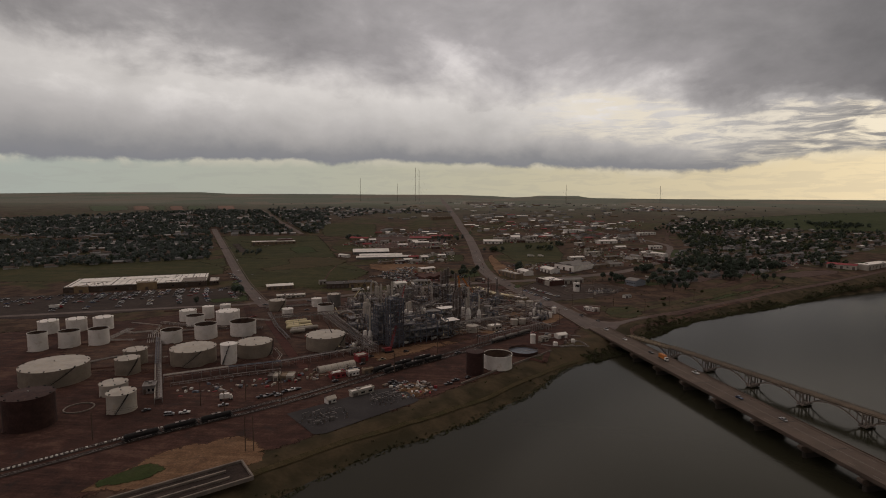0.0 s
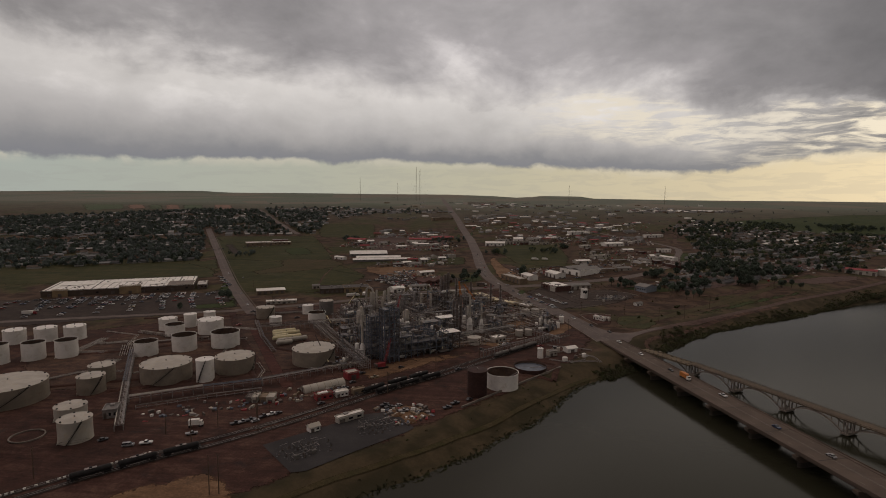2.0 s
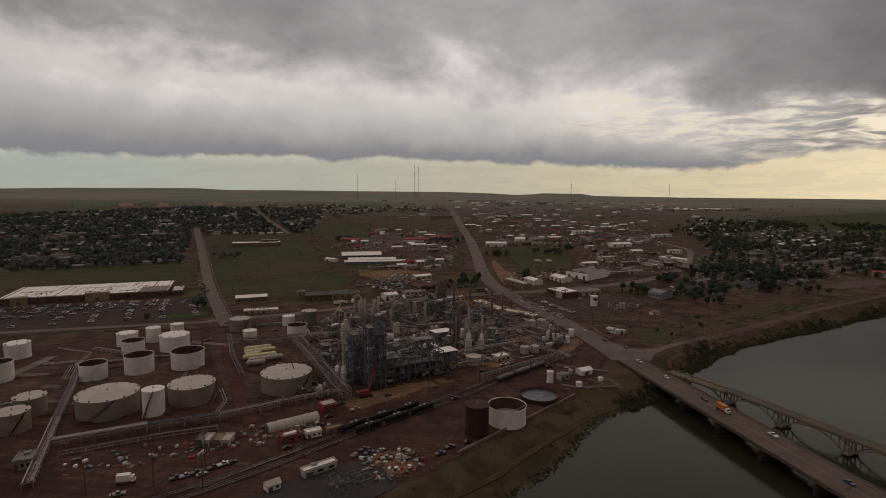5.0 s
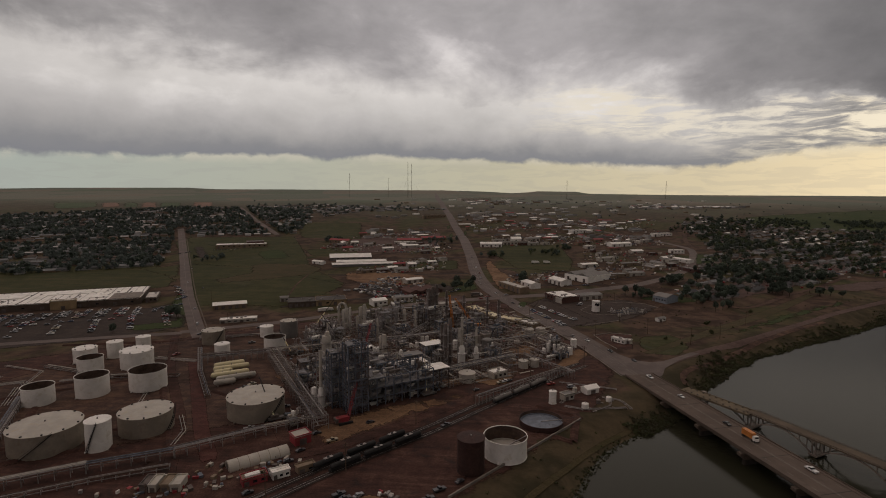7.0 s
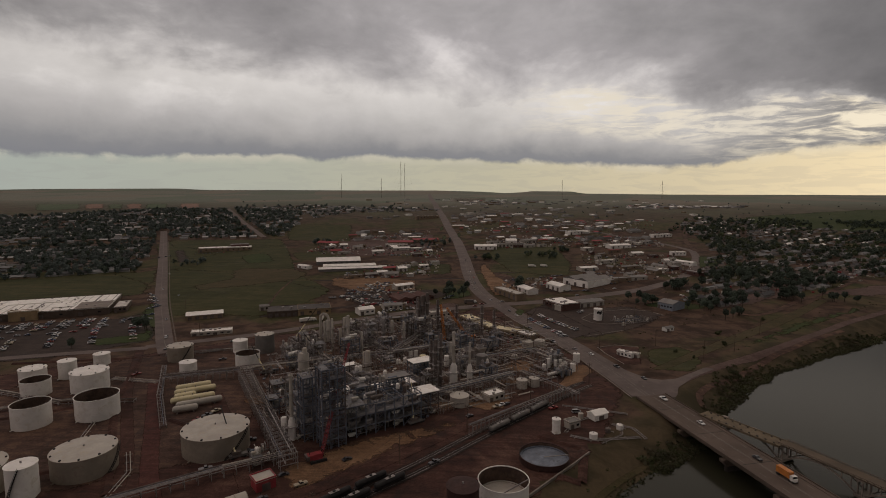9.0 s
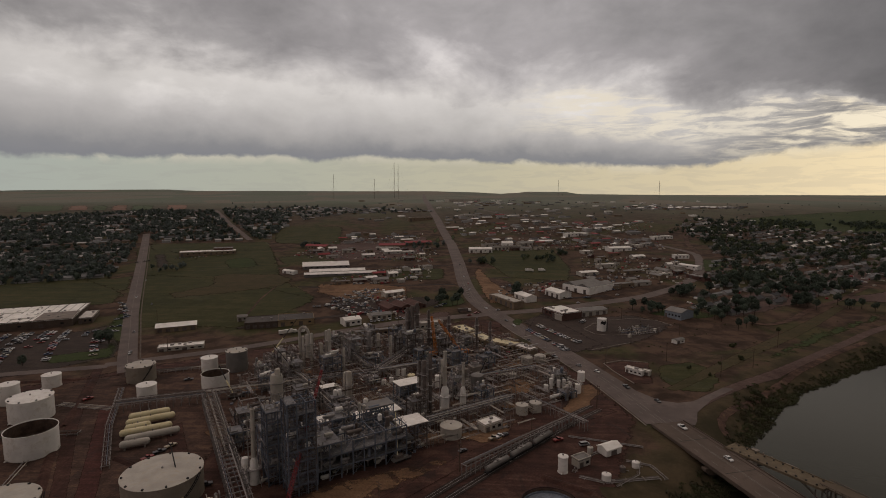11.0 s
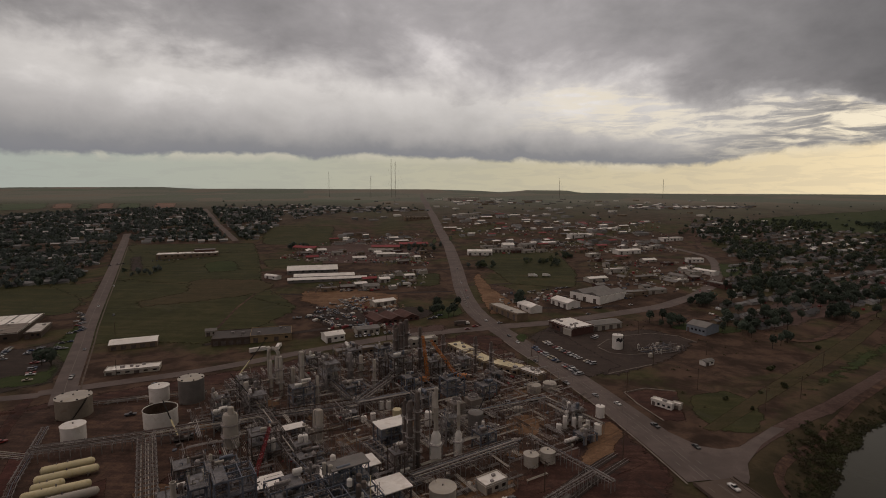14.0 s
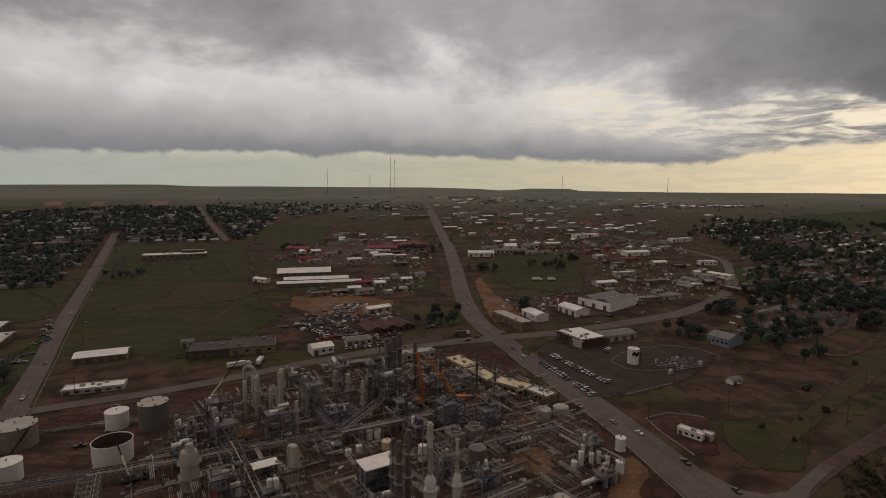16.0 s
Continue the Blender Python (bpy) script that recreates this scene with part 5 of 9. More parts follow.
for x, y, r, t, dk in [(-122.9, 593, 2.2, 18.4, 1), (-112.7, 606, 1.6, 17.5, 1), (-110.7, 584, 1.1, 14.0, 0), (-79.7, 604, 1.6, 18, 2), (-72.7, 605, 1.3, 16, 2), (-102.9, 578, 1.2, 26.0, 2),
                      (-120.4, 573.5, 0.8, 22.0, 1), (-114.5, 574, 0.9, 24, 2), (-74, 516, 1.7, 17.5, 1), (-128, 556, 1.4, 15, 1), (-88, 560, 0.8, 18, 2), (-60, 585, 0.9, 20, 2), (-20, 545, 1.2, 16, 1)]:
    column(x, y, r, t, M_STEEL if int(x) % 2 else M_CREAM, "slim grey process column with ladder and platforms", None, dk)
for x, y, r, t in [(-48.2, 618, 1.6, 35), (-51.4, 617, 1.2, 31), (-44.6, 619, 1.4, 37), (-53, 624, 1.1, 32), (-19.5, 616, 0.9, 28), (-23.7, 495, 1.0, 36), (-26.8, 493, 1.15, 32.5), (-30, 500, 0.8, 30), (-36, 626, 1.0, 30), (2, 620, 0.8, 26), (12, 604, 0.7, 27)]:
    column(x, y, r, t, M_DKSTEEL, "tall dark steel process column with platforms", None, 3)


def duct_loop(ax, ay, bx, by, za, zb, top, r, label):
    """A fat duct that rises, bends over in a half circle and comes down on a vessel."""
    d = thing("duct", ax, ay, h(ax, ay), label, "duct")
    L = math.hypot(bx - ax, by - ay)
    ux, uy = (bx - ax) / L, (by - ay) / L
    pts = [(0, za)] + [(L / 2 - L / 2 * math.cos(math.pi * j / 10), top - L / 2 + L / 2 * math.sin(math.pi * j / 10)) for j in range(11)] + [(L, zb)]
    b = MB()
    for (s0, z0), (s1, z1) in zip(pts, pts[1:]):
        b.tube((ux * s0, uy * s0, z0), (ux * s1, uy * s1, z1), r, n=12)
    part("duct_shell", b, M_CREAM, d)
    for j in (3, 6, 9):
        f = MB()
        (s0, z0), (s1, z1) = pts[j - 1], pts[j]
        mx, mz, dx, dz = (s0 + s1) / 2, (z0 + z1) / 2, s1 - s0, z1 - z0
        n = math.hypot(dx, dz)
        f.tube((ux * (mx - dx / n * 0.12), uy * (mx - dx / n * 0.12), mz - dz / n * 0.12), (ux * (mx + dx / n * 0.12), uy * (mx + dx / n * 0.12), mz + dz / n * 0.12), r + 0.25, n=12)
        part("flange", f, M_STEEL, d)


duct_loop(-130.5, 596, -122.9, 593, 0.0, 16.0, 22.5, 1.1, "fat pale duct looping over from the ground to a vessel")


def drum(x, y, r, hgt, mat, label):
    d = thing("storage_drum", x, y, h(x, y), label, "drum", group="drums")
    b = MB()
    b.revolve(0, 0, [(r, -0.2), (r, hgt), (r * 0.7, hgt + r * 0.16), (0.02, hgt + r * 0.24)], 20)
    part("shell", b, mat, d)
    n = MB()
    n.tube((0, 0, hgt + r * 0.15), (0, 0, hgt + r * 0.24 + 0.5), 0.22, n=8)
    part("vent", n, M_STEEL, d)
    p = MB()
    p.tube((r * 0.9, 0, 0.6), (r + 1.4, 0, 0.6), 0.15, n=6)
    p.tube((r + 1.4, 0, 0.6), (r + 1.4, 0, 0), 0.15, n=6)
    part("outlet_pipe", p, M_STEEL, d)


for x, y, r, t in [(-70.7, 549, 1.5, 3.2), (-57.5, 541, 1.5, 3.2), (-53.3, 545, 1.5, 3.2), (-51, 558, 1.6, 4.6), (-47.2, 559, 1.6, 4.6), (-22.8, 539, 1.9, 7.6), (48, 538.4, 1.2, 7.5), (53, 540.2, 1.2, 6.0), (56.6, 542.7, 1.2, 5.6), (44.6, 536, 1.5, 4.2), (50, 544, 1.0, 8), (60, 540, 1.0, 5)]:
    drum(x, y, r, t, M_WHITE, "small upright white process drum")
drum(-40.7, 548.4, 2.5, 4.4, M_YELLOW, "squat pale yellow drum")
drum(1.9, 532, 3.9, 11, M_ROOFGREY, "broad grey drum with a pale cone roof")
drum(38, 590, 4.2, 4.5, M_CREAM, "low pale round tank beside the highway")
drum(48, 594, 4.2, 4.5, M_CREAM, "low pale round tank beside the highway")
drum(26, 560, 2.5, 2.5, M_CREAM, "low pale round tank in a yard")
drum(57, 435, 2.0, 3.0, M_WHITE, "small white tank in a pipe yard near the river")


def bullet(ax, ay, bx, by, z, r, mat, label):
    """A pressure vessel lying on saddles."""
    L = math.hypot(bx - ax, by - ay)
    b = thing("pressure_vessel", (ax + bx) / 2, (ay + by) / 2, h((ax + bx) / 2, (ay + by) / 2), label, "pressure vessel", math.atan2(by - ay, bx - ax), "pressure vessels")
    s = MB()
    n, rings = 20, [(-L / 2, 0.02), (-L / 2 + r * 0.12, r * 0.5), (-L / 2 + r * 0.4, r * 0.86), (-L / 2 + r * 0.8, r), (L / 2 - r * 0.8, r), (L / 2 - r * 0.4, r * 0.86), (L / 2 - r * 0.12, r * 0.5), (L / 2, 0.02)]
    for (x0, r0), (x1, r1) in zip(rings, rings[1:]):
        s.tube((x0, 0, z), (x1, 0, z), r0, r1, n=n, cap=False)
    part("shell", s, mat, b)
    for k in (-0.32, 0.32):
        sd = MB()
        sd.box(k * L, 0, -0.3, 0.8, r * 1.7, z - r * 0.6 + 0.3)
        part("saddle", sd, M_CONCRETE, b)
    m = MB()
    m.tube((0, 0, z + r - 0.1), (0, 0, z + r + 0.9), 0.3, n=8)
    part("manway", m, M_STEEL, b)
    v = MB()
    v.tube((-L * 0.2, 0, z + r - 0.1), (-L * 0.2, 0, z + r + 0.6), 0.2, n=8)
    part("nozzle", v, M_STEEL, b)


for a, b in [((-184.7, 477.8), (-168, 489)), ((-181.3, 470.5), (-162, 483.5)), ((-177.7, 464.5), (-168, 471.5)), ((-176.5, 458.5), (-156.5, 471.5)), ((-170, 453), (-149.5, 466.5)), ((-168.5, 447), (-157, 453.5))]:
    bullet(*a, *b, 2.6, 1.75, M_YELLOW if a[1] > 455 else M_CREAM, "long pale yellow pressure vessel lying on concrete saddles")
bullet(45, 521, 58, 530, 2.2, 1.0, M_WHITE, "slim white pressure vessel lying on saddles")


def quonset(ax, ay, bx, by, r, label):
    """A half-round hut with flat ends."""
    L = math.hypot(bx - ax, by - ay)
    q = thing("quonset_hut", (ax + bx) / 2, (ay + by) / 2, h((ax + bx) / 2, (ay + by) / 2), label, "hut", math.atan2(by - ay, bx - ax))
    s, n = MB(), 14
    arc = [(r * math.cos(math.pi * i / n), r * math.sin(math.pi * i / n)) for i in range(n + 1)]
    for (y0, z0), (y1, z1) in zip(arc, arc[1:]):
        s.face([(-L / 2, y0, z0 - 0.2), (L / 2, y0, z0 - 0.2), (L / 2, y1, z1 - 0.2), (-L / 2, y1, z1 - 0.2)], 0, True)
    for sx in (-1, 1):
        f = [(sx * (L / 2 - 0.1), y, z - 0.2) for y, z in arc]
        s.face(f if sx > 0 else f[::-1])
    part("shell", s, M_CREAM, q)
    for k in range(7):
        rib = MB()
        x = -L / 2 + L * k / 6
        for (y0, z0), (y1, z1) in zip(arc, arc[1:]):
            rib.face([(x - 0.12, y0 * 1.02, z0 * 1.02 - 0.2), (x + 0.12, y0 * 1.02, z0 * 1.02 - 0.2), (x + 0.12, y1 * 1.02, z1 * 1.02 - 0.2), (x - 0.12, y1 * 1.02, z1 * 1.02 - 0.2)])
        part("rib", rib, M_TANWALL, q)
    d = MB()
    d.box(-L / 2 - 0.02, 0, -0.1, 0.2, 2.6, 3.0)
    part("door", d, M_DKSTEEL, q)


quonset(-112.5, 353.5, -92, 371, 3.9, "long half-round cream hut on the red dirt")


def frame_block(x, y, rz, sx, sy, levels, storey, label, mat, nx=3, ny=2, infill=0, roof=None, seed=1, brace=True):
    """An open steel process structure: posts, beams, gratings, vessels and pipes."""
    rng = random.Random(seed)
    fb = thing("process_structure", x, y, h(x, y), label, "process structure", rz, "process structures")
    H = levels * storey
    xs = [-sx / 2 + sx * i / (nx - 1) for i in range(nx)]
    ys = [-sy / 2 + sy * j / (ny - 1) for j in range(ny)]
    for px in xs:
        for py in ys:
            c = MB()
            c.box(px, py, -0.4, 0.5, 0.5, H + 0.4)
            part("post", c, mat, fb)
    for lv in range(1, levels + 1):
        z = lv * storey
        b = MB()
        gx = sorted([v + o for v in xs for o in (-0.15, 0.15)])
        gy = sorted([v + o for v in ys for o in (-0.15, 0.15)])
        b.sheet(gx, gy, z - 0.5, 0.45, lambda i, j: i % 2 == 0 or j % 2 == 0)
        part("beam_grid", b, mat, fb)
        if lv < levels or not roof:
            d = MB()
            gone = (rng.randrange(nx - 1), 0 if rng.random() < 0.5 else ny - 2)
            half = nx - 1 if lv < levels else max(1, (nx - 1) // 3)
            d.sheet(xs, ys, z, 0.1, lambda i, j: i < half and ((i, j) != gone or half == 1))
            if d.f:
                part("grating", d, M_GRATE, fb)
            r = MB()
            for sg in (-1, 1):
                r.beam((-sx / 2, sg * sy / 2, z + 1.1), (sx / 2, sg * sy / 2, z + 1.1), 0.09)
                r.beam((sg * sx / 2, -sy / 2, z + 1.1), (sg * sx / 2, sy / 2, z + 1.1), 0.09)
            part("handrail", r, M_STEEL, fb)
    if brace:
        for lv in range(levels):
            for i in range(nx - 1):
                if rng.random() < 0.4:
                    b = MB()
                    b.beam((xs[i], -sy / 2, lv * storey), (xs[i + 1], -sy / 2, (lv + 1) * storey), 0.2)
                    part("brace", b, mat, fb)
    for _ in range(infill):
        lv = rng.randrange(levels + (0 if roof else 1))
        px, py, z = rng.uniform(-sx * 0.42, sx * 0.42), rng.uniform(-sy * 0.42, sy * 0.42), lv * storey
        e = MB()
        kind = rng.random()
        m = rng.choice((M_STEEL, M_STEEL, M_BLUSTEEL, M_CREAM, M_DKSTEEL, M_WHITE))
        if kind < 0.4:
            L, r = rng.uniform(2.5, min(7, sx * 0.5)), rng.uniform(0.5, 1.1)
            px = max(-sx / 2 + L / 2, min(sx / 2 - L / 2, px))
            e.tube((px - L / 2, py, z + r + 0.7), (px + L / 2, py, z + r + 0.7), r, n=12)
            e.box(px, py, z, L * 0.7, 0.5, 0.8)
            part("heat_exchanger", e, m, fb)
        elif kind < 0.7:
            r, t = rng.uniform(0.5, 1.1), rng.uniform(2, storey * (0.75 if roof else 1.3 if lv < levels else 0.8))
            e.revolve(px, py, [(r, z), (r, z + t), (r * 0.6, z + t + r * 0.4), (0.02, z + t + r * 0.5)], 14)
            part("vessel", e, m, fb)
        else:
            p0 = Vector((px, py, z + 0.4))
            q = p0 + Vector((rng.uniform(-5, 5), 0, 0))
            q.x = max(-sx / 2, min(sx / 2, q.x))
            r = rng.uniform(0.12, 0.32)
            up = q + Vector((0, 0, rng.uniform(1.5, max(2.0, min(H - z - 1.5, 12))) if roof else rng.uniform(2.5, max(3.0, min(H - z + 1, 12)))))
            e.tube(p0, q, r, n=6)
            e.tube(q, up, r, n=6)
            e.tube(up, up + Vector((0, rng.uniform(-3, 3), 0)), r, n=6)
            part("pipe", e, rng.choice((M_STEEL, M_STEEL, M_CREAM)), fb)
    pw = MB()
    for _ in range(int(14 + sx * sy * levels * 0.09)):
        a = Vector((rng.uniform(-sx * 0.55, sx * 0.55), rng.uniform(-sy * 0.6, sy * 0.6), rng.uniform(0.5, H * 0.98)))
        ax = rng.randrange(3)
        ln = rng.uniform(2, 9) if ax < 2 else rng.uniform(2, H * 0.6)
        b = a.copy()
        b[ax] += ln
        lim = (sx * 0.6, sy * 0.7, H - 0.4 if roof else H + 1.5)[ax]
        b[ax] = min(b[ax], lim)
        pr = rng.choice((0.09, 0.12, 0.16, 0.22))
        pw.tube(a, b, pr, n=5)
        c = b.copy()
        c[(ax + 1) % 3] += rng.uniform(-2.5, 2.5)
        c.z = min(max(0.3, c.z), H - 0.4) if roof else max(0.3, c.z)
        pw.tube(b, c, pr, n=5)
    tagged(part("pipework", pw, rng.choice((M_STEEL, M_STEEL, M_BLUSTEEL, M_DKSTEEL)), fb, "tangle of thin pipes"), kind="stuff")
    if roof:
        r = MB()
        r.box(0, 0, H, sx + 1.2, sy + 1.2, 0.35, bottom=True)
        part("roof", r, roof, fb)
    return fb


U = radians(35)


def cooling_tower(x, y, s, hgt):
    """A square cooling cell with louvred sides and a fan ring on top."""
    c = thing("cooling_tower", x, y, h(x, y), "square grey cooling tower with a fan ring on top", "cooling tower", U, "cooling towers")
    b = MB()
    b.box(0, 0, -0.3, s, s, hgt + 0.3)
    part("casing", b, M_CONCRETE, c)
    for k in range(5):
        l = MB()
        l.sheet([-s / 2 - 0.15, -s / 2, s / 2, s / 2 + 0.15], [-s / 2 - 0.15, -s / 2, s / 2, s / 2 + 0.15], 1.2 + k * 1.1, 0.35, lambda i, j: (i, j) != (1, 1))
        part("louvre", l, M_STEEL, c)
    f = MB()
    f.revolve(0, 0, [(s * 0.42, hgt), (s * 0.36, hgt + 0.8), (s * 0.38, hgt + 1.7), (s * 0.33, hgt + 1.7), (s * 0.31, hgt + 0.8), (s * 0.31, hgt + 0.2), (0.02, hgt + 0.2)], 20)
    fan = part("fan_ring", f, M_STEEL, c)
    for k in range(4):
        bl = MB()
        bl.box(math.cos(k * 1.571) * s * 0.15, math.sin(k * 1.571) * s * 0.15, hgt + 0.7, s * 0.28, 0.5, 0.08, k * 1.571, bottom=True)
        part("blade", bl, M_DKSTEEL, fan)


cooling_tower(-8.5, 549.5, 7.4, 9.0)
cooling_tower(0.5, 556, 7.4, 9.0)
for i in range(5):
    drum(-84 + i * 1.9, 523 - i * 1.6, 0.85, 6.5 - 0.2 * i, M_CREAM, "slim upright cream vessel in a row")
frame_block(-71.4, 420, U, 11.5, 9, 8, 4.9, "tall blue-grey reactor structure clad in scaffolding beside the red crane", M_BLUSTEEL, 4, 3, 16, None, 3)
frame_block(-84, 427, U, 9, 9, 7, 4.6, "tall blue-grey steel reactor structure", M_BLUSTEEL, 3, 3, 12, None, 4)
def scaffold(x, y, rz, sx, sy, H, planks, label):
    """Tube scaffolding wrapped round a structure, one part for each two-metre lift."""
    rng = random.Random(int(abs(x * 3 + y)))
    sc = thing("scaffold", x, y, h(x, y), label, "scaffold", rz, "scaffolds")
    nx, ny = max(2, round(sx / 2.0)), max(2, round(sy / 2.0))
    ring = [(-sx / 2 + sx * i / nx, -sy / 2) for i in range(nx)] + [(sx / 2, -sy / 2 + sy * j / ny) for j in range(ny)]
    ring += [(sx / 2 - sx * i / nx, sy / 2) for i in range(nx)] + [(-sx / 2, sy / 2 - sy * j / ny) for j in range(ny)]
    for lift in range(int(H / 2)):
        z = lift * 2.0
        b = MB()
        for k, (px, py) in enumerate(ring):
            qx, qy = ring[(k + 1) % len(ring)]
            b.tube((px, py, z), (px, py, z + 2.0), 0.09, n=4, smooth=False, cap=False)
            for dz in (0.0, 1.0):
                b.tube((px, py, z + dz), (qx, qy, z + dz), 0.07, n=4, smooth=False, cap=False)
            if rng.random() < 0.35:
                b.tube((px, py, z), (qx, qy, z + 2.0), 0.06, n=4, smooth=False, cap=False)
            if rng.random() < planks:
                mx, my = (px + qx) / 2, (py + qy) / 2
                b.box(mx * 0.97, my * 0.95, z - 0.06, abs(qx - px) + 0.9, abs(qy - py) + 0.9, 0.08, 0, 1, True)
            if rng.random() < planks * 0.2:
                mx, my = (px + qx) / 2, (py + qy) / 2
                b.box(mx, my, z + 0.1, abs(qx - px) + 0.06, abs(qy - py) + 0.06, 1.5, 0, rng.choice((1, 2, 2)), True)
        part("scaffold_lift", b, [M_SCAFF, M_WOOD, M_NET], sc)


scaffold(-71.4, 420, U, 10.5, 9, 41, 0.45, "dense tube scaffolding with brown planks and dark netting")
scaffold(-84, 427, U, 8.5, 8.5, 30, 0.35, "tube scaffolding with planks round a reactor structure")
scaffold(-74, 439, U, 9, 8, 20, 0.5, "low tube scaffolding beside a process structure")
frame_block(-52, 442, U, 42, 14, 3, 5.5, "long blue-grey process structure with rows of exchangers", M_BLUSTEEL, 9, 3, 46, None, 5)
frame_block(-58, 456, U, 34, 9, 3, 6.2, "blue-grey process structure with open decks and coolers", M_BLUSTEEL, 7, 2, 30, None, 6)
frame_block(-47, 462.5, U, 14, 7, 4, 5.0, "small shelter roof above a process deck", M_BLUSTEEL, 4, 2, 6, M_ROOFGREY, 61)
frame_block(-30.5, 459, U, 13, 10, 2, 6.8, "open steel shelter with a flat pale roof", M_DKSTEEL, 3, 2, 8, M_ROOFWHITE, 7)
frame_block(-38.5, 516, U, 15, 9, 3, 3.9, "blue steel pump structure with a white panel roof", M_BLUSTEEL, 4, 3, 14, M_ROOFWHITE, 8)
frame_block(-51, 480.5, U, 24, 9, 2, 4.2, "low building frame with a pale metal roof", M_DKSTEEL, 4, 2, 8, M_ROOFWHITE, 9)
frame_block(-70, 490, U, 12, 6, 2, 4.2, "low open steel pump deck", M_DKSTEEL, 3, 2, 12, None, 10)
frame_block(-89, 521.5, U, 10, 5, 1, 5.5, "small shelter with a white roof", M_DKSTEEL, 3, 2, 4, M_ROOFWHITE, 62)
frame_block(-80, 466, U, 12, 8, 2, 4.5, "low shelter with a white panel roof", M_DKSTEEL, 3, 2, 8, M_ROOFWHITE, 11)
frame_block(-92, 440, U, 9, 8, 4, 4.5, "blue-grey steel structure below the pipe rack", M_BLUSTEEL, 3, 2, 12, None, 12)
for i, (x, y, sx, sy, lv) in enumerate([(-118, 545, 14, 9, 3), (-96, 556, 12, 8, 3), (-132, 568, 12, 9, 3), (-88, 585, 14, 9, 4), (-70, 571, 12, 8, 2), (-108, 622, 12, 8, 2), (-84, 628, 14, 9, 3), (-62, 632, 12, 8, 3), (-46, 600, 13, 9, 4),
                                        (-28, 560, 13, 8, 2), (-12, 575, 12, 9, 3), (-24, 606, 12, 8, 3), (-8, 628, 13, 8, 2), (8, 578, 10, 8, 2), (-95, 500, 13, 9, 3), (-78, 500, 10, 7, 2), (-100, 470, 12, 9, 3), (-118, 478, 13, 9, 2),
                                        (-12, 522, 9, 7, 3), (6, 516, 9, 7, 2), (-30, 486, 9, 7, 3), (52, 548, 12, 8, 2), (56, 527, 9, 7, 1), (-32, 640, 10, 8, 2), (-140, 550, 10, 8, 2), (-36, 575, 10, 7, 3), (-58, 605, 9, 7, 3), (14, 600, 9, 7, 2),
                                        (-112, 455, 11, 8, 2), (-98, 400, 9, 6, 1), (-66, 545, 9, 6, 1), (-128, 528, 10, 7, 2)]):
    frame_block(x, y, U + (0 if i % 3 else math.pi / 2), sx, sy, lv, 4.6, ("grey steel process structure crowded with vessels and pipes", "blue-grey steel process unit with exchangers and pipes", "dark steel process unit with gratings and pipes")[i % 3],
                (M_STEEL, M_BLUSTEEL, M_DKSTEEL)[i % 3], 3, 2, 9 + lv * 4, None, 40 + i)


# ---- loose pipework and clutter of the yards ----
def pipe_tangle():
    rng = random.Random(91)
    area = [(-150, 520), (-90, 415), (-60, 425), (-40, 442), (20, 482), (62, 528), (66, 575), (36, 640), (0, 670), (-60, 665), (-120, 630), (-150, 590)]
    mb = MB()
    made = 0
    while made < 1700:
        x, y = rng.uniform(-150, 66), rng.uniform(415, 670)
        if not inside(x, y, area):
            continue
        made += 1
        a = U + rng.choice((0, math.pi / 2))
        z = h(x, y) + rng.choice((0.5, 0.8, 1.2, 2.2, 3.0, 4.5, 5.5, 7.0))
        L = rng.uniform(3, 16)
        r = rng.choice((0.07, 0.1, 0.14, 0.2))
        m = rng.choice((0, 0, 0, 1, 1, 2, 3))
        q = (x + math.cos(a) * L, y + math.sin(a) * L, z)
        for k in range(rng.choice((1, 2, 3))):
            o = (-math.sin(a) * 0.7 * k, math.cos(a) * 0.7 * k)
            mb.tube((x + o[0], y + o[1], z), (q[0] + o[0], q[1] + o[1], z), r, n=5, mi=m)
        for p in ((x, y), (q[0], q[1])):
            mb.tube((*p, h(*p) - 0.2), (*p, z), 0.12, n=4, mi=0, smooth=False)
    solo("pipework", mb, [M_STEEL, M_CREAM, M_DKSTEEL, M_RUST], "low runs of pale pipes between the process units", "pipes", "stuff")


pipe_tangle()


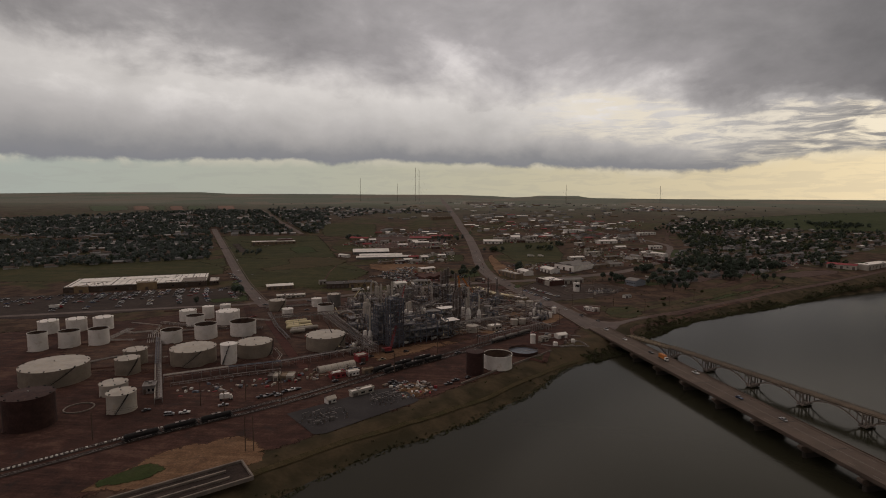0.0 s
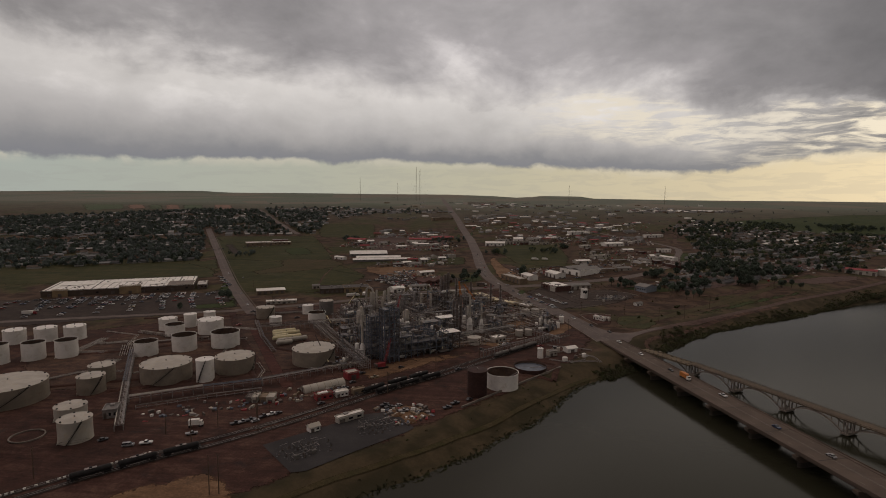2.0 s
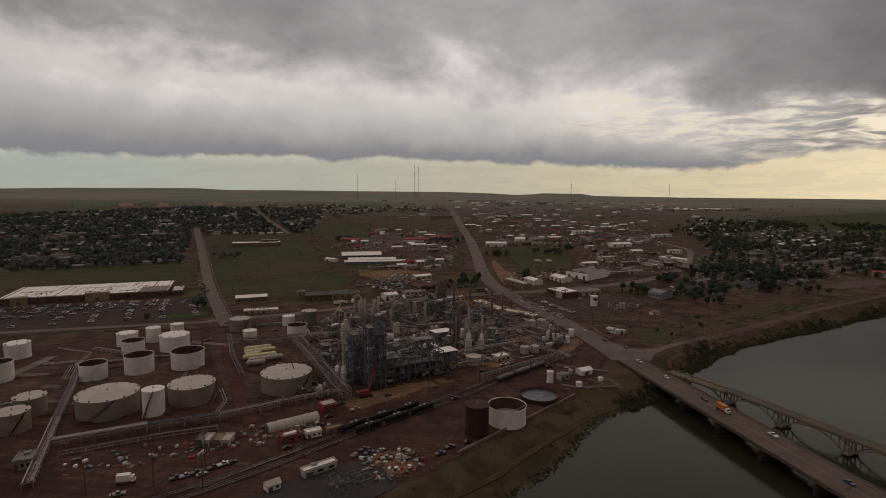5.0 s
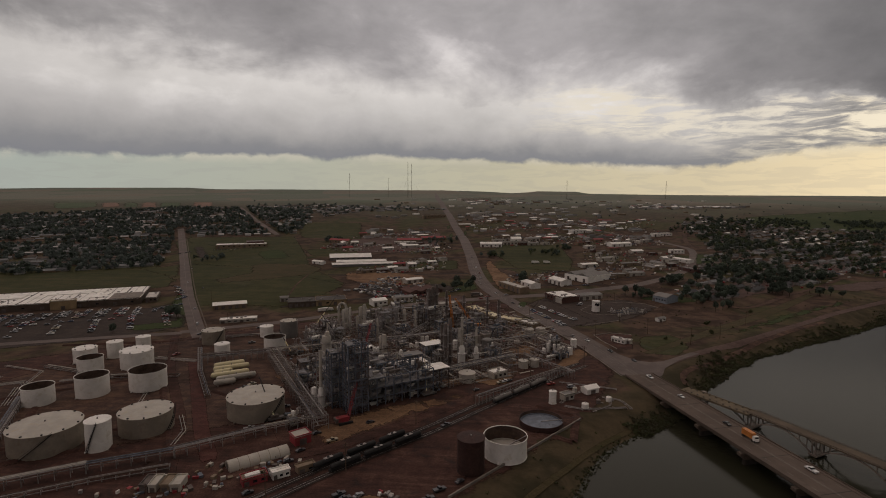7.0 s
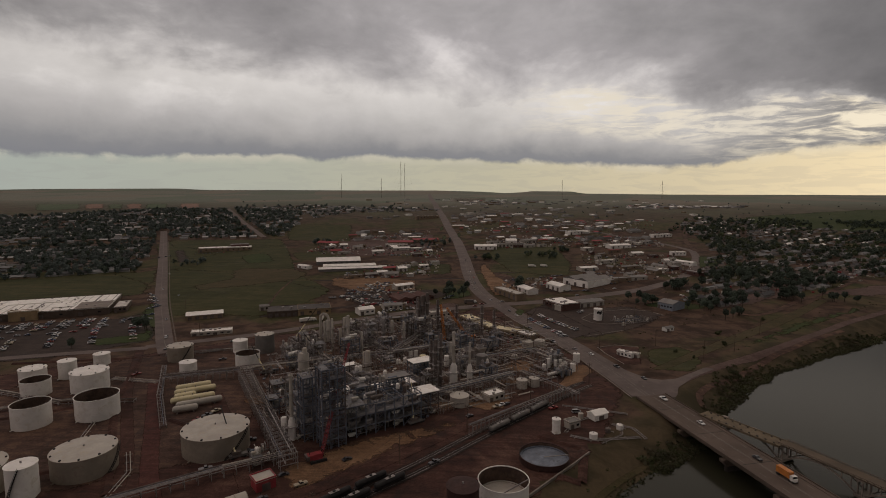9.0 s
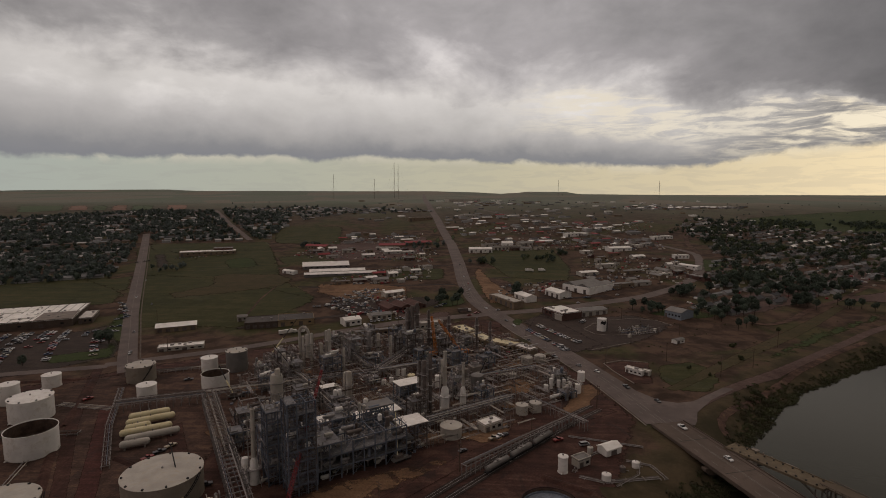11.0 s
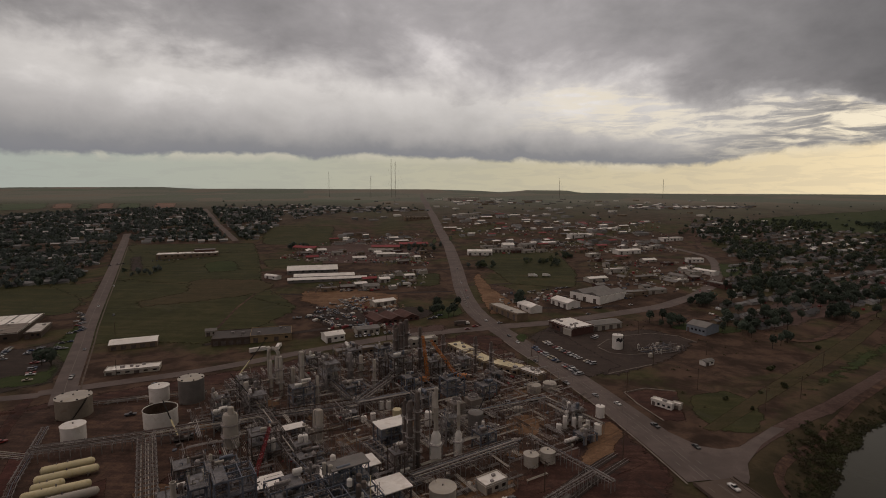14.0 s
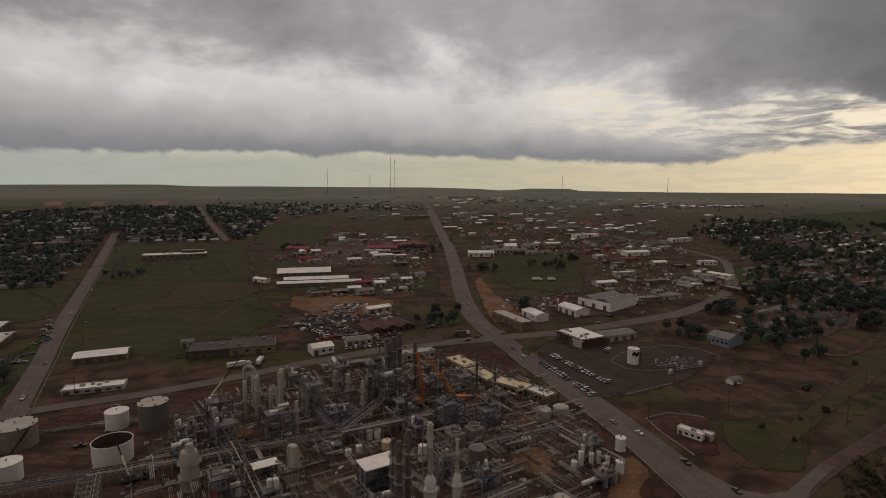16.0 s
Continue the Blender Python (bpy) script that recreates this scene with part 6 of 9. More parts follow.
def yard_clutter():
    rng = random.Random(17)
    mb = MB()
    spots = [([(-150, 520), (-90, 415), (-40, 442), (62, 528), (36, 640), (-60, 665), (-150, 590)], 420), ([(-64, 332), (-42, 344), (-26, 330), (-44, 309)], 90), ([(-180, 300), (-120, 330), (-80, 360), (-90, 375), (-190, 315)], 110),
             ([(-160, 752), (-124, 715), (-64, 722), (-70, 800), (-128, 832)], 160), ([(-190, 840), (-60, 870), (-60, 990), (-160, 930)], 150), ([(-290, 1030), (-60, 1000), (-60, 1110), (-300, 1100)], 220), ([(30, 790), (110, 830), (100, 870), (20, 850)], 70),
             ([(130, 860), (290, 880), (320, 1040), (170, 1080)], 240), ([(20, 1100), (330, 1140), (350, 1270), (10, 1250)], 330), ([(-20, 1290), (370, 1300), (420, 1500), (-40, 1480)], 320), ([(-280, 1180), (-100, 1190), (-110, 1330)], 120), ([(210, 770), (290, 880), (400, 1080), (560, 930), (352, 785)], 260)]
    for poly, n in spots:
        xs, ys = [p[0] for p in poly], [p[1] for p in poly]
        k = 0
        while k < n:
            x, y = rng.uniform(min(xs), max(xs)), rng.uniform(min(ys), max(ys))
            if not inside(x, y, poly):
                continue
            k += 1
            big = 1.0 if y < 700 else 1.5
            mb.box(x, y, h(x, y) - 0.2, rng.uniform(0.7, 3.4) * big, rng.uniform(0.6, 1.8) * big, rng.uniform(0.5, 1.7) * big, rng.uniform(0, 3.14), rng.choice((0, 0, 1, 2, 2, 3, 4, 5, 6)))
    solo("yard_clutter", mb, [M_CREAM, M_WHITE, M_DKSTEEL, M_REDPAINT, M_TANPANEL, M_STEEL, M_BLUSTEEL], "scattered crates, pallets and small machines on bare dirt", "clutter", "stuff")


yard_clutter()


# ---- buildings of the town ----
def building(a, b, depth, hgt, wall_m, roof_m, label, style="flat", rise=2.0, doors=1, windows=3, units=2, category="building", seed=0):
    """A building whose front runs from a to b; its depth lies to the left of that line."""
    (ax, ay), (bx, by) = a, b
    L = math.hypot(bx - ax, by - ay)
    rz = math.atan2(by - ay, bx - ax)
    cx, cy = (ax + bx) / 2 - math.sin(rz) * depth / 2, (ay + by) / 2 + math.cos(rz) * depth / 2
    zs = [h(ax, ay), h(bx, by), h(cx, cy)]
    rng = random.Random(int(abs(ax * 13 + by * 7)) + seed)
    bd = thing(category.replace(" ", "_"), cx, cy, min(zs), label, category, rz)
    up = max(zs) - min(zs)
    w = MB()
    w.box(0, 0, -0.5, L, depth, hgt + up + 0.5)
    top = hgt + up
    if style == "gable":
        for s in (-1, 1):
            tri = [(s * L / 2, -depth / 2, top), (s * L / 2, depth / 2, top), (s * L / 2, 0, top + rise)]
            w.face(tri if s > 0 else tri[::-1])
    part("wall", w, wall_m, bd)
    if style == "gable":
        r = MB()
        r.gable(0, 0, top + 0.05, L, depth, rise)
        roof_ob = part("roof", r, roof_m, bd)
    elif style == "cross":
        n = max(2, round(L / 16))
        for i in range(n):
            r = MB()
            x = -L / 2 + L * (i + 0.5) / n
            r.gable(x, 0, top + 0.05, depth, L / n - 0.6, rise, math.pi / 2, over=0.25)
            for s in (-1, 1):
                tri = [(x - L / n / 2, s * depth / 2, top), (x + L / n / 2, s * depth / 2, top), (x, s * depth / 2, top + rise - 0.2)]
                r.face(tri if s < 0 else tri[::-1])
            roof_ob = part("roof", r, roof_m, bd)
    else:
        r = MB()
        r.box(0, 0, top, L + 0.5, depth + 0.5, 0.3, bottom=True)
        roof_ob = part("roof", r, roof_m, bd)
        pp = MB()
        for sx, sy, lx, ly in ((0, -1, L + 0.5, 0.3), (0, 1, L + 0.5, 0.3), (-1, 0, 0.3, depth - 0.1), (1, 0, 0.3, depth - 0.1)):
            pp.box(sx * (L / 2 + 0.1), sy * (depth / 2 + 0.1), top + 0.3, lx, ly, 0.5)
        part("parapet", pp, wall_m, bd)
        for _ in range(units):
            u = MB()
            s = rng.uniform(1.2, 2.6)
            u.box(rng.uniform(-0.42, 0.42) * L, rng.uniform(-0.35, 0.35) * depth, top + 0.303, s, s * 0.8, rng.uniform(0.8, 1.4))
            part("roof_unit", u, M_STEEL, roof_ob)
    k = doors + windows
    for i in range(k):
        x = -L / 2 + L * (i + 0.5) / k
        o = MB()
        if i % max(1, k // max(1, doors)) == 0 and doors:
            hh = min(hgt * 0.7, 3.6)
            o.box(x, -depth / 2 - 0.03, 0.05, min(3.5, L / k * 0.6), 0.14, hh + up)
            part("door", o, M_DKSTEEL, bd)
        else:
            o.box(x, -depth / 2 - 0.02, hgt * 0.35 + up, min(2.5, L / k * 0.5), 0.1, min(1.6, hgt * 0.35))
            part("window", o, M_GLASS, bd)
    return bd


store = building((-511, 600), (-368.5, 670.4), 74, 6.6, M_BROWNWALL, M_ROOFWHITE, "huge flat-roofed store with a seamed white roof and brown front", doors=4, windows=6, units=34, category="store")
store_roof = [o for o in store.children if o.name.startswith("roof")][0]
top = max(v.co.z for v in store_roof.data.vertices)
for i in range(21):
    seam = MB()
    seam.box(-76 + i * 7.6, 0, top + 0.004, 0.9 if i % 3 else 1.8, 72, 0.06)
    part("roof_seam", seam, M_SEAM if i % 2 else M_ROOFGREY, store_roof, "grey roofing seam")
for x, y, lx, ly, zz in [(-52, 10, 34, 26, 0.9), (8, 18, 46, 20, 0.7), (38, -12, 18, 22, 0.8)]:
    deck = MB()
    deck.box(x, y, top + 0.07, lx, ly, zz)
    part("raised_roof", deck, M_ROOFWHITE, store_roof, "raised section of white roof")
deck = MB()
deck.box(64, -19, top + 0.07, 29, 34, 0.25)
part("grey_roof", deck, M_CONCRETE, store_roof, "grey gravelled corner of the roof")
building((-438.7, 631.8), (-418.7, 641.7), 6, 9, M_BAND, M_ROOFWHITE, "yellowish tan entrance block on the front of the store", doors=1, windows=0, units=0, category="store entrance")
building((-499, 602.5), (-486, 609), 5, 7.6, M_BAND, M_ROOFWHITE, "small tan entrance at the end of the store", doors=1, windows=0, units=0, category="store entrance")
building((-366, 674), (-356, 679), 34, 4.5, M_BROWNWALL, M_SEAM, "low grey-roofed garden wing beside the store", doors=1, windows=2, units=1, category="store wing")
building((-470.8, 1025.6), (-394, 1061.6), 26, 5, M_TANPANEL, M_ROOFWHITE, "long low school with a pale flat roof", doors=2, windows=8, units=6, category="school")
building((-432, 1062), (-405, 1075), 22, 7, M_BRICK, M_ROOFGREY, "taller brick hall of the school", doors=1, windows=3, units=2, category="school hall")
building((-277, 650), (-248, 665), 17, 4.6, M_TANPANEL, M_ROOFWHITE, "white-roofed metal shed at the edge of the field", "gable", 1.6, 3, 2)
building((-243, 598), (-213, 610.5), 10, 2.7, M_CREAM, M_ROOFWHITE, "long narrow white-roofed canopy beside the street", doors=2, windows=4, units=4)
building((-205, 667), (-178, 676.7), 26, 4.6, M_BROWNWALL, M_DARKROOF, "dark-roofed half of a long low building", doors=3, windows=2, units=3)
building((-177.9, 676.7), (-148, 687.5), 26, 4.6, M_BAND, M_DARKROOF, "long low building with a dark roof and yellow front", doors=2, windows=2, units=3)
building((-222, 690), (-214, 694), 7, 4.5, M_CREAM, M_ROOFGREY, "small cabin beside the field", "gable", 1.4, 1, 1)
building((-117, 680), (-104, 689), 13, 5.5, M_WHITE, M_ROOFWHITE, "white gabled metal building beside parked cars", "gable", 1.8, 1, 2)
building((-97, 701), (-79, 709.5), 12, 4.5, M_CREAM, M_ROOFGREY, "low workshop behind a white fence", "gable", 1.2, 2, 2)
building((-85, 726), (-50, 750), 26, 3.6, M_BRICK, M_BRICK, "low dark red brick building with a maroon roof", "cross", 2.6, doors=2, windows=6, units=0)
building((-93, 745), (-87, 749), 20, 3.2, M_BRICK, M_BRICK, "low brick wing with a maroon roof", "gable", 2.0, doors=1, windows=2, units=0)
building((-98, 788), (-79, 803.5), 11, 4.5, M_CREAM, M_ROOFWHITE, "white-roofed shed among parked trucks", "gable", 1.5, 2, 1)
building((16, 790), (40, 748), 12, 5, M_TANPANEL, M_CREAM, "long tan workshop with a pale roof", doors=5, windows=0, units=1)
building((44, 799), (55, 775), 13, 5, M_WHITE, M_ROOFWHITE, "white gabled warehouse beside the highway", "gable", 2.2, 1, 1)
building((80, 815), (93, 792), 16, 5.5, M_WHITE, M_ROOFWHITE, "white round-shouldered warehouse on brown dirt", "gable", 2.4, 2, 1)
building((104, 841), (129, 812), 46, 7, M_ROOFWHITE, M_ROOFGREY, "big pale warehouse with three gabled bays", "cross", 3.2, 3, 0)
building((67, 736), (82, 709), 24, 5.5, M_BRICK, M_ROOFWHITE, "flat white-roofed dealership with a dark brown front", doors=2, windows=4, units=7)
building((82, 709), (102, 725), 9, 4.8, M_CREAM, M_ROOFWHITE, "low pale wing of the dealership", doors=1, windows=4, units=2)
building((102, 723), (131, 737), 15, 4.8, M_CREAM, M_ROOFGREY, "grey-roofed workshop beside the dealership", "gable", 1.6, 3, 1)
HOUSE_BLUE = material("pale_blue_siding", (0.20, 0.225, 0.26), 0.75, 0, 0.4, 0.12, 3.0)
building((184, 731), (194, 717), 20, 6.5, HOUSE_BLUE, M_ROOFGREY, "pale blue two-storey house with a grey roof", "gable", 2.6, 1, 4, category="house")
building((164, 645.5), (172, 650), 5, 3.2, M_WHITE, M_ROOFGREY, "small white cabin on bare dirt", "gable", 1.0, 1, 1, category="cabin")
building((103.5, 575), (112, 566.5), 4, 3.2, M_WHITE, M_ROOFWHITE, "white site trailer on bare dirt", doors=1, windows=3, units=1, category="trailer")
building((113.5, 570), (117, 567), 3.4, 3.0, M_CREAM, M_ROOFWHITE, "small pale shed beside a trailer", doors=1, windows=0, units=0, category="shed")
building((-240, 935), (-179, 955), 26, 4, M_ROOFGREY, M_ROOFWHITE, "long open-sided shed with a white roof", "gable", 4.5, doors=0, windows=8, units=2)
building((-221, 905), (-150, 926), 13, 3.0, M_ROOFGREY, M_ROOFWHITE, "long low shed with a white roof", "gable", 2.5, doors=0, windows=8, units=0)
building((-222, 886), (-132, 914), 9, 2.6, M_ROOFGREY, M_ROOFWHITE, "row of narrow white-roofed stalls", "gable", 2.0, doors=0, windows=8, units=0)
building((-262, 915), (-243, 905), 8, 4, M_WHITE, M_ROOFWHITE, "small white shed beside long sheds", "gable", 1.2, 1, 1)
RED = material("red_roofing", (0.24, 0.045, 0.05), 0.75, 0, 0.2, 0.2, 1.5)
building((-168, 1128), (-122, 1134), 20, 5, M_TANPANEL, RED, "long building with a red roof", "gable", 2.5, 2, 5)
building((-125, 1156), (-78, 1171), 18, 5, M_TANPANEL, RED, "long building with a red roof", "gable", 2.5, 2, 5)
building((-297, 1119), (-256, 1106), 16, 5, M_TANPANEL, RED, "long building with a red roof", "gable", 2.5, 2, 5)
building((-170, 1110), (-130, 1112), 10, 4, M_CREAM, M_ROOFWHITE, "white strip building in front of red roofs", doors=1, windows=4, units=2)
building((49, 1158), (68, 1160), 18, 6, M_WHITE, M_ROOFWHITE, "white arched hangar among workshops", "gable", 3.0, 1, 0)
building((80, 1168), (105, 1176), 16, 5, M_CREAM, M_ROOFGREY, "grey-roofed warehouse among workshops", "gable", 2.0, 2, 1)
building((-9, 1089), (29, 1092), 18, 6, M_WHITE, M_ROOFWHITE, "white building beside the highway", "gable", 2.2, 2, 3)
building((26, 1115), (79, 1134), 10, 5, M_CREAM, M_ROOFGREY, "long grey-roofed row of storage units", doors=6, windows=2, units=0)
building((342, 1246), (384, 1265), 12, 5, M_WHITE, M_ROOFWHITE, "long white-roofed building among yards", doors=2, windows=4, units=2)
building((309, 1049), (332, 1051), 10, 5, M_WHITE, M_ROOFWHITE, "white box building on dirt", doors=1, windows=3, units=1)
building((290, 984), (306, 958), 10, 4, M_WHITE, M_ROOFWHITE, "long white shed on dirt", "gable", 1.2, 1, 2)
building((183, 1275), (230, 1302), 14, 5, M_WHITE, M_ROOFWHITE, "long white-roofed building among yards", doors=2, windows=4, units=2)
building((226, 1107), (265, 1123), 16, 5.5, M_WHITE, M_ROOFWHITE, "white-roofed warehouse among yards", "gable", 1.8, 2, 2)
building((-159, 1491), (-105, 1522), 12, 6, M_TANPANEL, M_ROOFWHITE, "long white-roofed school far off", doors=1, windows=6, units=2)
building((-92, 2108), (18, 2167), 40, 9, M_CREAM, M_ROOFWHITE, "large pale industrial hall far off", doors=2, windows=4, units=4)
building((-27, 1546), (13, 1583), 24, 7, M_CREAM, M_ROOFGREY, "grey-roofed hall far off", doors=2, windows=4, units=4)
building((265, 1362), (296, 1378), 14, 5, M_WHITE, M_ROOFWHITE, "white-roofed shop far off", doors=1, windows=3, units=1)
building((530, 885), (560, 862), 14, 6, M_CREAM, RED, "red-roofed building above the river", "gable", 2.0, 2, 3)
building((575, 860), (640, 905), 18, 6, M_CREAM, M_ROOFWHITE, "long white-roofed building above the river", doors=2, windows=5, units=3)

# site buildings inside the refinery
building((6, 476), (15, 483), 7, 4.0, M_CREAM, M_ROOFWHITE, "small pale control building beside the haul road", doors=1, windows=2, units=2)
building((-90, 376), (-84, 381.5), 7, 4.5, M_REDPAINT, M_CREAM, "red site shed with a pale roof", doors=1, windows=0, units=0, category="shed")
for a, b, m in [((-139, 333), (-136, 333.5), M_DKSTEEL), ((-135.5, 333.3), (-132.5, 333.8), M_CREAM), ((-131, 334), (-127.5, 334.5), M_TANPANEL), ((-127, 334.3), (-123, 335), M_CREAM)]:
    building(a, b, 8, 2.8, m, m, "shipping container on the red dirt", doors=1, windows=0, units=0, category="container")
building((-77.5, 311), (-66.5, 321.5), 3.6, 3, M_CREAM, M_ROOFWHITE, "long white substation building", doors=1, windows=2, units=1)
building((-88.5, 299), (-84.6, 303), 4.2, 3.0, M_WHITE, M_CREAM, "small pale substation hut", "gable", 1.2, 1, 1)
building((-99, 340), (-91, 346), 5, 3, M_REDPAINT, M_TANPANEL, "low red site office on dirt", doors=1, windows=2, units=0, category="site office")
building((-89, 346.5), (-83, 351), 4, 2.8, M_WHITE, M_ROOFWHITE, "white site trailer on dirt", doors=1, windows=2, units=0, category="trailer")
building((-80, 352), (-74, 357), 3.5, 2.6, M_TANPANEL, M_TANPANEL, "tan site trailer on dirt", doors=1, windows=1, units=0, category="trailer")
building((-204, 303), (-198, 306), 9, 4.5, M_STEEL, M_ROOFGREY, "grey pump house beside the pipe way", doors=1, windows=2, units=1)
building((62, 455), (70, 460), 6, 3.5, M_WHITE, M_ROOFWHITE, "white gabled hut in the pipe yard", "gable", 1.3, 1, 0, category="hut")
building((47, 444), (53, 448), 4.5, 3.5, M_CREAM, M_ROOFGREY, "small pale pump house in the pipe yard", doors=1, windows=1, units=0, category="hut")
for i, (a, b, d) in enumerate([((-20, 672), (-6, 652), 12), ((-5, 651), (8, 630), 10), ((9, 630), (30, 616), 11), ((31, 617), (42, 606), 9)]):
    building(a, b, d, 4.5, M_TANPANEL, M_YELLOW if i < 3 else M_ROOFWHITE, "refinery office with a pale yellow roof beside the highway", doors=1, windows=4, units=4)
building((-52, 672), (-28, 684), 9, 5, M_CREAM, M_CREAM, "long pale refinery workshop", doors=2, windows=4, units=2)
building((-60, 655), (-48, 661), 7, 5, M_CREAM, M_ROOFWHITE, "pale refinery hut beside pipes", doors=1, windows=2, units=1)
building((-100, 648), (-70, 662), 8, 4, M_TANPANEL, M_ROOFGREY, "long low workshop along the refinery fence", doors=3, windows=4, units=2)


SHOPWALL = material("pale_metal_siding", (0.36, 0.34, 0.31), 0.7, 0, 0.3, 0.15, 2.0)


def scatter_sheds():
    """Shops, sheds and yards along the highway, each with its own size and roof."""
    rng = random.Random(21)
    taken = []
    far_shops = []
    zones = [([(-290, 1040), (-130, 1010), (-60, 1000), (-70, 1110), (-300, 1100)], 16), ([(-170, 840), (-60, 880), (-70, 985), (-150, 870)], 12), ([(30, 1100), (330, 1150), (330, 1260), (20, 1250)], 42),
             ([(140, 880), (290, 900), (310, 1040), (180, 1090)], 22), ([(-60, 1280), (330, 1300), (400, 1500), (-80, 1500)], 58), ([(-260, 1180), (-110, 1190), (-110, 1300), (-260, 1300)], 20), ([(-40, 1520), (330, 1540), (330, 1600), (-60, 1640)], 26), ([(-60, 1900), (180, 1940), (200, 2050), (-80, 2060)], 24), ([(420, 1760), (640, 1900), (620, 1960), (400, 1850)], 22), ([(500, 1800), (800, 1850), (820, 1890), (500, 1850)], 34), ([(150, 840), (240, 870), (230, 900), (150, 880)], 4)]
    for poly, n in zones:
        xs, ys = [p[0] for p in poly], [p[1] for p in poly]
        made = tries = 0
        while made < n and tries < 600:
            tries += 1
            x, y = rng.uniform(min(xs), max(xs)), rng.uniform(min(ys), max(ys))
            if not inside(x, y, poly) or any(math.hypot(x - a, y - b) < (17 if y < 1270 else 14) for a, b in taken):
                continue
            taken.append((x, y))
            made += 1
            L, dp = rng.uniform(7, 20) * (1.5 if rng.random() < 0.3 else 1), rng.uniform(6, 13)
            rz = radians(rng.choice((22, 25, -65, 24)))
            if y > 1180:
                far_shops.append((x, y, rz, L, dp, rng.uniform(2.8, 5.0), rng.choice((0, 0, 1, 2)), rng.choice((6, 6, 6, 5, 5, 4, 3, 6, 5, 7))))
                continue
            p = (x - math.cos(rz) * L / 2, y - math.sin(rz) * L / 2)
            q = (x + math.cos(rz) * L / 2, y + math.sin(rz) * L / 2)
            wm, rm, lb = rng.choice([(SHOPWALL, M_ROOFWHITE, "white-roofed metal shop"), (M_CREAM, M_ROOFGREY, "grey-roofed workshop"), (M_TANPANEL, M_ROOFGREY, "tan workshop with a grey roof"), (M_CREAM, M_ROOFWHITE, "pale shop with a white roof"), (M_BRICK, M_ROOFGREY, "brick shop with a grey roof"), (M_TANPANEL, RED, "tan shop with a red roof")])
            if rm is RED and rng.random() < 0.7:
                rm, lb = M_ROOFGREY, "tan workshop with a grey roof"
            building(p, q, dp, rng.uniform(2.8, 4.6), wm, rm, lb + " along the highway", rng.choice(("gable", "flat")), rng.uniform(1.2, 2.2), 1, 1, 1, "shop")
    return far_shops


FAR_SHOPS = scatter_sheds()


# ---- houses ----
def house_kind(L, dp, hgt, rise, wall_m, roof_m, label, wing):
    hs = thing("house", 0, 0, -500, label, "house", group="houses of the town")
    w = MB()
    w.box(0, 0, -0.8, L, dp, hgt + 0.8)
    for s in (-1, 1):
        tri = [(s * L / 2, -dp / 2, hgt), (s * L / 2, dp / 2, hgt), (s * L / 2, 0, hgt + rise)]
        w.face(tri if s > 0 else tri[::-1])
    part("wall", w, wall_m, hs)
    r = MB()
    r.gable(0, 0, hgt + 0.05, L, dp, rise, over=0.5)
    roof_ob = part("roof", r, roof_m, hs)
    if wing:
        g = MB()
        g.box(L / 2 + 2.6, -1, -0.8, 5.2, dp * 0.7, hgt * 0.8 + 0.8)
        part("garage", g, wall_m, hs)
        gr = MB()
        gr.gable(L / 2 + 2.6, -1, hgt * 0.8 + 0.05, 5.2, dp * 0.7, rise * 0.6, over=0.3)
        part("garage_roof", gr, roof_m, hs)
    else:
        c = MB()
        c.box(L * 0.2, dp * 0.12, hgt + rise * 0.5, 0.8, 0.8, rise * 0.8)
        part("chimney", c, M_BRICK, roof_ob)
    return hs


ROOF_BROWN = material("brown_shingles", (0.10, 0.078, 0.066), 0.9, 0, 0.5, 0.2, 3.0)
ROOF_DARK = material("dark_grey_shingles", (0.065, 0.065, 0.068), 0.9, 0, 0.5, 0.2, 3.0)
ROOF_PALE = material("pale_grey_shingles", (0.18, 0.18, 0.18), 0.9, 0, 0.5, 0.15, 3.0)
SIDING = material("weathered_white_siding", (0.37, 0.355, 0.34), 0.75, 0, 0.4, 0.12, 3.0)
SIDING_GREY = material("grey_siding", (0.22, 0.21, 0.195), 0.75, 0, 0.4, 0.12, 3.0)
HOUSES = [house_kind(13, 8.5, 2.8, 2.0, SIDING, ROOF_BROWN, "white house with a brown shingle roof among trees", True),
          house_kind(12, 8, 2.8, 2.2, SIDING_GREY, ROOF_DARK, "cream house with a dark grey roof among trees", False),
          house_kind(15, 9, 2.9, 2.0, M_TANPANEL, ROOF_PALE, "tan house with a pale grey roof among trees", True),
          house_kind(11, 8, 3.0, 2.2, SIDING, ROOF_DARK, "small white house with a dark roof among trees", False),
          house_kind(16, 5, 3.0, 0.7, SIDING, ROOF_PALE, "long white mobile home among trees", False),
          house_kind(13, 9, 2.8, 2.0, SIDING, ROOF_PALE, "white house with a pale roof among trees", True)]

LEFT_TOWN = [(-630, 1188), (-565, 1176), (-495, 1192), (-405, 1232), (-430, 1400), (-500, 1640), (-720, 1734), (-963, 1690), (-1180, 1515), (-1420, 1420), (-1350, 1240), (-1050, 1110), (-915, 1085), (-800, 1088), (-728, 1140)]
NEAR_TOWN = [(-474, 872), (-527, 838), (-605, 806), (-745, 752), (-900, 740), (-1200, 900), (-1120, 1050), (-915, 1040), (-800, 1038), (-730, 1090), (-640, 1140), (-606, 1118)]
FAR_TOWN = [(-420, 1500), (-330, 1640), (-150, 1680), (-110, 1740), (-330, 1800), (-560, 1860), (-760, 1770), (-500, 1660)]
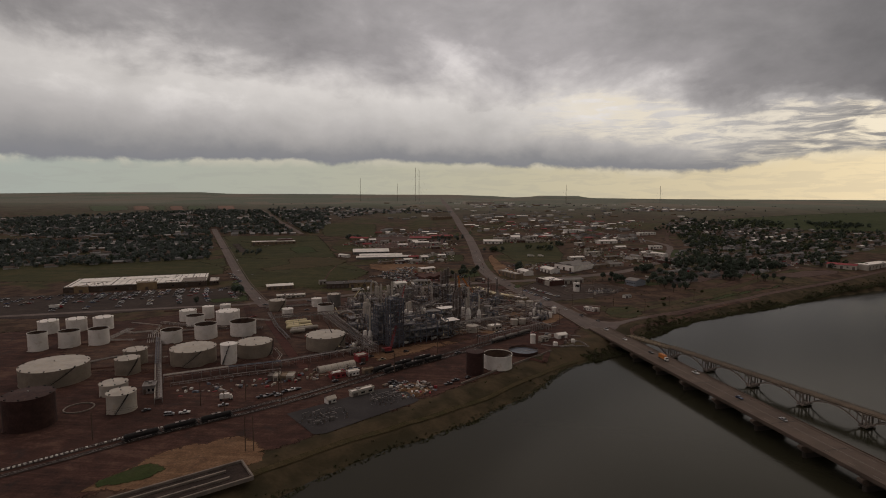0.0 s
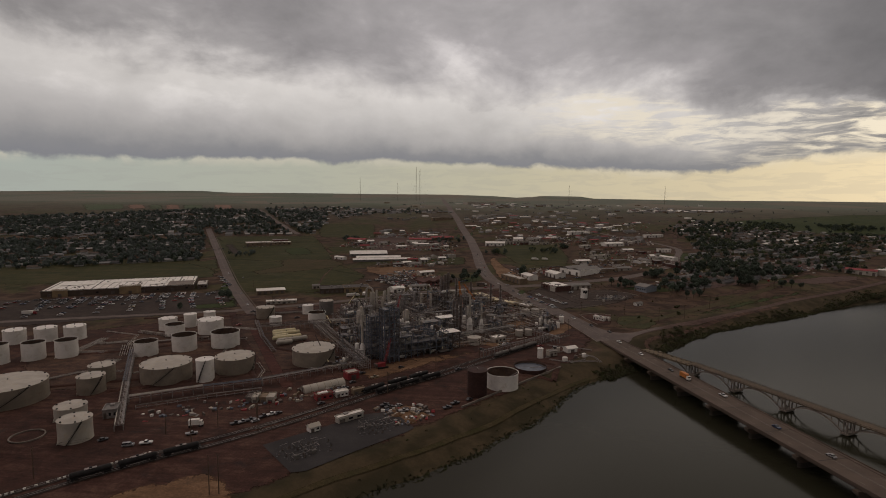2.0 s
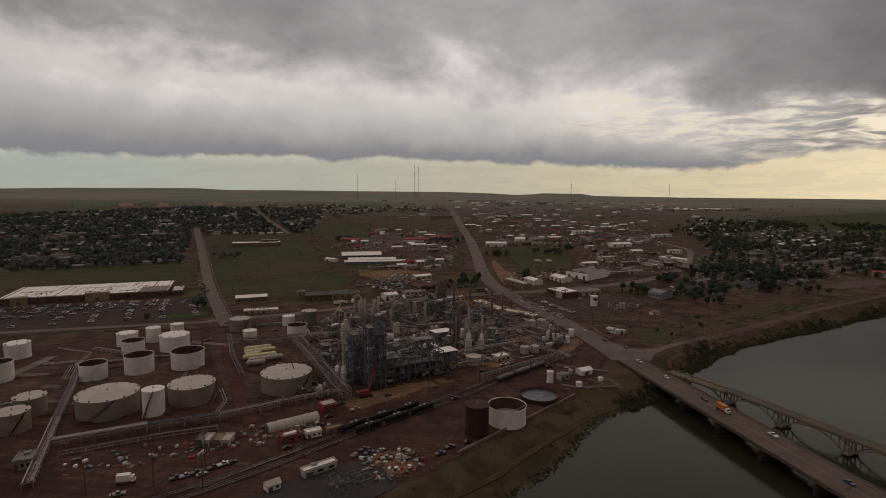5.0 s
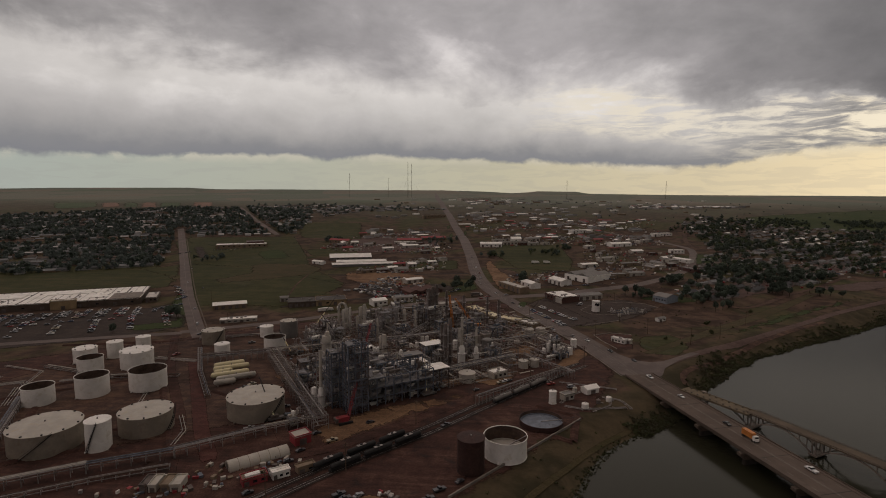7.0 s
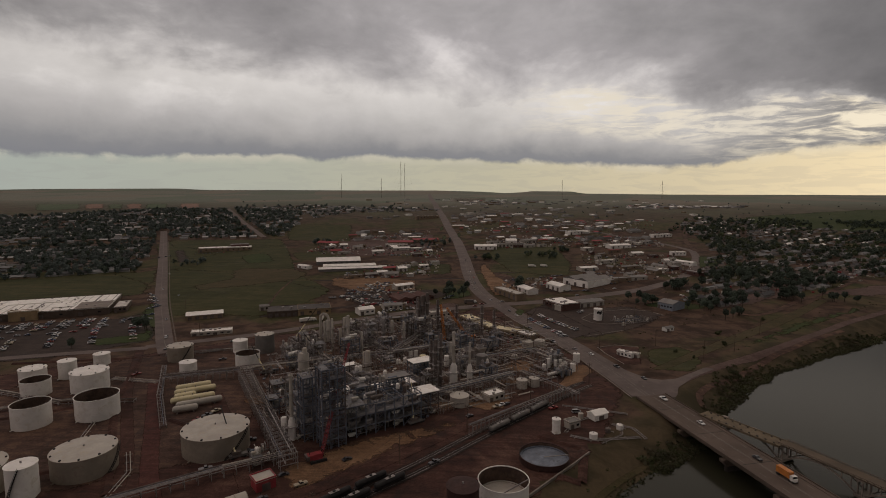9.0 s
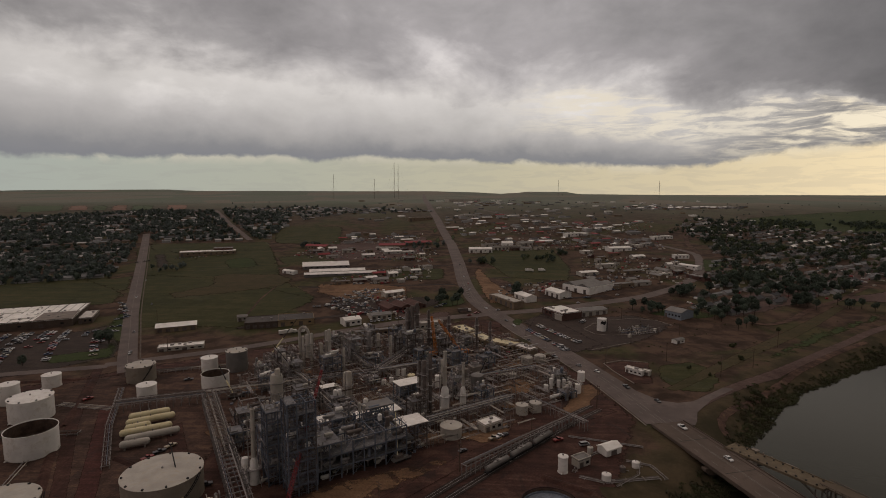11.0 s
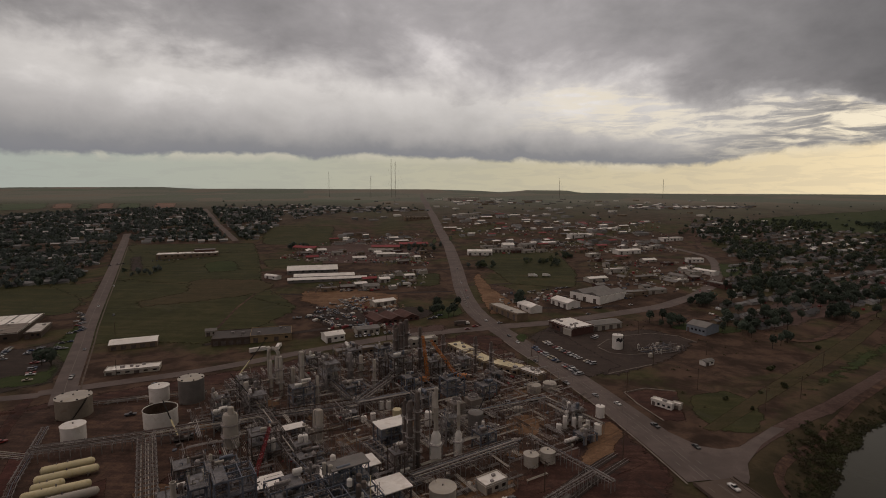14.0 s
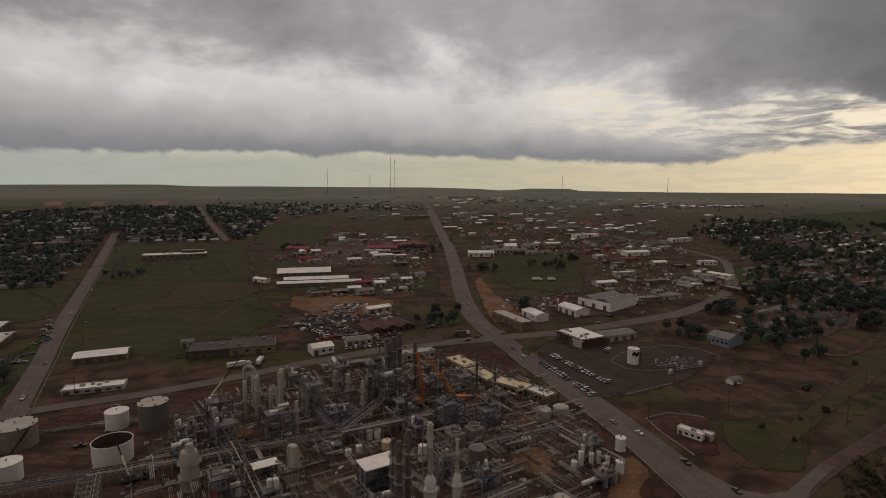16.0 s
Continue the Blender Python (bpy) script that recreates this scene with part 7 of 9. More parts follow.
RIGHT_TOWN = [(392, 1085), (345, 1010), (292, 894), (222, 770), (250, 722), (356, 784), (433, 848), (564, 930), (800, 1150), (920, 1330), (756, 1365), (640, 1440), (560, 1580), (480, 1500), (455, 1400)]
STREETS = [np.array(l, float) for l in (LEFT_ROAD, CROSS, [(-763, 1733), (-572, 1421), (-437, 1217)])]


def town_spots(poly, rz, along, across, seed, jitter=3.0, keep=0.62):
    """House lots in rows, back to back along streets."""
    rng = random.Random(seed)
    xs, ys = np.array([p[0] for p in poly]), np.array([p[1] for p in poly])
    cx, cy = xs.mean(), ys.mean()
    R = max(np.hypot(xs - cx, ys - cy))
    out = []
    c, s = math.cos(rz), math.sin(rz)
    v, row = -R, 0
    while v < R:
        u = -R
        while u < R:
            x, y = cx + u * c - v * s + rng.uniform(-jitter, jitter), cy + u * s + v * c + rng.uniform(-jitter, jitter)
            if inside(x, y, poly) and rng.random() < keep:
                out.append((x, y, rz + (math.pi if row % 2 else 0) + rng.uniform(-0.05, 0.05)))
            u += along
        v += across[row % 2]
        row += 1
    return out


far_houses = MB()


def joined_house(mb, x, y, rz, rng):
    L, dp, hg, rs = rng.uniform(10, 15), rng.uniform(7, 9), rng.uniform(2.5, 3.4), rng.uniform(1.5, 2.4)
    z = h(x, y)
    w = rng.choice((0, 0, 1, 2))
    r = rng.choice((3, 3, 3, 4, 4, 5, 5, 3, 4, 0, 6) if x > 0 else (3, 4, 5, 5, 5, 0))
    mb.box(x, y, z - 0.8, L, dp, hg + 0.8, rz, w)
    mb.gable(x, y, z + hg, L, dp, rs, rz, r, 0.4)


spots = town_spots(RIGHT_TOWN, radians(30), 18, (22, 32), 3, 4.5, 0.8) + town_spots(NEAR_TOWN, radians(27), 18, (25, 35), 4, 3.0, 0.8) + town_spots(LEFT_TOWN, radians(27), 18, (25, 35), 4, 3.0, 0.85) + town_spots(FAR_TOWN, radians(27), 20, (28, 38), 5, 5, 0.8)
spots = clear_of(spots, STREETS, 16)
spots.sort(key=lambda s: math.hypot(s[0] - 60, s[1] - 350))
rng_h = random.Random(8)
house_xy = [(s[0], s[1]) for s in spots]
for i, (x, y, rz) in enumerate(spots):
    if i < 230:
        k = rng_h.choice(HOUSES)
        copy_thing(k, pose(x, y, h(x, y), 0, 0, math.degrees(rz)))
    else:
        joined_house(far_houses, x, y, rz, rng_h)
for k in HOUSES:
    for o in (*k.children_recursive, k):
        bpy.data.objects.remove(o)
for x, y, rz, L, dp, hg, wm, rm in FAR_SHOPS:
    far_houses.box(x, y, h(x, y) - 0.8, L, dp, hg + 0.8, rz, wm)
    far_houses.gable(x, y, h(x, y) + hg, L, dp, 1.4, rz, rm, 0.3)
# loose far-off buildings out on the plain
rng_f = random.Random(12)
for _ in range(90):
    x, y = rng_f.gauss(150, 330), rng_f.uniform(1480, 2300)
    L, dp, hg = rng_f.uniform(8, 24), rng_f.uniform(8, 16), rng_f.uniform(2.5, 4.0)
    far_houses.box(x, y, h(x, y) - 1.5, L, dp, hg + 1.5, radians(rng_f.choice((20, 25, -65))), rng_f.choice((0, 0, 6, 1, 2, 5, 6)))
solo("distant_houses", far_houses, [SIDING, SIDING_GREY, M_TANPANEL, ROOF_BROWN, ROOF_DARK, ROOF_PALE, M_ROOFWHITE, RED], "distant houses and sheds with pale walls and grey roofs", "houses", "stuff", "")


# ---- trees ----
def crown_quads(mb, rng, x, y, z0, hgt, rad, n, size, mi=0, loose=0.6):
    lumps = [(x + rng.uniform(-0.45, 0.45) * rad, y + rng.uniform(-0.45, 0.45) * rad, z0 + hgt * rng.uniform(0.3, 0.8), rad * rng.uniform(0.45, 0.75)) for _ in range(5)] + [(x, y, z0 + hgt * 0.5, rad * 0.8)]
    for _ in range(n):
        lx, ly, lz, lr = rng.choice(lumps)
        a, b = rng.uniform(0, 6.283), math.acos(rng.uniform(-0.7, 1))
        rr = lr * rng.uniform(0.75, 1.05)
        d = Vector((math.sin(b) * math.cos(a), math.sin(b) * math.sin(a), math.cos(b)))
        c = Vector((lx, ly, lz)) + Vector((d.x * rr, d.y * rr, d.z * rr * hgt / (2.2 * rad)))
        nn = (d + Vector((rng.uniform(-loose, loose), rng.uniform(-loose, loose), rng.uniform(-0.2, 0.7)))).normalized()
        t = nn.cross(Vector((rng.uniform(-1, 1), rng.uniform(-1, 1), rng.uniform(-1, 1)))).normalized()
        u = nn.cross(t)
        s = size * rng.uniform(0.6, 1.3)
        mb.face([c - t * s - u * s * 0.7, c + t * s - u * s * 0.8, c + t * s * 0.8 + u * s, c - t * s * 0.9 + u * s * 0.8], mi)


def tree_kind(seed, hgt, rad, label):
    rng = random.Random(seed)
    tr = thing("tree", 0, 0, -600, label, "tree", group="trees of the town")
    t = MB()
    t.tube((0, 0, -0.5), (0, 0, hgt * 0.55), hgt * 0.03, hgt * 0.015, n=7)
    for j in range(4):
        a = j * 1.57 + rng.random()
        t.tube((0, 0, hgt * (0.28 + 0.06 * j)), (math.cos(a) * rad * 0.6, math.sin(a) * rad * 0.6, hgt * (0.55 + 0.06 * j)), hgt * 0.012, hgt * 0.005, n=5)
    part("trunk", t, M_BARK, tr)
    c = MB()
    crown_quads(c, rng, 0, 0, hgt * 0.16, hgt * 0.84, rad, 300, rad * 0.15)
    part("crown", c, M_LEAFDARK, tr)
    return tr


TREES = [tree_kind(1, 11, 4.2, "broad dark green street tree"), tree_kind(2, 13, 4.0, "tall dark green tree"), tree_kind(3, 8, 3.2, "small round dark green tree"), tree_kind(4, 12, 5.2, "wide spreading dark green tree"), tree_kind(5, 14, 2.4, "narrow dark green conifer")]
rng_t = random.Random(30)
tree_xy = []
for poly, n in ((RIGHT_TOWN, 1700), (NEAR_TOWN, 2900), (LEFT_TOWN, 6200), (FAR_TOWN, 500)):
    xs, ys = [p[0] for p in poly], [p[1] for p in poly]
    for _ in range(n):
        x, y = rng_t.uniform(min(xs), max(xs)), rng_t.uniform(min(ys), max(ys))
        if inside(x, y, poly) and noise.noise((x * 0.012, y * 0.012, 5.0)) > -0.3:
            tree_xy.append((x, y))
hx = np.array(house_xy)
def far_from_houses(pts, gap):
    a, out = np.array(pts), []
    for c in range(0, len(a), 2000):
        b = a[c:c + 2000]
        d = np.hypot(b[:, None, 0] - hx[None, :, 0], b[:, None, 1] - hx[None, :, 1]).min(1)
        out += [tuple(p) for p, k in zip(b.tolist(), d > gap) if k]
    return out


# dark groves between the houses of the eastern town
for x0, y0, n, sp in [(477, 1351, 60, 26), (536, 1367, 70, 28), (614, 1419, 70, 30), (700, 1470, 80, 34), (463, 1236, 50, 26), (433, 1110, 42, 22), (490, 1165, 60, 28), (373, 978, 24, 16), (375, 922, 36, 18), (341, 892, 26, 14),
                      (422, 923, 22, 16), (401, 859, 20, 13), (357, 833, 14, 10), (275, 769, 7, 6), (339, 778, 9, 7), (297, 864, 16, 9), (236, 818, 14, 8), (573, 1101, 34, 24), (640, 1110, 40, 26), (725, 1227, 70, 36), (542, 929, 40, 24), (445, 873, 12, 10)]:
    tree_xy += [(x0 + rng_t.gauss(0, sp), y0 + rng_t.gauss(0, sp)) for _ in range(n)]
tree_xy = clear_of(far_from_houses(tree_xy, 5.0), STREETS, 11)
for x0, y0, n, sp in [(856, 1433, 50, 22), (900, 1440, 50, 26), (386, 768, 6, 6), (231, 720, 4, 4)]:
    tree_xy += [(x0 + rng_t.gauss(0, sp), y0 + rng_t.gauss(0, sp)) for _ in range(n)]
# single trees out of town
for x0, y0, n, sp in [(-80, 1140, 16, 30), (-290, 1135, 10, 14), (-300, 615, 3, 5), (-432, 925, 9, 18), (-22, 762, 7, 9), (-12, 790, 5, 8), (180, 745, 9, 12), (235, 740, 9, 12),
                      (9, 997, 12, 9), (103, 1031, 14, 13), (141, 1082, 12, 11), (50, 805, 4, 5), (245, 700, 5, 12), (-318, 556, 3, 6)]:
    for _ in range(n):
        tree_xy.append((x0 + rng_t.gauss(0, sp), y0 + rng_t.gauss(0, sp * 0.6)))
road_lines = [HIGHWAY, CROSS, LEFT_ROAD, RIVER_ROAD, SIDE_ROAD]
tree_xy = clear_of(tree_xy, road_lines, 12)
tree_xy.sort(key=lambda s: math.hypot(s[0] - 60, s[1] - 350))
far_trees = MB()
for i, (x, y) in enumerate(tree_xy):
    if i < 180:
        s = rng_t.uniform(0.7, 1.15)
        m = pose(x, y, h(x, y), 0, 0, rng_t.uniform(0, 360))
        t = copy_thing(rng_t.choice(TREES[:4]), m)
        t.scale = (s, s, s * rng_t.uniform(0.85, 1.1))
    else:
        s = rng_t.uniform(0.5, 1.25)
        crown_quads(far_trees, rng_t, x, y, h(x, y) + 0.3, 9.0 * s, 4.4 * s, 34 if x < 0 else 56, 1.3 * s if x < 0 else 0.95 * s, rng_t.choice((1, 1, 1, 2)) if x < 0 else rng_t.choice((0, 2, 2, 2)), 0.3)
        far_trees.tube((x, y, h(x, y) - 0.5), (x, y, h(x, y) + 5 * s), 0.3, 0.15, n=4)
for k in TREES:
    for o in (*k.children_recursive, k):
        bpy.data.objects.remove(o)
# distant groves
for _ in range(170):
    x, y = rng_t.gauss(500, 700), rng_t.uniform(1450, 2100)
    s = rng_t.uniform(0.3, 0.6)
    crown_quads(far_trees, rng_t, x, y, h(x, y), 8 * s, 5 * s, 14, 2.2 * s, 1, 0.3)
solo("distant_trees", far_trees, [M_LEAF, M_LEAFHAZED, M_LEAFDARK], "dense dark green trees between the houses of the town", "trees", "stuff")


# ---- bushes of the river bank ----
def shore_at(s):
    pts = SHORE
    acc = 0.0
    for (ax, ay), (bx, by) in zip(pts, pts[1:]):
        L = math.hypot(bx - ax, by - ay)
        if acc + L >= s:
            t = (s - acc) / L
            return ax + (bx - ax) * t, ay + (by - ay) * t, (-(by - ay) / L, (bx - ax) / L)
        acc += L
    return None


bank = MB()
rng_b = random.Random(77)
length = sum(math.hypot(b[0] - a[0], b[1] - a[1]) for a, b in zip(SHORE, SHORE[1:]))
made = 0
while made < 11000:
    s = rng_b.uniform(1500, length - 2000)
    x, y, nn = shore_at(s)
    east = x > 128
    lush = noise.noise((x * 0.02, y * 0.02, 4.0))
    near_bridge = 84 < x < 128
    if east:
        off = abs(rng_b.gauss(0, 6.5 + 4 * lush)) + 0.3
    else:
        off = abs(rng_b.gauss(0, 5.5 if near_bridge else 2.6)) + 0.2 if rng_b.random() < 0.97 else rng_b.uniform(2, 34)
    x, y = x + nn[0] * off, y + nn[1] * off
    if near_bridge and off > 16:
        continue
    made += 1
    size = rng_b.uniform(0.7, 2.0) * (1 + 0.5 * lush) if east or near_bridge else rng_b.uniform(0.35, 1.0)
    flat = rng_b.uniform(0.6, 1.3)
    near_eye = 84 < x < 330
    crown_quads(bank, rng_b, x, y, h(x, y) - 0.3, size * flat, size * 1.25, 44 if near_eye else 10, size * (0.16 if near_eye else 0.34), rng_b.choice((0, 0, 1)), 0.5)
for _ in range(700):
    x, y = rng_b.uniform(110, 420), rng_b.uniform(540, 800)
    if y > float(np.interp(x, SHORE_X, SHORE_Y)) + 26 and noise.noise((x * 0.03, y * 0.03, 1.0)) > 0.12 and clear_of([(x, y)], road_lines, 9):
        size = rng_b.uniform(0.4, 1.2)
        crown_quads(bank, rng_b, x, y, h(x, y) - 0.3, size * 0.9, size * 1.3, 9, size * 0.4, 1)
for x, y, size in [(206, 640, 2.6), (196, 607, 2.4), (150, 585, 1.8), (158, 571, 1.5), (268, 690, 2.2), (176, 596, 1.4)]:
    crown_quads(bank, rng_b, x, y, h(x, y) - 0.3, size * 1.6, size, 46, size * 0.3)
solo("bushes", bank, [M_SCRUB, M_DRYSCRUB], "dark green bushes and scrub along the river bank", "bushes", "stuff")


# ---- vehicles ----
def paint(name, col):
    return material(name, col, 0.35, 0.0, 0.5, 0.06, 3.0, None, 0.0, 0, 0.5)


PAINTS = [("white", paint("white_car_paint", (0.58, 0.57, 0.56))), ("silver", paint("silver_car_paint", (0.26, 0.26, 0.27))), ("dark grey", paint("dark_car_paint", (0.05, 0.05, 0.055))),
          ("dark red", paint("red_car_paint", (0.20, 0.025, 0.02))), ("dark blue", paint("blue_car_paint", (0.03, 0.05, 0.11))), ("beige", paint("beige_car_paint", (0.34, 0.29, 0.21)))]


def car_kind(style, colour, mat):
    L, W = {"car": (4.6, 1.85), "pickup": (5.7, 2.0), "van": (5.2, 2.0)}[style]
    name = {"car": "car", "pickup": "pickup_truck", "van": "van"}[style]
    c = thing(name, 0, 0, -700, "%s %s parked on the ground" % (colour, {"car": "saloon car", "pickup": "pickup truck", "van": "passenger van"}[style]), name.replace("_", " "), group="vehicles")
    b = MB()

    def shell(mb, prof, w, mi=0):
        """A side profile of (x, z), given width."""
        n = len(prof)
        for s, rev in ((-w / 2, False), (w / 2, True)):
            f = [(x, s, z) for x, z in prof]
            mb.face(f if not rev else f[::-1], mi)
        for i in range(n):
            (x0, z0), (x1, z1) = prof[i], prof[(i + 1) % n]
            mb.face([(x1, -w / 2, z1), (x0, -w / 2, z0), (x0, w / 2, z0), (x1, w / 2, z1)], mi)

    hl = L / 2
    if style == "car":
        shell(b, [(-hl, 0.35), (hl, 0.35), (hl, 0.7), (hl * 0.92, 0.82), (hl * 0.42, 0.95), (-hl * 0.72, 0.98), (-hl, 0.85)], W)
        cab = [(hl * 0.40, 0.95), (hl * 0.12, 1.42), (-hl * 0.42, 1.45), (-hl * 0.76, 0.98)]
    elif style == "pickup":
        shell(b, [(-hl, 0.5), (hl, 0.5), (hl, 0.95), (hl * 0.9, 1.05), (hl * 0.45, 1.12), (-hl, 1.12)], W)
        cab = [(hl * 0.42, 1.1), (hl * 0.2, 1.8), (-hl * 0.18, 1.82), (-hl * 0.26, 1.1)]
    else:
        shell(b, [(-hl, 0.4), (hl, 0.4), (hl, 0.95), (hl * 0.7, 1.1), (-hl, 1.1)], W)
        cab = [(hl * 0.7, 1.08), (hl * 0.4, 1.85), (-hl * 0.94, 1.9), (-hl * 0.98, 1.08)]
    xs = [p[0] for p in cab[1:3]]
    b.box(sum(xs) / 2, 0, cab[1][1] + 0.01, abs(xs[0] - xs[1]) * 0.98, W * 0.84, 0.07)
    part("body", b, mat, c)
    g = MB()
    shell(g, cab, W * 0.88)
    part("glasshouse", g, M_GLASS, c)
    for sx in (-1, 1):
        for sy in (-1, 1):
            w = MB()
            w.tube((sx * hl * 0.62, sy * (W / 2 - 0.22), 0.34), (sx * hl * 0.62, sy * (W / 2 + 0.02), 0.34), 0.34, n=10)
            part("wheel", w, M_BLACK, c)
    return c


KINDS = [car_kind(s, n, m) for s in ("car", "pickup", "van") for n, m in PAINTS if not (s == "van" and n in ("dark red", "dark blue", "beige"))]
rng_c = random.Random(55)
FAR_CARS = []


def on_deck(x, y):
    """Height of the road surface, on the bridge deck too."""
    t = ((x - 102.6) * 0.2819 - (y - 492.1) * 0.9595)
    off = abs((x - 102.6) * 0.9595 + (y - 492.1) * 0.2819)
    return 1.31 if t > 0 and off < 9.8 else h(x, y) + 0.3


def park(x, y, deg, pick=None):
    k = rng_c.choice(KINDS) if pick is None else KINDS[pick]
    if y > 738 and pick is None:
        FAR_CARS.append((x, y, deg))
        return None
    return copy_thing(k, pose(x, y, on_deck(x, y), 0, 0, deg))


def rows(p, q, n, deg, fill=0.8):
    for i in range(n):
        if rng_c.random() < fill:
            t = (i + 0.5) / n
            park(p[0] + (q[0] - p[0]) * t + rng_c.uniform(-0.3, 0.3), p[1] + (q[1] - p[1]) * t + rng_c.uniform(-0.3, 0.3), deg + rng_c.choice((0, 180)) + rng_c.uniform(-3, 3))


rows((57.5, 694), (86, 642), 17, 27, 0.92)
rows((47.5, 680), (62, 645), 11, 27, 0.9)
rows((64, 640), (73, 620), 7, 27, 0.9)
rows((96, 700), (104, 712), 4, -60, 0.7)
rows((-150, 755), (-118, 722), 14, 20, 0.75)
rows((-140, 775), (-105, 740), 14, 40, 0.75)
rows((-130, 795), (-95, 765), 12, 30, 0.7)
rows((-120, 815), (-92, 790), 10, 25, 0.6)
rows((-98, 696), (-66, 710), 10, 110, 0.8)
rows((-86, 724), (-50, 738), 12, 112, 0.7)
for i in range(7):
    rows((-470 + i * 26, 560 + i * 11), (-440 + i * 26, 500 + i * 14), 13, 24, 0.62)
rows((-500, 585), (-370, 634), 26, 112, 0.6)
rows((-253, 572), (-263, 597), 7, 123, 0.7)
for x, y, d, k in [(84, 573, -62, 0), (96, 545, -70, 8), (108, 523, -74, 2), (45.4, 647, -67, 2), (68.5, 622, -65, 1), (108, 486, -74, 6), (116.5, 454, -74, 0), (127, 418, -74, 2), (143, 373, 106, 6), (152, 330, -74, 4), (161, 300, 106, 1),
                  (-54, 703, 22, 2), (-297, 651, 122, 1), (-376, 774, 122, 0), (-340, 745, -58, 2), (2, 730, 20, 9), (24, 742, 25, 1), (36, 690, -66, 0), (30, 706, -66, 2), (-6, 830, 98, 1), (-14, 900, 98, 0), (-8, 862, -82, 3), (-22, 985, 98, 2),
                  (60, 604, 115, 7), (74, 585, 115, 1), (-5, 722, 200, 3), (12, 748, 110, 0), (80, 752, 30, 2), (110, 776, 30, 1), (-420, 860, 122, 0), (160, 812, 30, 0)]:
    park(x, y, d, k)
# work vehicles in the refinery
for x, y, d in [(-74, 383, 40), (-86, 372, 45), (-88, 362, 30), (-92, 352, 120), (-95, 336, 45), (-120, 315, 50), (-117, 318, 50), (-114, 320, 55), (-131, 305, 45), (-128, 307, 48), (-125, 310, 45), (-122, 309, 50),
                (10, 470, 45), (13, 472, 45), (16, 474, 45), (-5, 456, 40), (0, 390, 35), (-6, 387, 30), (4, 396, 45), (42, 470, 30), (54, 466, 20), (-186, 280, 50), (-170, 276, 20), (-163, 279, 20), (-147, 291, 30),
                (-112, 420, 35), (-120, 392, 35), (-150, 440, 60), (-148, 446, 50), (-146, 452, 60), (-58, 338, 40), (-55, 335, 40), (-50, 338, 50), (-46, 331, 20), (-38, 330, 60), (-22, 338, 35), (-18, 345, 35), (-10, 352, 50), (25, 640, -30), (20, 646, -30), (15, 652, -30),
                (28, 632, -30), (33, 626, -30), (36, 575, 20), (20, 570, 40), (-186, 540, 25), (-240, 560, 25), (-228, 505, 60), (-90, 640, 25), (-130, 606, 30), (-200, 585, 30), (-20, 405, 45), (-45, 390, 40), (60, 556, 115), (-84, 390, 35), (-60, 405, 40)]:
    park(x, y, d, rng_c.choice((1, 6, 7, 8, 8, 2, 13, 9, 2, 11)))
for k in KINDS:
    for o in (*k.children_recursive, k):
        bpy.data.objects.remove(o)


def truck(x, y, deg, label, box_m, cab_m, L=12.0):
    t = thing("semi_truck", x, y, on_deck(x, y), label, "truck", radians(deg), "trucks")
    b = MB()
    b.box(-L * 0.12, 0, 1.2, L * 0.74, 2.5, 2.7, bottom=True)
    part("trailer_box", b, box_m, t)
    c = MB()
    c.box(L * 0.37, 0, 0.7, L * 0.17, 2.4, 2.3, bottom=True)
    c.box(L * 0.47, 0, 0.7, L * 0.08, 2.1, 1.2, bottom=True)
    part("cab", c, cab_m, t)
    g = MB()
    g.box(L * 0.458, 0, 1.95, 0.12, 2.0, 0.85)
    part("windscreen", g, M_GLASS, t)
    for fx in (-0.42, -0.34, 0.28, 0.46):
        for sy in (-1, 1):
            w = MB()
            w.tube((fx * L, sy * 0.9, 0.5), (fx * L, sy * 1.25, 0.5), 0.5, n=10)
            part("wheel", w, M_BLACK, t)


truck(-161, 655, 38, "white semi trailer parked beside the long building", M_WHITE, M_WHITE, 16)
truck(-150, 664, 100, "white semi trailer parked beside the long building", M_WHITE, M_WHITE, 14)
truck(131, 402, -74, "yellow-orange mixer truck crossing the bridge", M_ORANGE, M_WHITE, 9)
truck(-10, 735, 22, "dark flatbed truck waiting at the junction", M_DKSTEEL, M_WHITE, 14)
truck(-96, 345, 40, "white box truck on the red dirt", M_WHITE, M_WHITE, 8)
truck(-78, 885, 20, "white bus parked on bare dirt", M_WHITE, M_WHITE, 10)
truck(75, 940, 5, "white trailer parked on dry grass", M_WHITE, M_WHITE, 12)
truck(92, 942, 5, "white trailer parked on dry grass", M_WHITE, M_WHITE, 10)
truck(-450, 520, 25, "white delivery truck in the store lot", M_WHITE, M_REDPAINT, 12)
truck(-150, 300, 20, "white flatbed truck on the red dirt", M_WHITE, M_WHITE, 7)


# ---- railway ----
RAIL = [(-330, 110), (-230, 182), (-189, 224), (-170, 246), (-150, 265), (-127, 285), (-100, 313), (-64, 357), (-26, 397), (4, 434), (32, 466), (53, 491), (72, 510)]
RAIL2 = [(x - 4, y + 5) for x, y in RAIL]
for line in (RAIL, RAIL2):
    ribbon("railway_bed", line, 4.6, M_GREYDIRT, "dark gravel bed of the railway siding", "railway", 0.36, 6)
    for side in (-0.75, 0.75):
        p = np.array(line, float)
        d = np.gradient(p, axis=0)
        d /= np.linalg.norm(d, axis=1)[:, None]
        q = p + np.stack([-d[:, 1], d[:, 0]], 1) * side
        ribbon("rail", [tuple(v) for v in q], 0.16, M_STEEL, "worn steel rail of the siding", "rail", 0.55, 6)


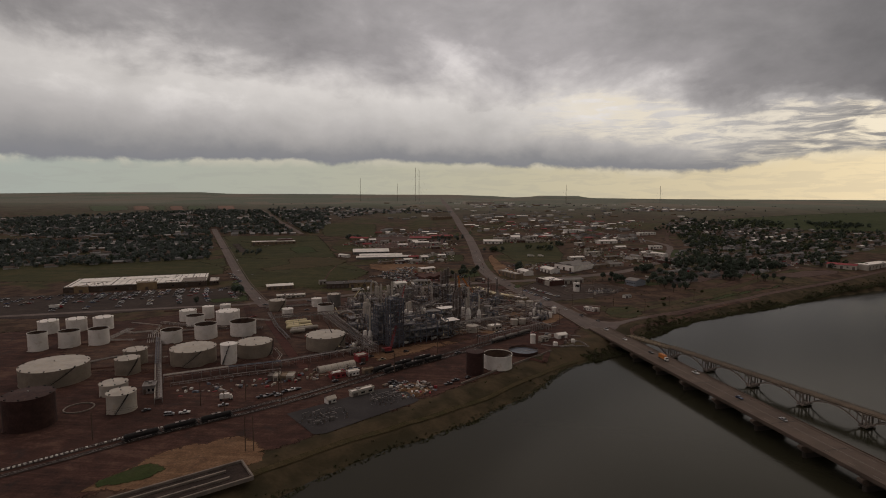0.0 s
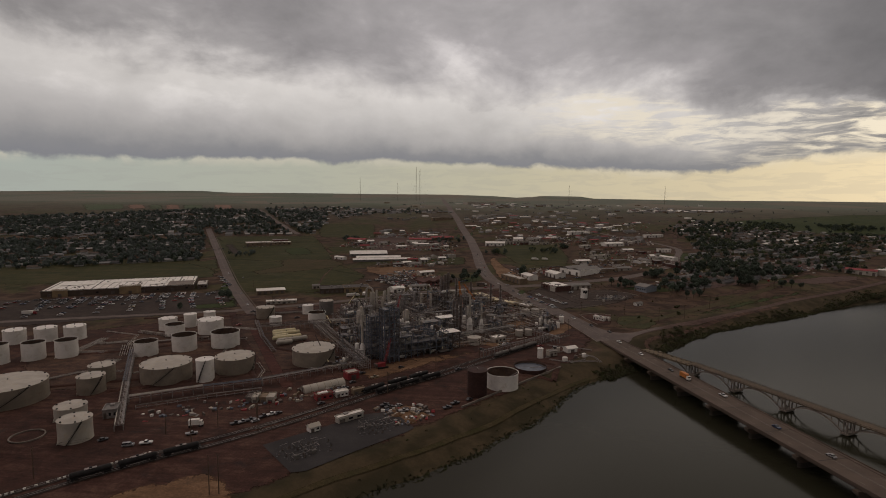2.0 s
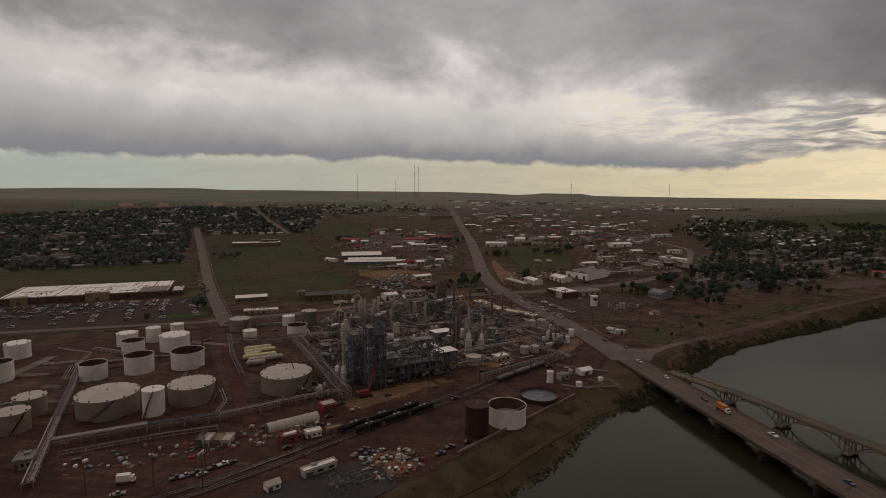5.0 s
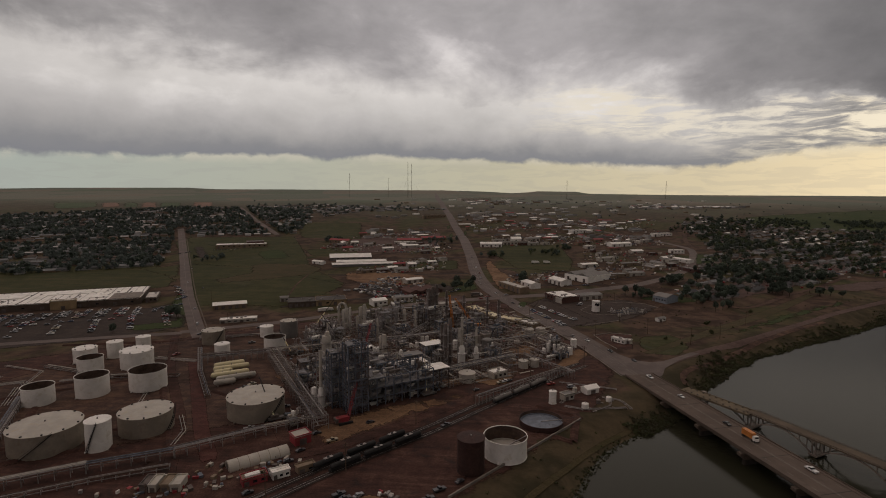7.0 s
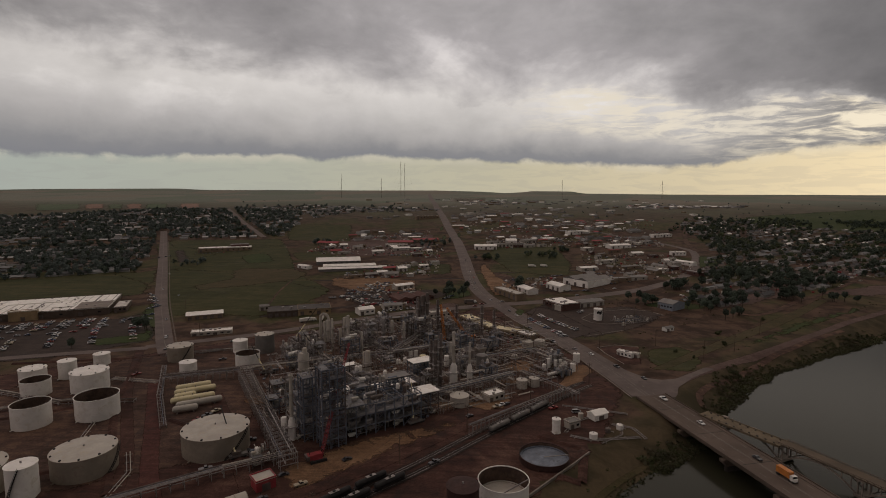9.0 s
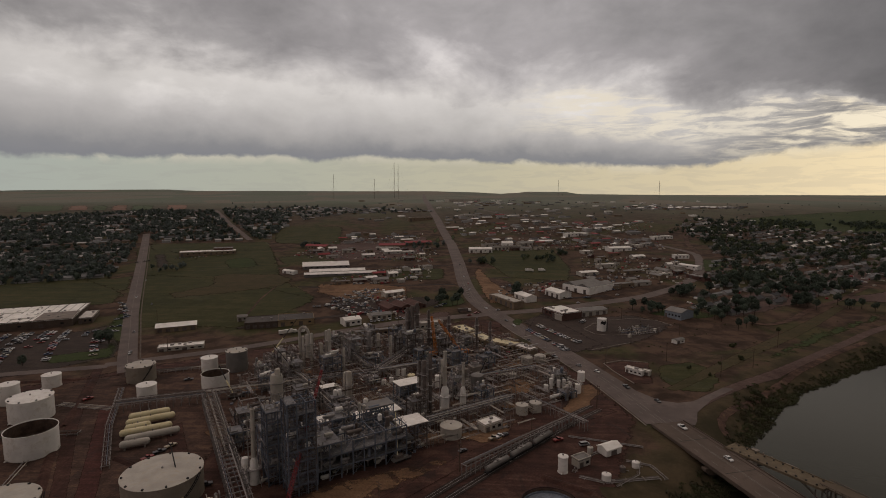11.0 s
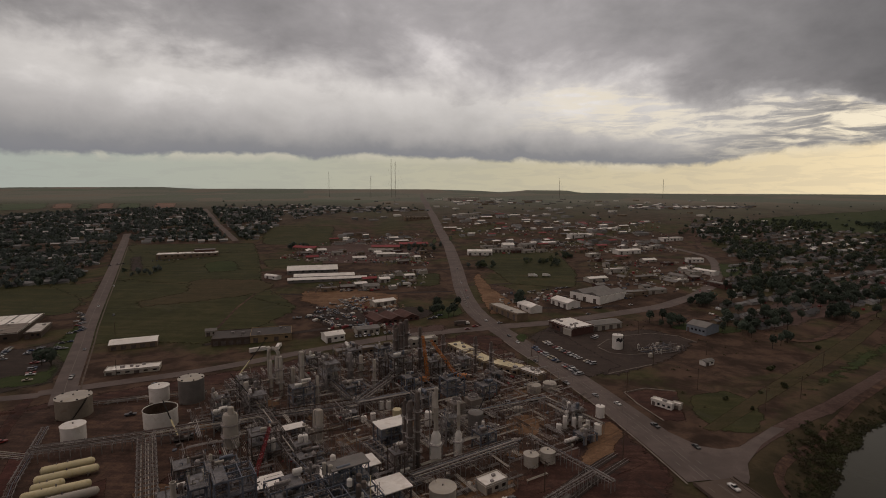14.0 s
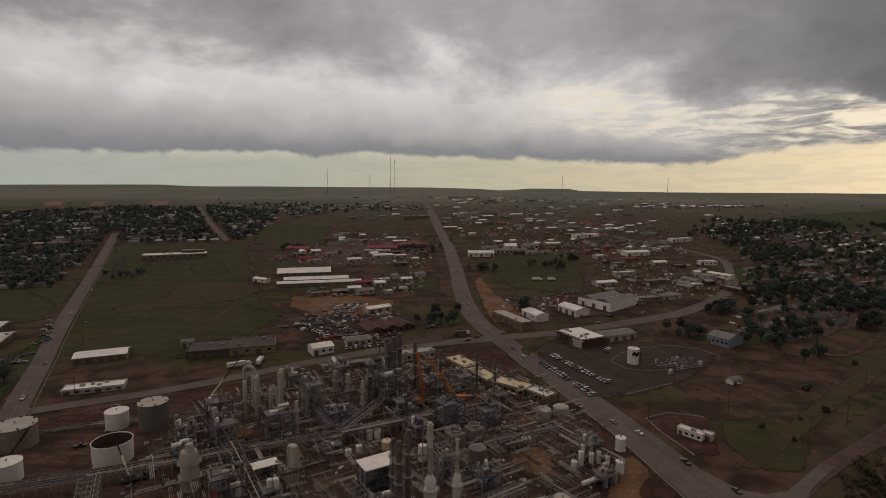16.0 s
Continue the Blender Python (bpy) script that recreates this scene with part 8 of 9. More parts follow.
def tank_car(mat, label):
    c = thing("tank_car", 0, 0, -800, label, "railway wagon", group="railway wagons")
    b = MB()
    L, r, z = 15.5, 1.25, 2.2
    rings = [(-L / 2, 0.05), (-L / 2 + 0.25, r * 0.7), (-L / 2 + 0.8, r), (L / 2 - 0.8, r), (L / 2 - 0.25, r * 0.7), (L / 2, 0.05)]
    for (x0, r0), (x1, r1) in zip(rings, rings[1:]):
        b.tube((x0, 0, z), (x1, 0, z), r0, r1, n=16, cap=False)
    part("tank", b, mat, c)
    f = MB()
    f.box(0, 0, 0.85, L + 1.4, 1.9, 0.35, bottom=True)
    part("underframe", f, M_BLACK, c)
    d = MB()
    d.tube((0, 0, z + r - 0.1), (0, 0, z + r + 0.55), 0.6, n=12)
    part("dome", d, mat, c)
    k = MB()
    k.box(0, 0, z + r + 0.05, 4.5, 1.6, 0.08, bottom=True)
    part("catwalk", k, M_STEEL, c)
    for s in (-1, 1):
        w = MB()
        for o in (-0.9, 0.9):
            for y in (-0.75, 0.75):
                w.tube((s * L * 0.38 + o, y - 0.08, 0.45), (s * L * 0.38 + o, y + 0.08, 0.45), 0.45, n=10)
        w.box(s * L * 0.38, 0, 0.5, 2.6, 1.7, 0.35, bottom=True)
        part("bogie", w, M_BLACK, c)
    return c


def along(line, s):
    acc = 0.0
    for (ax, ay), (bx, by) in zip(line, line[1:]):
        L = math.hypot(bx - ax, by - ay)
        if acc + L >= s:
            t = (s - acc) / L
            return ax + (bx - ax) * t, ay + (by - ay) * t, math.degrees(math.atan2(by - ay, bx - ax))
        acc += L
    return line[-1][0], line[-1][1], 0


CAR_BLACK = tank_car(M_BLACK, "black railway tank wagon on the siding")
CAR_GREY = tank_car(M_ROOFGREY, "grey railway tank wagon on the siding")
for line, s0, n, kind in ((RAIL, 215, 3, CAR_BLACK), (RAIL, 369, 3, CAR_BLACK), (RAIL2, 363, 3, CAR_BLACK), (RAIL, 478, 3, CAR_GREY)):
    for i in range(n):
        x, y, a = along(line, s0 + i * 17.6)
        copy_thing(kind, pose(x, y, h(x, y) + 0.56, 0, 0, a))
for k in (CAR_BLACK, CAR_GREY):
    for o in (*k.children_recursive, k):
        bpy.data.objects.remove(o)
pipe_rack([(-4, 434), (23, 461), (51, 488)], 5.6, 2.6, "steel loading rack along the railway siding", 4, 5.0, 0)


# ---- cranes ----
def lattice(mb, p, q, w, n, mi=0, r=0.09):
    p, q = Vector(p), Vector(q)
    d = (q - p).normalized()
    a = d.orthogonal().normalized()
    b = d.cross(a)
    cs = [a * w + b * w, a * -w + b * w, a * -w - b * w, a * w - b * w]
    for c in cs:
        mb.tube(p + c, q + c * 0.6, r * 1.4, n=4, mi=mi, smooth=False)
    for i in range(n):
        t0, t1 = i / n, (i + 1) / n
        for j in range(4):
            k = (j + 1) % 4
            s0, s1 = 1 - 0.4 * t0, 1 - 0.4 * t1
            mb.tube(p + (q - p) * t0 + cs[j] * s0, p + (q - p) * t1 + cs[k] * s1, r, n=3, mi=mi, smooth=False)


def crawler_crane(x, y, deg, tip, mat, label):
    c = thing("crawler_crane", x, y, h(x, y) + 0.2, label, "crane", radians(deg))
    for s in (-1, 1):
        t = MB()
        t.box(0, s * 2.4, 0, 7.5, 1.1, 1.2, bottom=True)
        part("track", t, M_BLACK, c)
    b = MB()
    b.box(0, 0, 0.9, 4, 4, 0.5, bottom=True)
    b.box(-1.2, 0, 1.4, 6.5, 3.2, 2.2, bottom=True)
    part("house", b, mat, c)
    w = MB()
    w.box(-4.6, 0, 1.5, 1.4, 4.2, 2.0, bottom=True)
    part("counterweight", w, M_DKSTEEL, c)
    cb = MB()
    cb.box(2.6, 1.4, 1.4, 1.6, 1.3, 2.1, bottom=True)
    part("cab", cb, M_GLASS, c)
    m = c.matrix_basis.inverted()
    tp = m @ Vector(tip)
    bo = MB()
    lattice(bo, (1.8, 0, 1.6), tp, *((0.9, 16, 0, 0.14) if mat is M_ORANGE else (0.6, 22, 0, 0.075)))
    part("boom", bo, mat, c)
    ca = MB()
    ca.tube((-3.5, 0, 4.5), tp, 0.06, n=4)
    ca.tube((-3.5, 0, 3.4), (-3.5, 0, 4.5), 0.2, n=4)
    part("cable", ca, M_BLACK, c)
    ho = MB()
    ho.tube(tp, tp - Vector((0, 0, 14)), 0.05, n=4)
    ho.box(tp.x, tp.y, tp.z - 15, 0.6, 0.6, 1.2, bottom=True)
    part("hook", ho, M_BLACK, c)


def mobile_crane(x, y, deg, tip, label, boom_m=M_YELLOW):
    c = thing("mobile_crane", x, y, h(x, y) + 0.2, label, "crane", radians(deg))
    b = MB()
    b.box(0, 0, 0.9, 9.5, 2.5, 1.0, bottom=True)
    part("carrier", b, M_ROOFGREY, c)
    k = MB()
    k.box(4.2, 0, 1.2, 1.6, 2.4, 1.5, bottom=True)
    part("cab", k, M_GLASS, c)
    t = MB()
    t.box(-1.5, 0, 1.9, 4, 2.4, 1.4, bottom=True)
    part("turret", t, M_DKSTEEL, c)
    for sx in (-3.4, -1.6, 2.2, 3.8):
        for sy in (-1, 1):
            w = MB()
            w.tube((sx, sy * 0.9, 0.55), (sx, sy * 1.25, 0.55), 0.55, n=10)
            part("wheel", w, M_BLACK, c)
    m = c.matrix_basis.inverted()
    p0, p1 = Vector((-2, 0, 3.0)), m @ Vector(tip)
    mid = p0.lerp(p1, 0.45)
    lo = MB()
    lo.tube(p0, mid, 0.5, 0.42, n=4, smooth=False)
    part("boom_base", lo, M_YELLOW, c)
    hi = MB()
    hi.tube(mid, p1, 0.34, 0.24, n=4, smooth=False)
    part("boom_tip", hi, boom_m, c)


crawler_crane(-73.6, 404, 35, (-66, 436, 46), M_REDPAINT, "red crawler crane with a lattice boom beside the units")
crawler_crane(-30, 601, 20, (-32, 604, 30), M_ORANGE, "orange crane with an upright lattice boom among the units")
crawler_crane(-8, 608, 180, (-27, 605, 27), M_ORANGE, "orange crane with a sloping lattice boom")
mobile_crane(-110, 404, 37, (-127.5, 422, 17), "yellow mobile crane with a long boom beside the cream tank", M_BLACK)
mobile_crane(-33, 446, 40, (-37, 456, 19), "yellow mobile crane in front of the units")
mobile_crane(-142, 514, 30, (-156, 522, 17), "yellow mobile crane beside an open tank", M_BLACK)
mobile_crane(-113, 547, 30, (-128, 538, 26), "mobile crane with a dark raised boom", M_BLACK)
mobile_crane(-148, 590, 20, (-138, 612, 24), "mobile crane with a dark raised boom", M_BLACK)
mobile_crane(2, 536, 30, (8, 545, 17), "mobile crane with a dark raised boom", M_BLACK)


# ---- substations, poles, masts ----
def switchyard(x, y, rz, nx, ny, step, hgt, label, skip):
    """Low switchgear: portal posts in part of a grid, thin rails on them, insulators, breakers and short stubs."""
    g = thing("substation", x, y, h(x, y) + 0.25, label, "substation", rz)
    rng = random.Random(int(abs(x + y)))
    at = lambda i, j: ((i - (nx - 1) / 2) * step + 0.5 * math.sin(i * 2.1 + j), (j - (ny - 1) / 2) * step + 0.5 * math.sin(j * 1.7 + i * 0.6))
    kept = {(i, j): hgt * rng.choice((0.62, 0.75, 1.0)) for i in range(nx) for j in range(ny) if rng.random() > skip and abs(i - (nx - 1) / 2) / nx + abs(j - (ny - 1) / 2) / ny < 0.78}
    for (i, j), top in kept.items():
        px, py = at(i, j)
        p = MB()
        p.beam((px, py, -0.3), (px, py, top), 0.13)
        p.box(px, py, -0.3, 0.6, 0.6, 0.45)
        part("post", p, M_GRATE, g)
        for di, dj in ((1, 0), (0, 1)):
            if (i + di, j + dj) in kept and rng.random() < (0.8 if di else 0.45):
                qx, qy = at(i + di, j + dj)
                b = MB()
                zz = min(top, kept[(i + di, j + dj)])
                b.beam((px, py, zz), (qx, qy, zz), 0.13)
                part("busbar", b, M_STEEL, g)
        if rng.random() < 0.6:
            e = MB()
            ex, ey = px + step * 0.42, py + rng.uniform(-0.6, 0.6)
            e.box(ex, ey, -0.2, 0.9, 0.5, 0.7)
            for o in (-0.3, 0.0, 0.3):
                e.tube((ex + o, ey, 0.5), (ex + o, ey, 1.5), 0.09, 0.06, n=6)
            part("insulator", e, M_DKSTEEL, g)
    for k in range(2):
        t = MB()
        tx, ty = rng.uniform(-0.3, 0.3) * nx * step, rng.uniform(-0.3, 0.3) * ny * step
        t.box(tx, ty, -0.2, 2.2, 1.6, 2.0)
        for o in (-0.6, 0.0, 0.6):
            t.tube((tx + o, ty, 1.8), (tx + o, ty, 2.9), 0.14, 0.08, n=6)
        part("transformer", t, M_ROOFGREY, g)


switchyard(-85, 280, radians(42), 9, 5, 3.0, 4.0, "low tangled switchgear of the substation on dark gravel", 0.25)
switchyard(-57, 307, radians(42), 7, 5, 3.0, 4.4, "steel switchgear of the substation on dark gravel", 0.22)


def valve_station(x, y, rz):
    """Rows of pale pipes with upright loops, cabinets and a few posts."""
    g = thing("valve_station", x, y, h(x, y) + 0.1, "pale pipes, loops and cabinets of a valve station on dirt", "valve station", rz)
    rng = random.Random(5)
    for j in range(7):
        py = -7.5 + j * 2.5
        p = MB()
        z = 0.7 + 0.5 * (j % 3)
        p.tube((-19 + rng.uniform(0, 8), py, z), (19 - rng.uniform(0, 8), py, z), 0.26, n=8)
        part("header_pipe", p, (M_STEEL, M_CREAM, M_BLUSTEEL)[j % 3], g)
        for k in range(4):
            px = -13 + k * 8.0 + rng.uniform(-2, 2)
            q, t = MB(), rng.uniform(2.0, 4.6)
            q.tube((px, py, z), (px, py, t), 0.18, n=6)
            q.tube((px, py, t), (px + 1.6, py, t), 0.18, n=6)
            q.tube((px + 1.6, py, t), (px + 1.6, py, 0), 0.18, n=6)
            q.tube((px + 0.8, py, t), (px + 0.8, py, t + 0.9), 0.09, n=5)
            part("pipe_loop", q, rng.choice((M_STEEL, M_WHITE, M_BLUSTEEL)), g)
    for px, py in ((-16, -10), (10, 10), (18, -3)):
        b = MB()
        b.box(px, py, -0.2, 2.6, 2.0, 2.6)
        part("cabinet", b, M_CREAM, g)


valve_station(142, 679, radians(25))
switchyard(152, 683, radians(25), 8, 5, 3.4, 3.6, "blue-grey steel frames and posts of the valve station", 0.2)


def pole(x, y, hgt, arms, deg):
    p = thing("utility_pole", x, y, h(x, y), "weathered wooden utility pole with a crossarm", "utility pole", radians(deg), "utility poles")
    s = MB()
    s.tube((0, 0, -1), (0, 0, hgt), 0.24, 0.15, n=8)
    part("pole", s, M_WOOD, p)
    for i in range(arms):
        a = MB()
        a.box(0, 0, hgt - 0.7 - i * 1.2, 0.16, 3.0, 0.18, bottom=True)
        for y0 in (-1.35, 0.0, 1.35):
            a.tube((0, y0, hgt - 0.52 - i * 1.2), (0, y0, hgt - 0.22 - i * 1.2), 0.1, n=6)
        part("crossarm", a, M_WOOD, p)


def wire(a, b, sag, off):
    (ax, ay, az), (bx, by, bz) = a, b
    w = MB()
    prev = None
    d = Vector((bx - ax, by - ay, 0)).normalized()
    nn = Vector((-d.y, d.x, 0)) * off
    for i in range(9):
        t = i / 8
        c = Vector((ax + (bx - ax) * t, ay + (by - ay) * t, az + (bz - az) * t - sag * 4 * t * (1 - t))) + nn
        w.v += [tuple(c + Vector(o)) for o in ((0, 0, 0.03), (nn.normalized() * 0.026 - Vector((0, 0, 0.015))), (nn.normalized() * -0.026 - Vector((0, 0, 0.015))))]
        for k in range(3 if i else 0):
            w.f.append((3 * i - 3 + k, 3 * i - 3 + (k + 1) % 3, 3 * i + (k + 1) % 3, 3 * i + k))
            w.m.append(0)
            w.s.append(False)
    solo("power_line", w, M_BLACK, "thin dark power line strung between wooden poles", "power line", group="power lines")


POLES = [[(-190, 245), (-140, 279), (-116, 299), (-85, 330), (-60, 356), (-35.5, 404), (-6, 438), (30, 480), (70, 511), (94, 590)], [(126, 640), (140, 600), (165, 570), (196, 590), (240, 640)], [(-125, 317), (-138, 300), (-160, 290)]]
for line in POLES:
    for (ax, ay), (bx, by) in zip(line, line[1:] + line[-1:]):
        a = math.degrees(math.atan2(by - ay, bx - ax)) if (ax, ay) != (bx, by) else 45
        pole(ax, ay, 14, 2, a)
    for p, q in zip(line, line[1:]):
        for off in (-1.3, 1.3):
            wire((*p, h(*p) + 13.6), (*q, h(*q) + 13.6), 0.9, off)
for x, y in [(-110, 241), (-106.5, 242)]:
    pole(x, y, 17, 1, 45)
for x, y in [(-12, 640), (6, 655), (22, 640), (44, 660), (-70, 690), (-110, 690), (140, 720), (-236, 600), (-300, 690), (176, 672)]:
    pole(x, y, 11, 1, 30)


def mast(x, y, top, wid, label):
    z = h(x, y)
    m = thing("radio_mast", x, y, z, label, "radio mast", group="radio masts")
    t = MB()
    H = top - z
    for j in range(3):
        a = j * 2.094
        t.tube((wid * math.cos(a), wid * math.sin(a), -1), (wid * 0.8 * math.cos(a), wid * 0.8 * math.sin(a), H), 0.22, n=4, smooth=False)
    for i in range(int(H / 4)):
        for j in range(3):
            a, b = j * 2.094, (j + 1) * 2.094
            t.tube((wid * math.cos(a), wid * math.sin(a), i * 4), (wid * math.cos(b), wid * math.sin(b), i * 4 + 4), 0.16, n=3, smooth=False)
    part("lattice", t, M_DKSTEEL, m)
    for j in range(3):
        a = j * 2.094 + 0.5
        for k in (0.5, 0.95):
            g = MB()
            g.tube((0, 0, H * k), (math.cos(a) * H * 0.4, math.sin(a) * H * 0.4, 0), 0.05, n=3)
            part("guy_wire", g, M_DKSTEEL, m)


for x, y, t, wd in [(-347.5, 2483, 248, 1.3), (-331, 2486, 240, 1.3), (-600, 2441, 197, 0.7), (-431, 2469, 176, 1.0), (336, 2400, 169, 0.8), (761, 2469, 167, 0.7)]:
    mast(x, y, t, wd, "slender steel lattice radio mast on the far plain")


# ---- small site details ----
def basin():
    a, b = Vector((-158, 186, 0)), Vector((-107, 231, 0))
    d = (b - a).normalized()
    rz = math.atan2(d.y, d.x)
    L, W = (b - a).length, 17.0
    c = (a + b) / 2 + Vector((d.y, -d.x, 0)) * W / 2
    bs = thing("settling_basin", c.x, c.y, h(c.x, c.y) + 0.2, "long pale concrete settling basin with a central walkway", "basin", rz)
    for sx, sy, lx, ly in ((0, -1, L, 0.8), (0, 1, L, 0.8), (-1, 0, 0.8, W), (1, 0, 0.8, W)):
        w = MB()
        w.box(sx * L / 2, sy * W / 2, -0.5, lx, ly, 1.7)
        part("wall", w, M_CONCRETE, bs)
    f = MB()
    f.box(0, 0, -0.3, L - 1, W - 1, 0.45)
    part("floor", f, M_GREYDIRT, bs)
    for y in (-W * 0.18, W * 0.2):
        w = MB()
        w.box(-L * 0.05, y, 0.1, L * 0.86, 0.9, 1.0)
        part("walkway", w, M_CONCRETE, bs)


basin()
pond = []
for i in range(26):
    t = 2 * math.pi * i / 26
    u, v = 15.5 * math.cos(t), 7.2 * math.sin(t) * (1.25 if math.cos(t) > 0 else 0.9)
    pond.append((-149 + u * 0.75 - v * 0.66, 215 + u * 0.66 + v * 0.75))
patch("pond", pond, M_LAWN, "shallow round pond covered with green growth", "pond", 0.4, 6)

for i in range(46):
    t = i / 45
    if (i // 9) % 3 == 2 and i % 2:
        continue
    x, y = -212 + 58 * t, 208 + 64 * t
    b = MB()
    b.box(0, 0, 0, 1.0, 0.6, 0.9)
    ob = solo("barrier_block", b, M_WHITE, "white concrete barrier block along the dirt road", "barrier", group="barrier blocks")
    ob.matrix_world = pose(x, y, h(x, y) + 0.12, 0, 0, 48)

for i, (x, y, rr) in enumerate([(-40, 318, 2.5), (-48, 325, 2)]):
    d = MB()
    d.revolve(0, 0, [(rr, -0.3), (rr * 0.8, 0.8), (rr * 0.45, 1.6), (0.05, 1.9)], 18)
    ob = solo("dirt_mound", d, M_TANDIRT, "low heap of brown dirt", "dirt mound")
    ob.matrix_world = pose(x, y, h(x, y) + 0.1, 0, 0, 30 * i) @ Matrix.Diagonal((1.5, 0.8, 1, 1))

# ring foundation of a removed tank
ring = MB()
ring.revolve(0, 0, [(7.6, 0), (7.6, 0.7), (7.0, 0.7), (7.0, 0)], 36, smooth=False)
ob = solo("ring_foundation", ring, M_CONCRETE, "bare round concrete ring foundation on red dirt", "foundation")
ob.matrix_world = pose(-226, 280, 0.05)

# flood wall near the low basin
fw = MB()
for i in range(12):
    t0, t1 = i / 12, (i + 1) / 12
    x0, y0, x1, y1 = -14 + 66 * t0, 340 + 80 * t0, -14 + 66 * t1, 340 + 80 * t1
    fw.box((x0 + x1) / 2, (y0 + y1) / 2, h((x0 + x1) / 2, (y0 + y1) / 2) - 0.6, math.hypot(x1 - x0, y1 - y0), 0.6, 1.8, math.atan2(y1 - y0, x1 - x0))
solo("flood_wall", fw, M_CONCRETE, "low pale concrete flood wall above the bank", "wall", "structure")
# kerb round the trailer yard and the valve station
for pts, nm in (([(93, 592), (96, 575), (103, 553)], "kerb"), ([(93, 592), (108, 600), (125, 596)], "kerb"), ([(92, 625), (110, 636), (127, 646)], "kerb"), ([(98, 685), (104, 672), (118, 668), (134, 672)], "kerb"), ([(98, 685), (108, 700), (126, 712), (150, 722), (172, 715), (180, 700)], "kerb")):
    k = MB()
    for (ax, ay), (bx, by) in zip(pts, pts[1:]):
        k.box((ax + bx) / 2, (ay + by) / 2, h((ax + bx) / 2, (ay + by) / 2) - 0.3, math.hypot(bx - ax, by - ay) + 0.3, 0.7, 0.75, math.atan2(by - ay, bx - ax))
    solo(nm, k, M_CONCRETE, "low pale concrete kerb round a dirt yard", "kerb", "structure")


# ---- road paint ----
def dashes(line, off, mat, n_on=4.0, gap=9.0, wid=0.28, start=0.0, end=None, lift=0.42):
    d = MB()
    p = [Vector((x, y, 0)) for x, y in line]
    s = start
    total = sum((b - a).length for a, b in zip(p, p[1:]))
    while s < (end or total) - n_on:
        x0, y0, a0 = along(line, s)
        x1, y1, _ = along(line, s + n_on)
        nn = Vector((-math.sin(radians(a0)), math.cos(radians(a0)), 0)) * off
        e = Vector((-math.sin(radians(a0)), math.cos(radians(a0)), 0)) * wid
        q0, q1 = Vector((x0, y0, h(x0, y0) + lift)) + nn, Vector((x1, y1, h(x1, y1) + lift)) + nn
        d.face([q0 - e, q1 - e, q1 + e, q0 + e])
        s += n_on + gap
    return d


for off, on, gap in ((-5.2, 3.5, 9), (5.2, 3.5, 9), (-1.2, 12, 3), (1.2, 12, 3)):
    solo("road_marking", dashes(HIGHWAY, off, None, on, gap, 0.16, 0, 520), M_PAINTLINE, "worn white lane marking on the highway", "road marking", "structure")
solo("road_marking", dashes(LEFT_ROAD, 0, None, 10, 0.3, 0.16), M_PAINTLINE, "worn centre line on the straight road", "road marking", "structure")
isl = MB()
for i in range(8):
    x, y, a = along([(-15, 868), (-2, 768)], 8 + i * 9)
    isl.box(x, y, h(x, y), 9.2, 2.6 - abs(i - 4) * 0.25, 0.5, radians(a))
solo("median_island", isl, M_DKSTEEL, "narrow dark raised median on the highway", "median", "structure")


# ---- crowded lots, seen from far ----
def small_car(mb, x, y, deg, rng):
    """A far-off parked car or pickup in a joined crowd: body, cabin, roof and wheels."""
    z, a = h(x, y) + 0.28, radians(deg)
    c, s = math.cos(a), math.sin(a)
    pick = rng.random() < 0.4
    L, W = (5.6, 2.0) if pick else (4.6, 1.85)
    m = rng.choice((0, 1, 1, 2, 2, 2, 2, 2, 2, 4, 1, 5, 0, 2, 2, 3))
    w = lambda dx, dy, dz: (x + dx * c - dy * s, y + dx * s + dy * c, z + dz)
    hl = L / 2
    low, top = (0.5, 1.1) if pick else (0.35, 0.95)
    prof = [(-hl, low), (hl, low), (hl, top - 0.2), (hl * 0.45, top), (-hl, top)]
    cab = [(hl * 0.42, top), (hl * 0.15, top + 0.55), (-hl * (0.2 if pick else 0.45), top + 0.55), (-hl * (0.28 if pick else 0.78), top)]
    for pr, wd, mi in ((prof, W, m), (cab, W * 0.86, 6)):
        for sg in (-1, 1):
            f = [w(px, sg * wd / 2, pz) for px, pz in pr]
            mb.face(f if sg < 0 else f[::-1], mi)
        for (x0, z0), (x1, z1) in zip(pr, pr[1:] + pr[:1]):
            mb.face([w(x1, -wd / 2, z1), w(x0, -wd / 2, z0), w(x0, wd / 2, z0), w(x1, wd / 2, z1)], m if mi == m or z0 == z1 > top else 6)
    for sx in (-0.62, 0.62):
        for sy in (-1, 1):
            p, q = w(sx * hl, sy * (W / 2 - 0.2), 0.32), w(sx * hl, sy * (W / 2 + 0.02), 0.32)
            mb.tube(p, q, 0.33, n=6, mi=7)


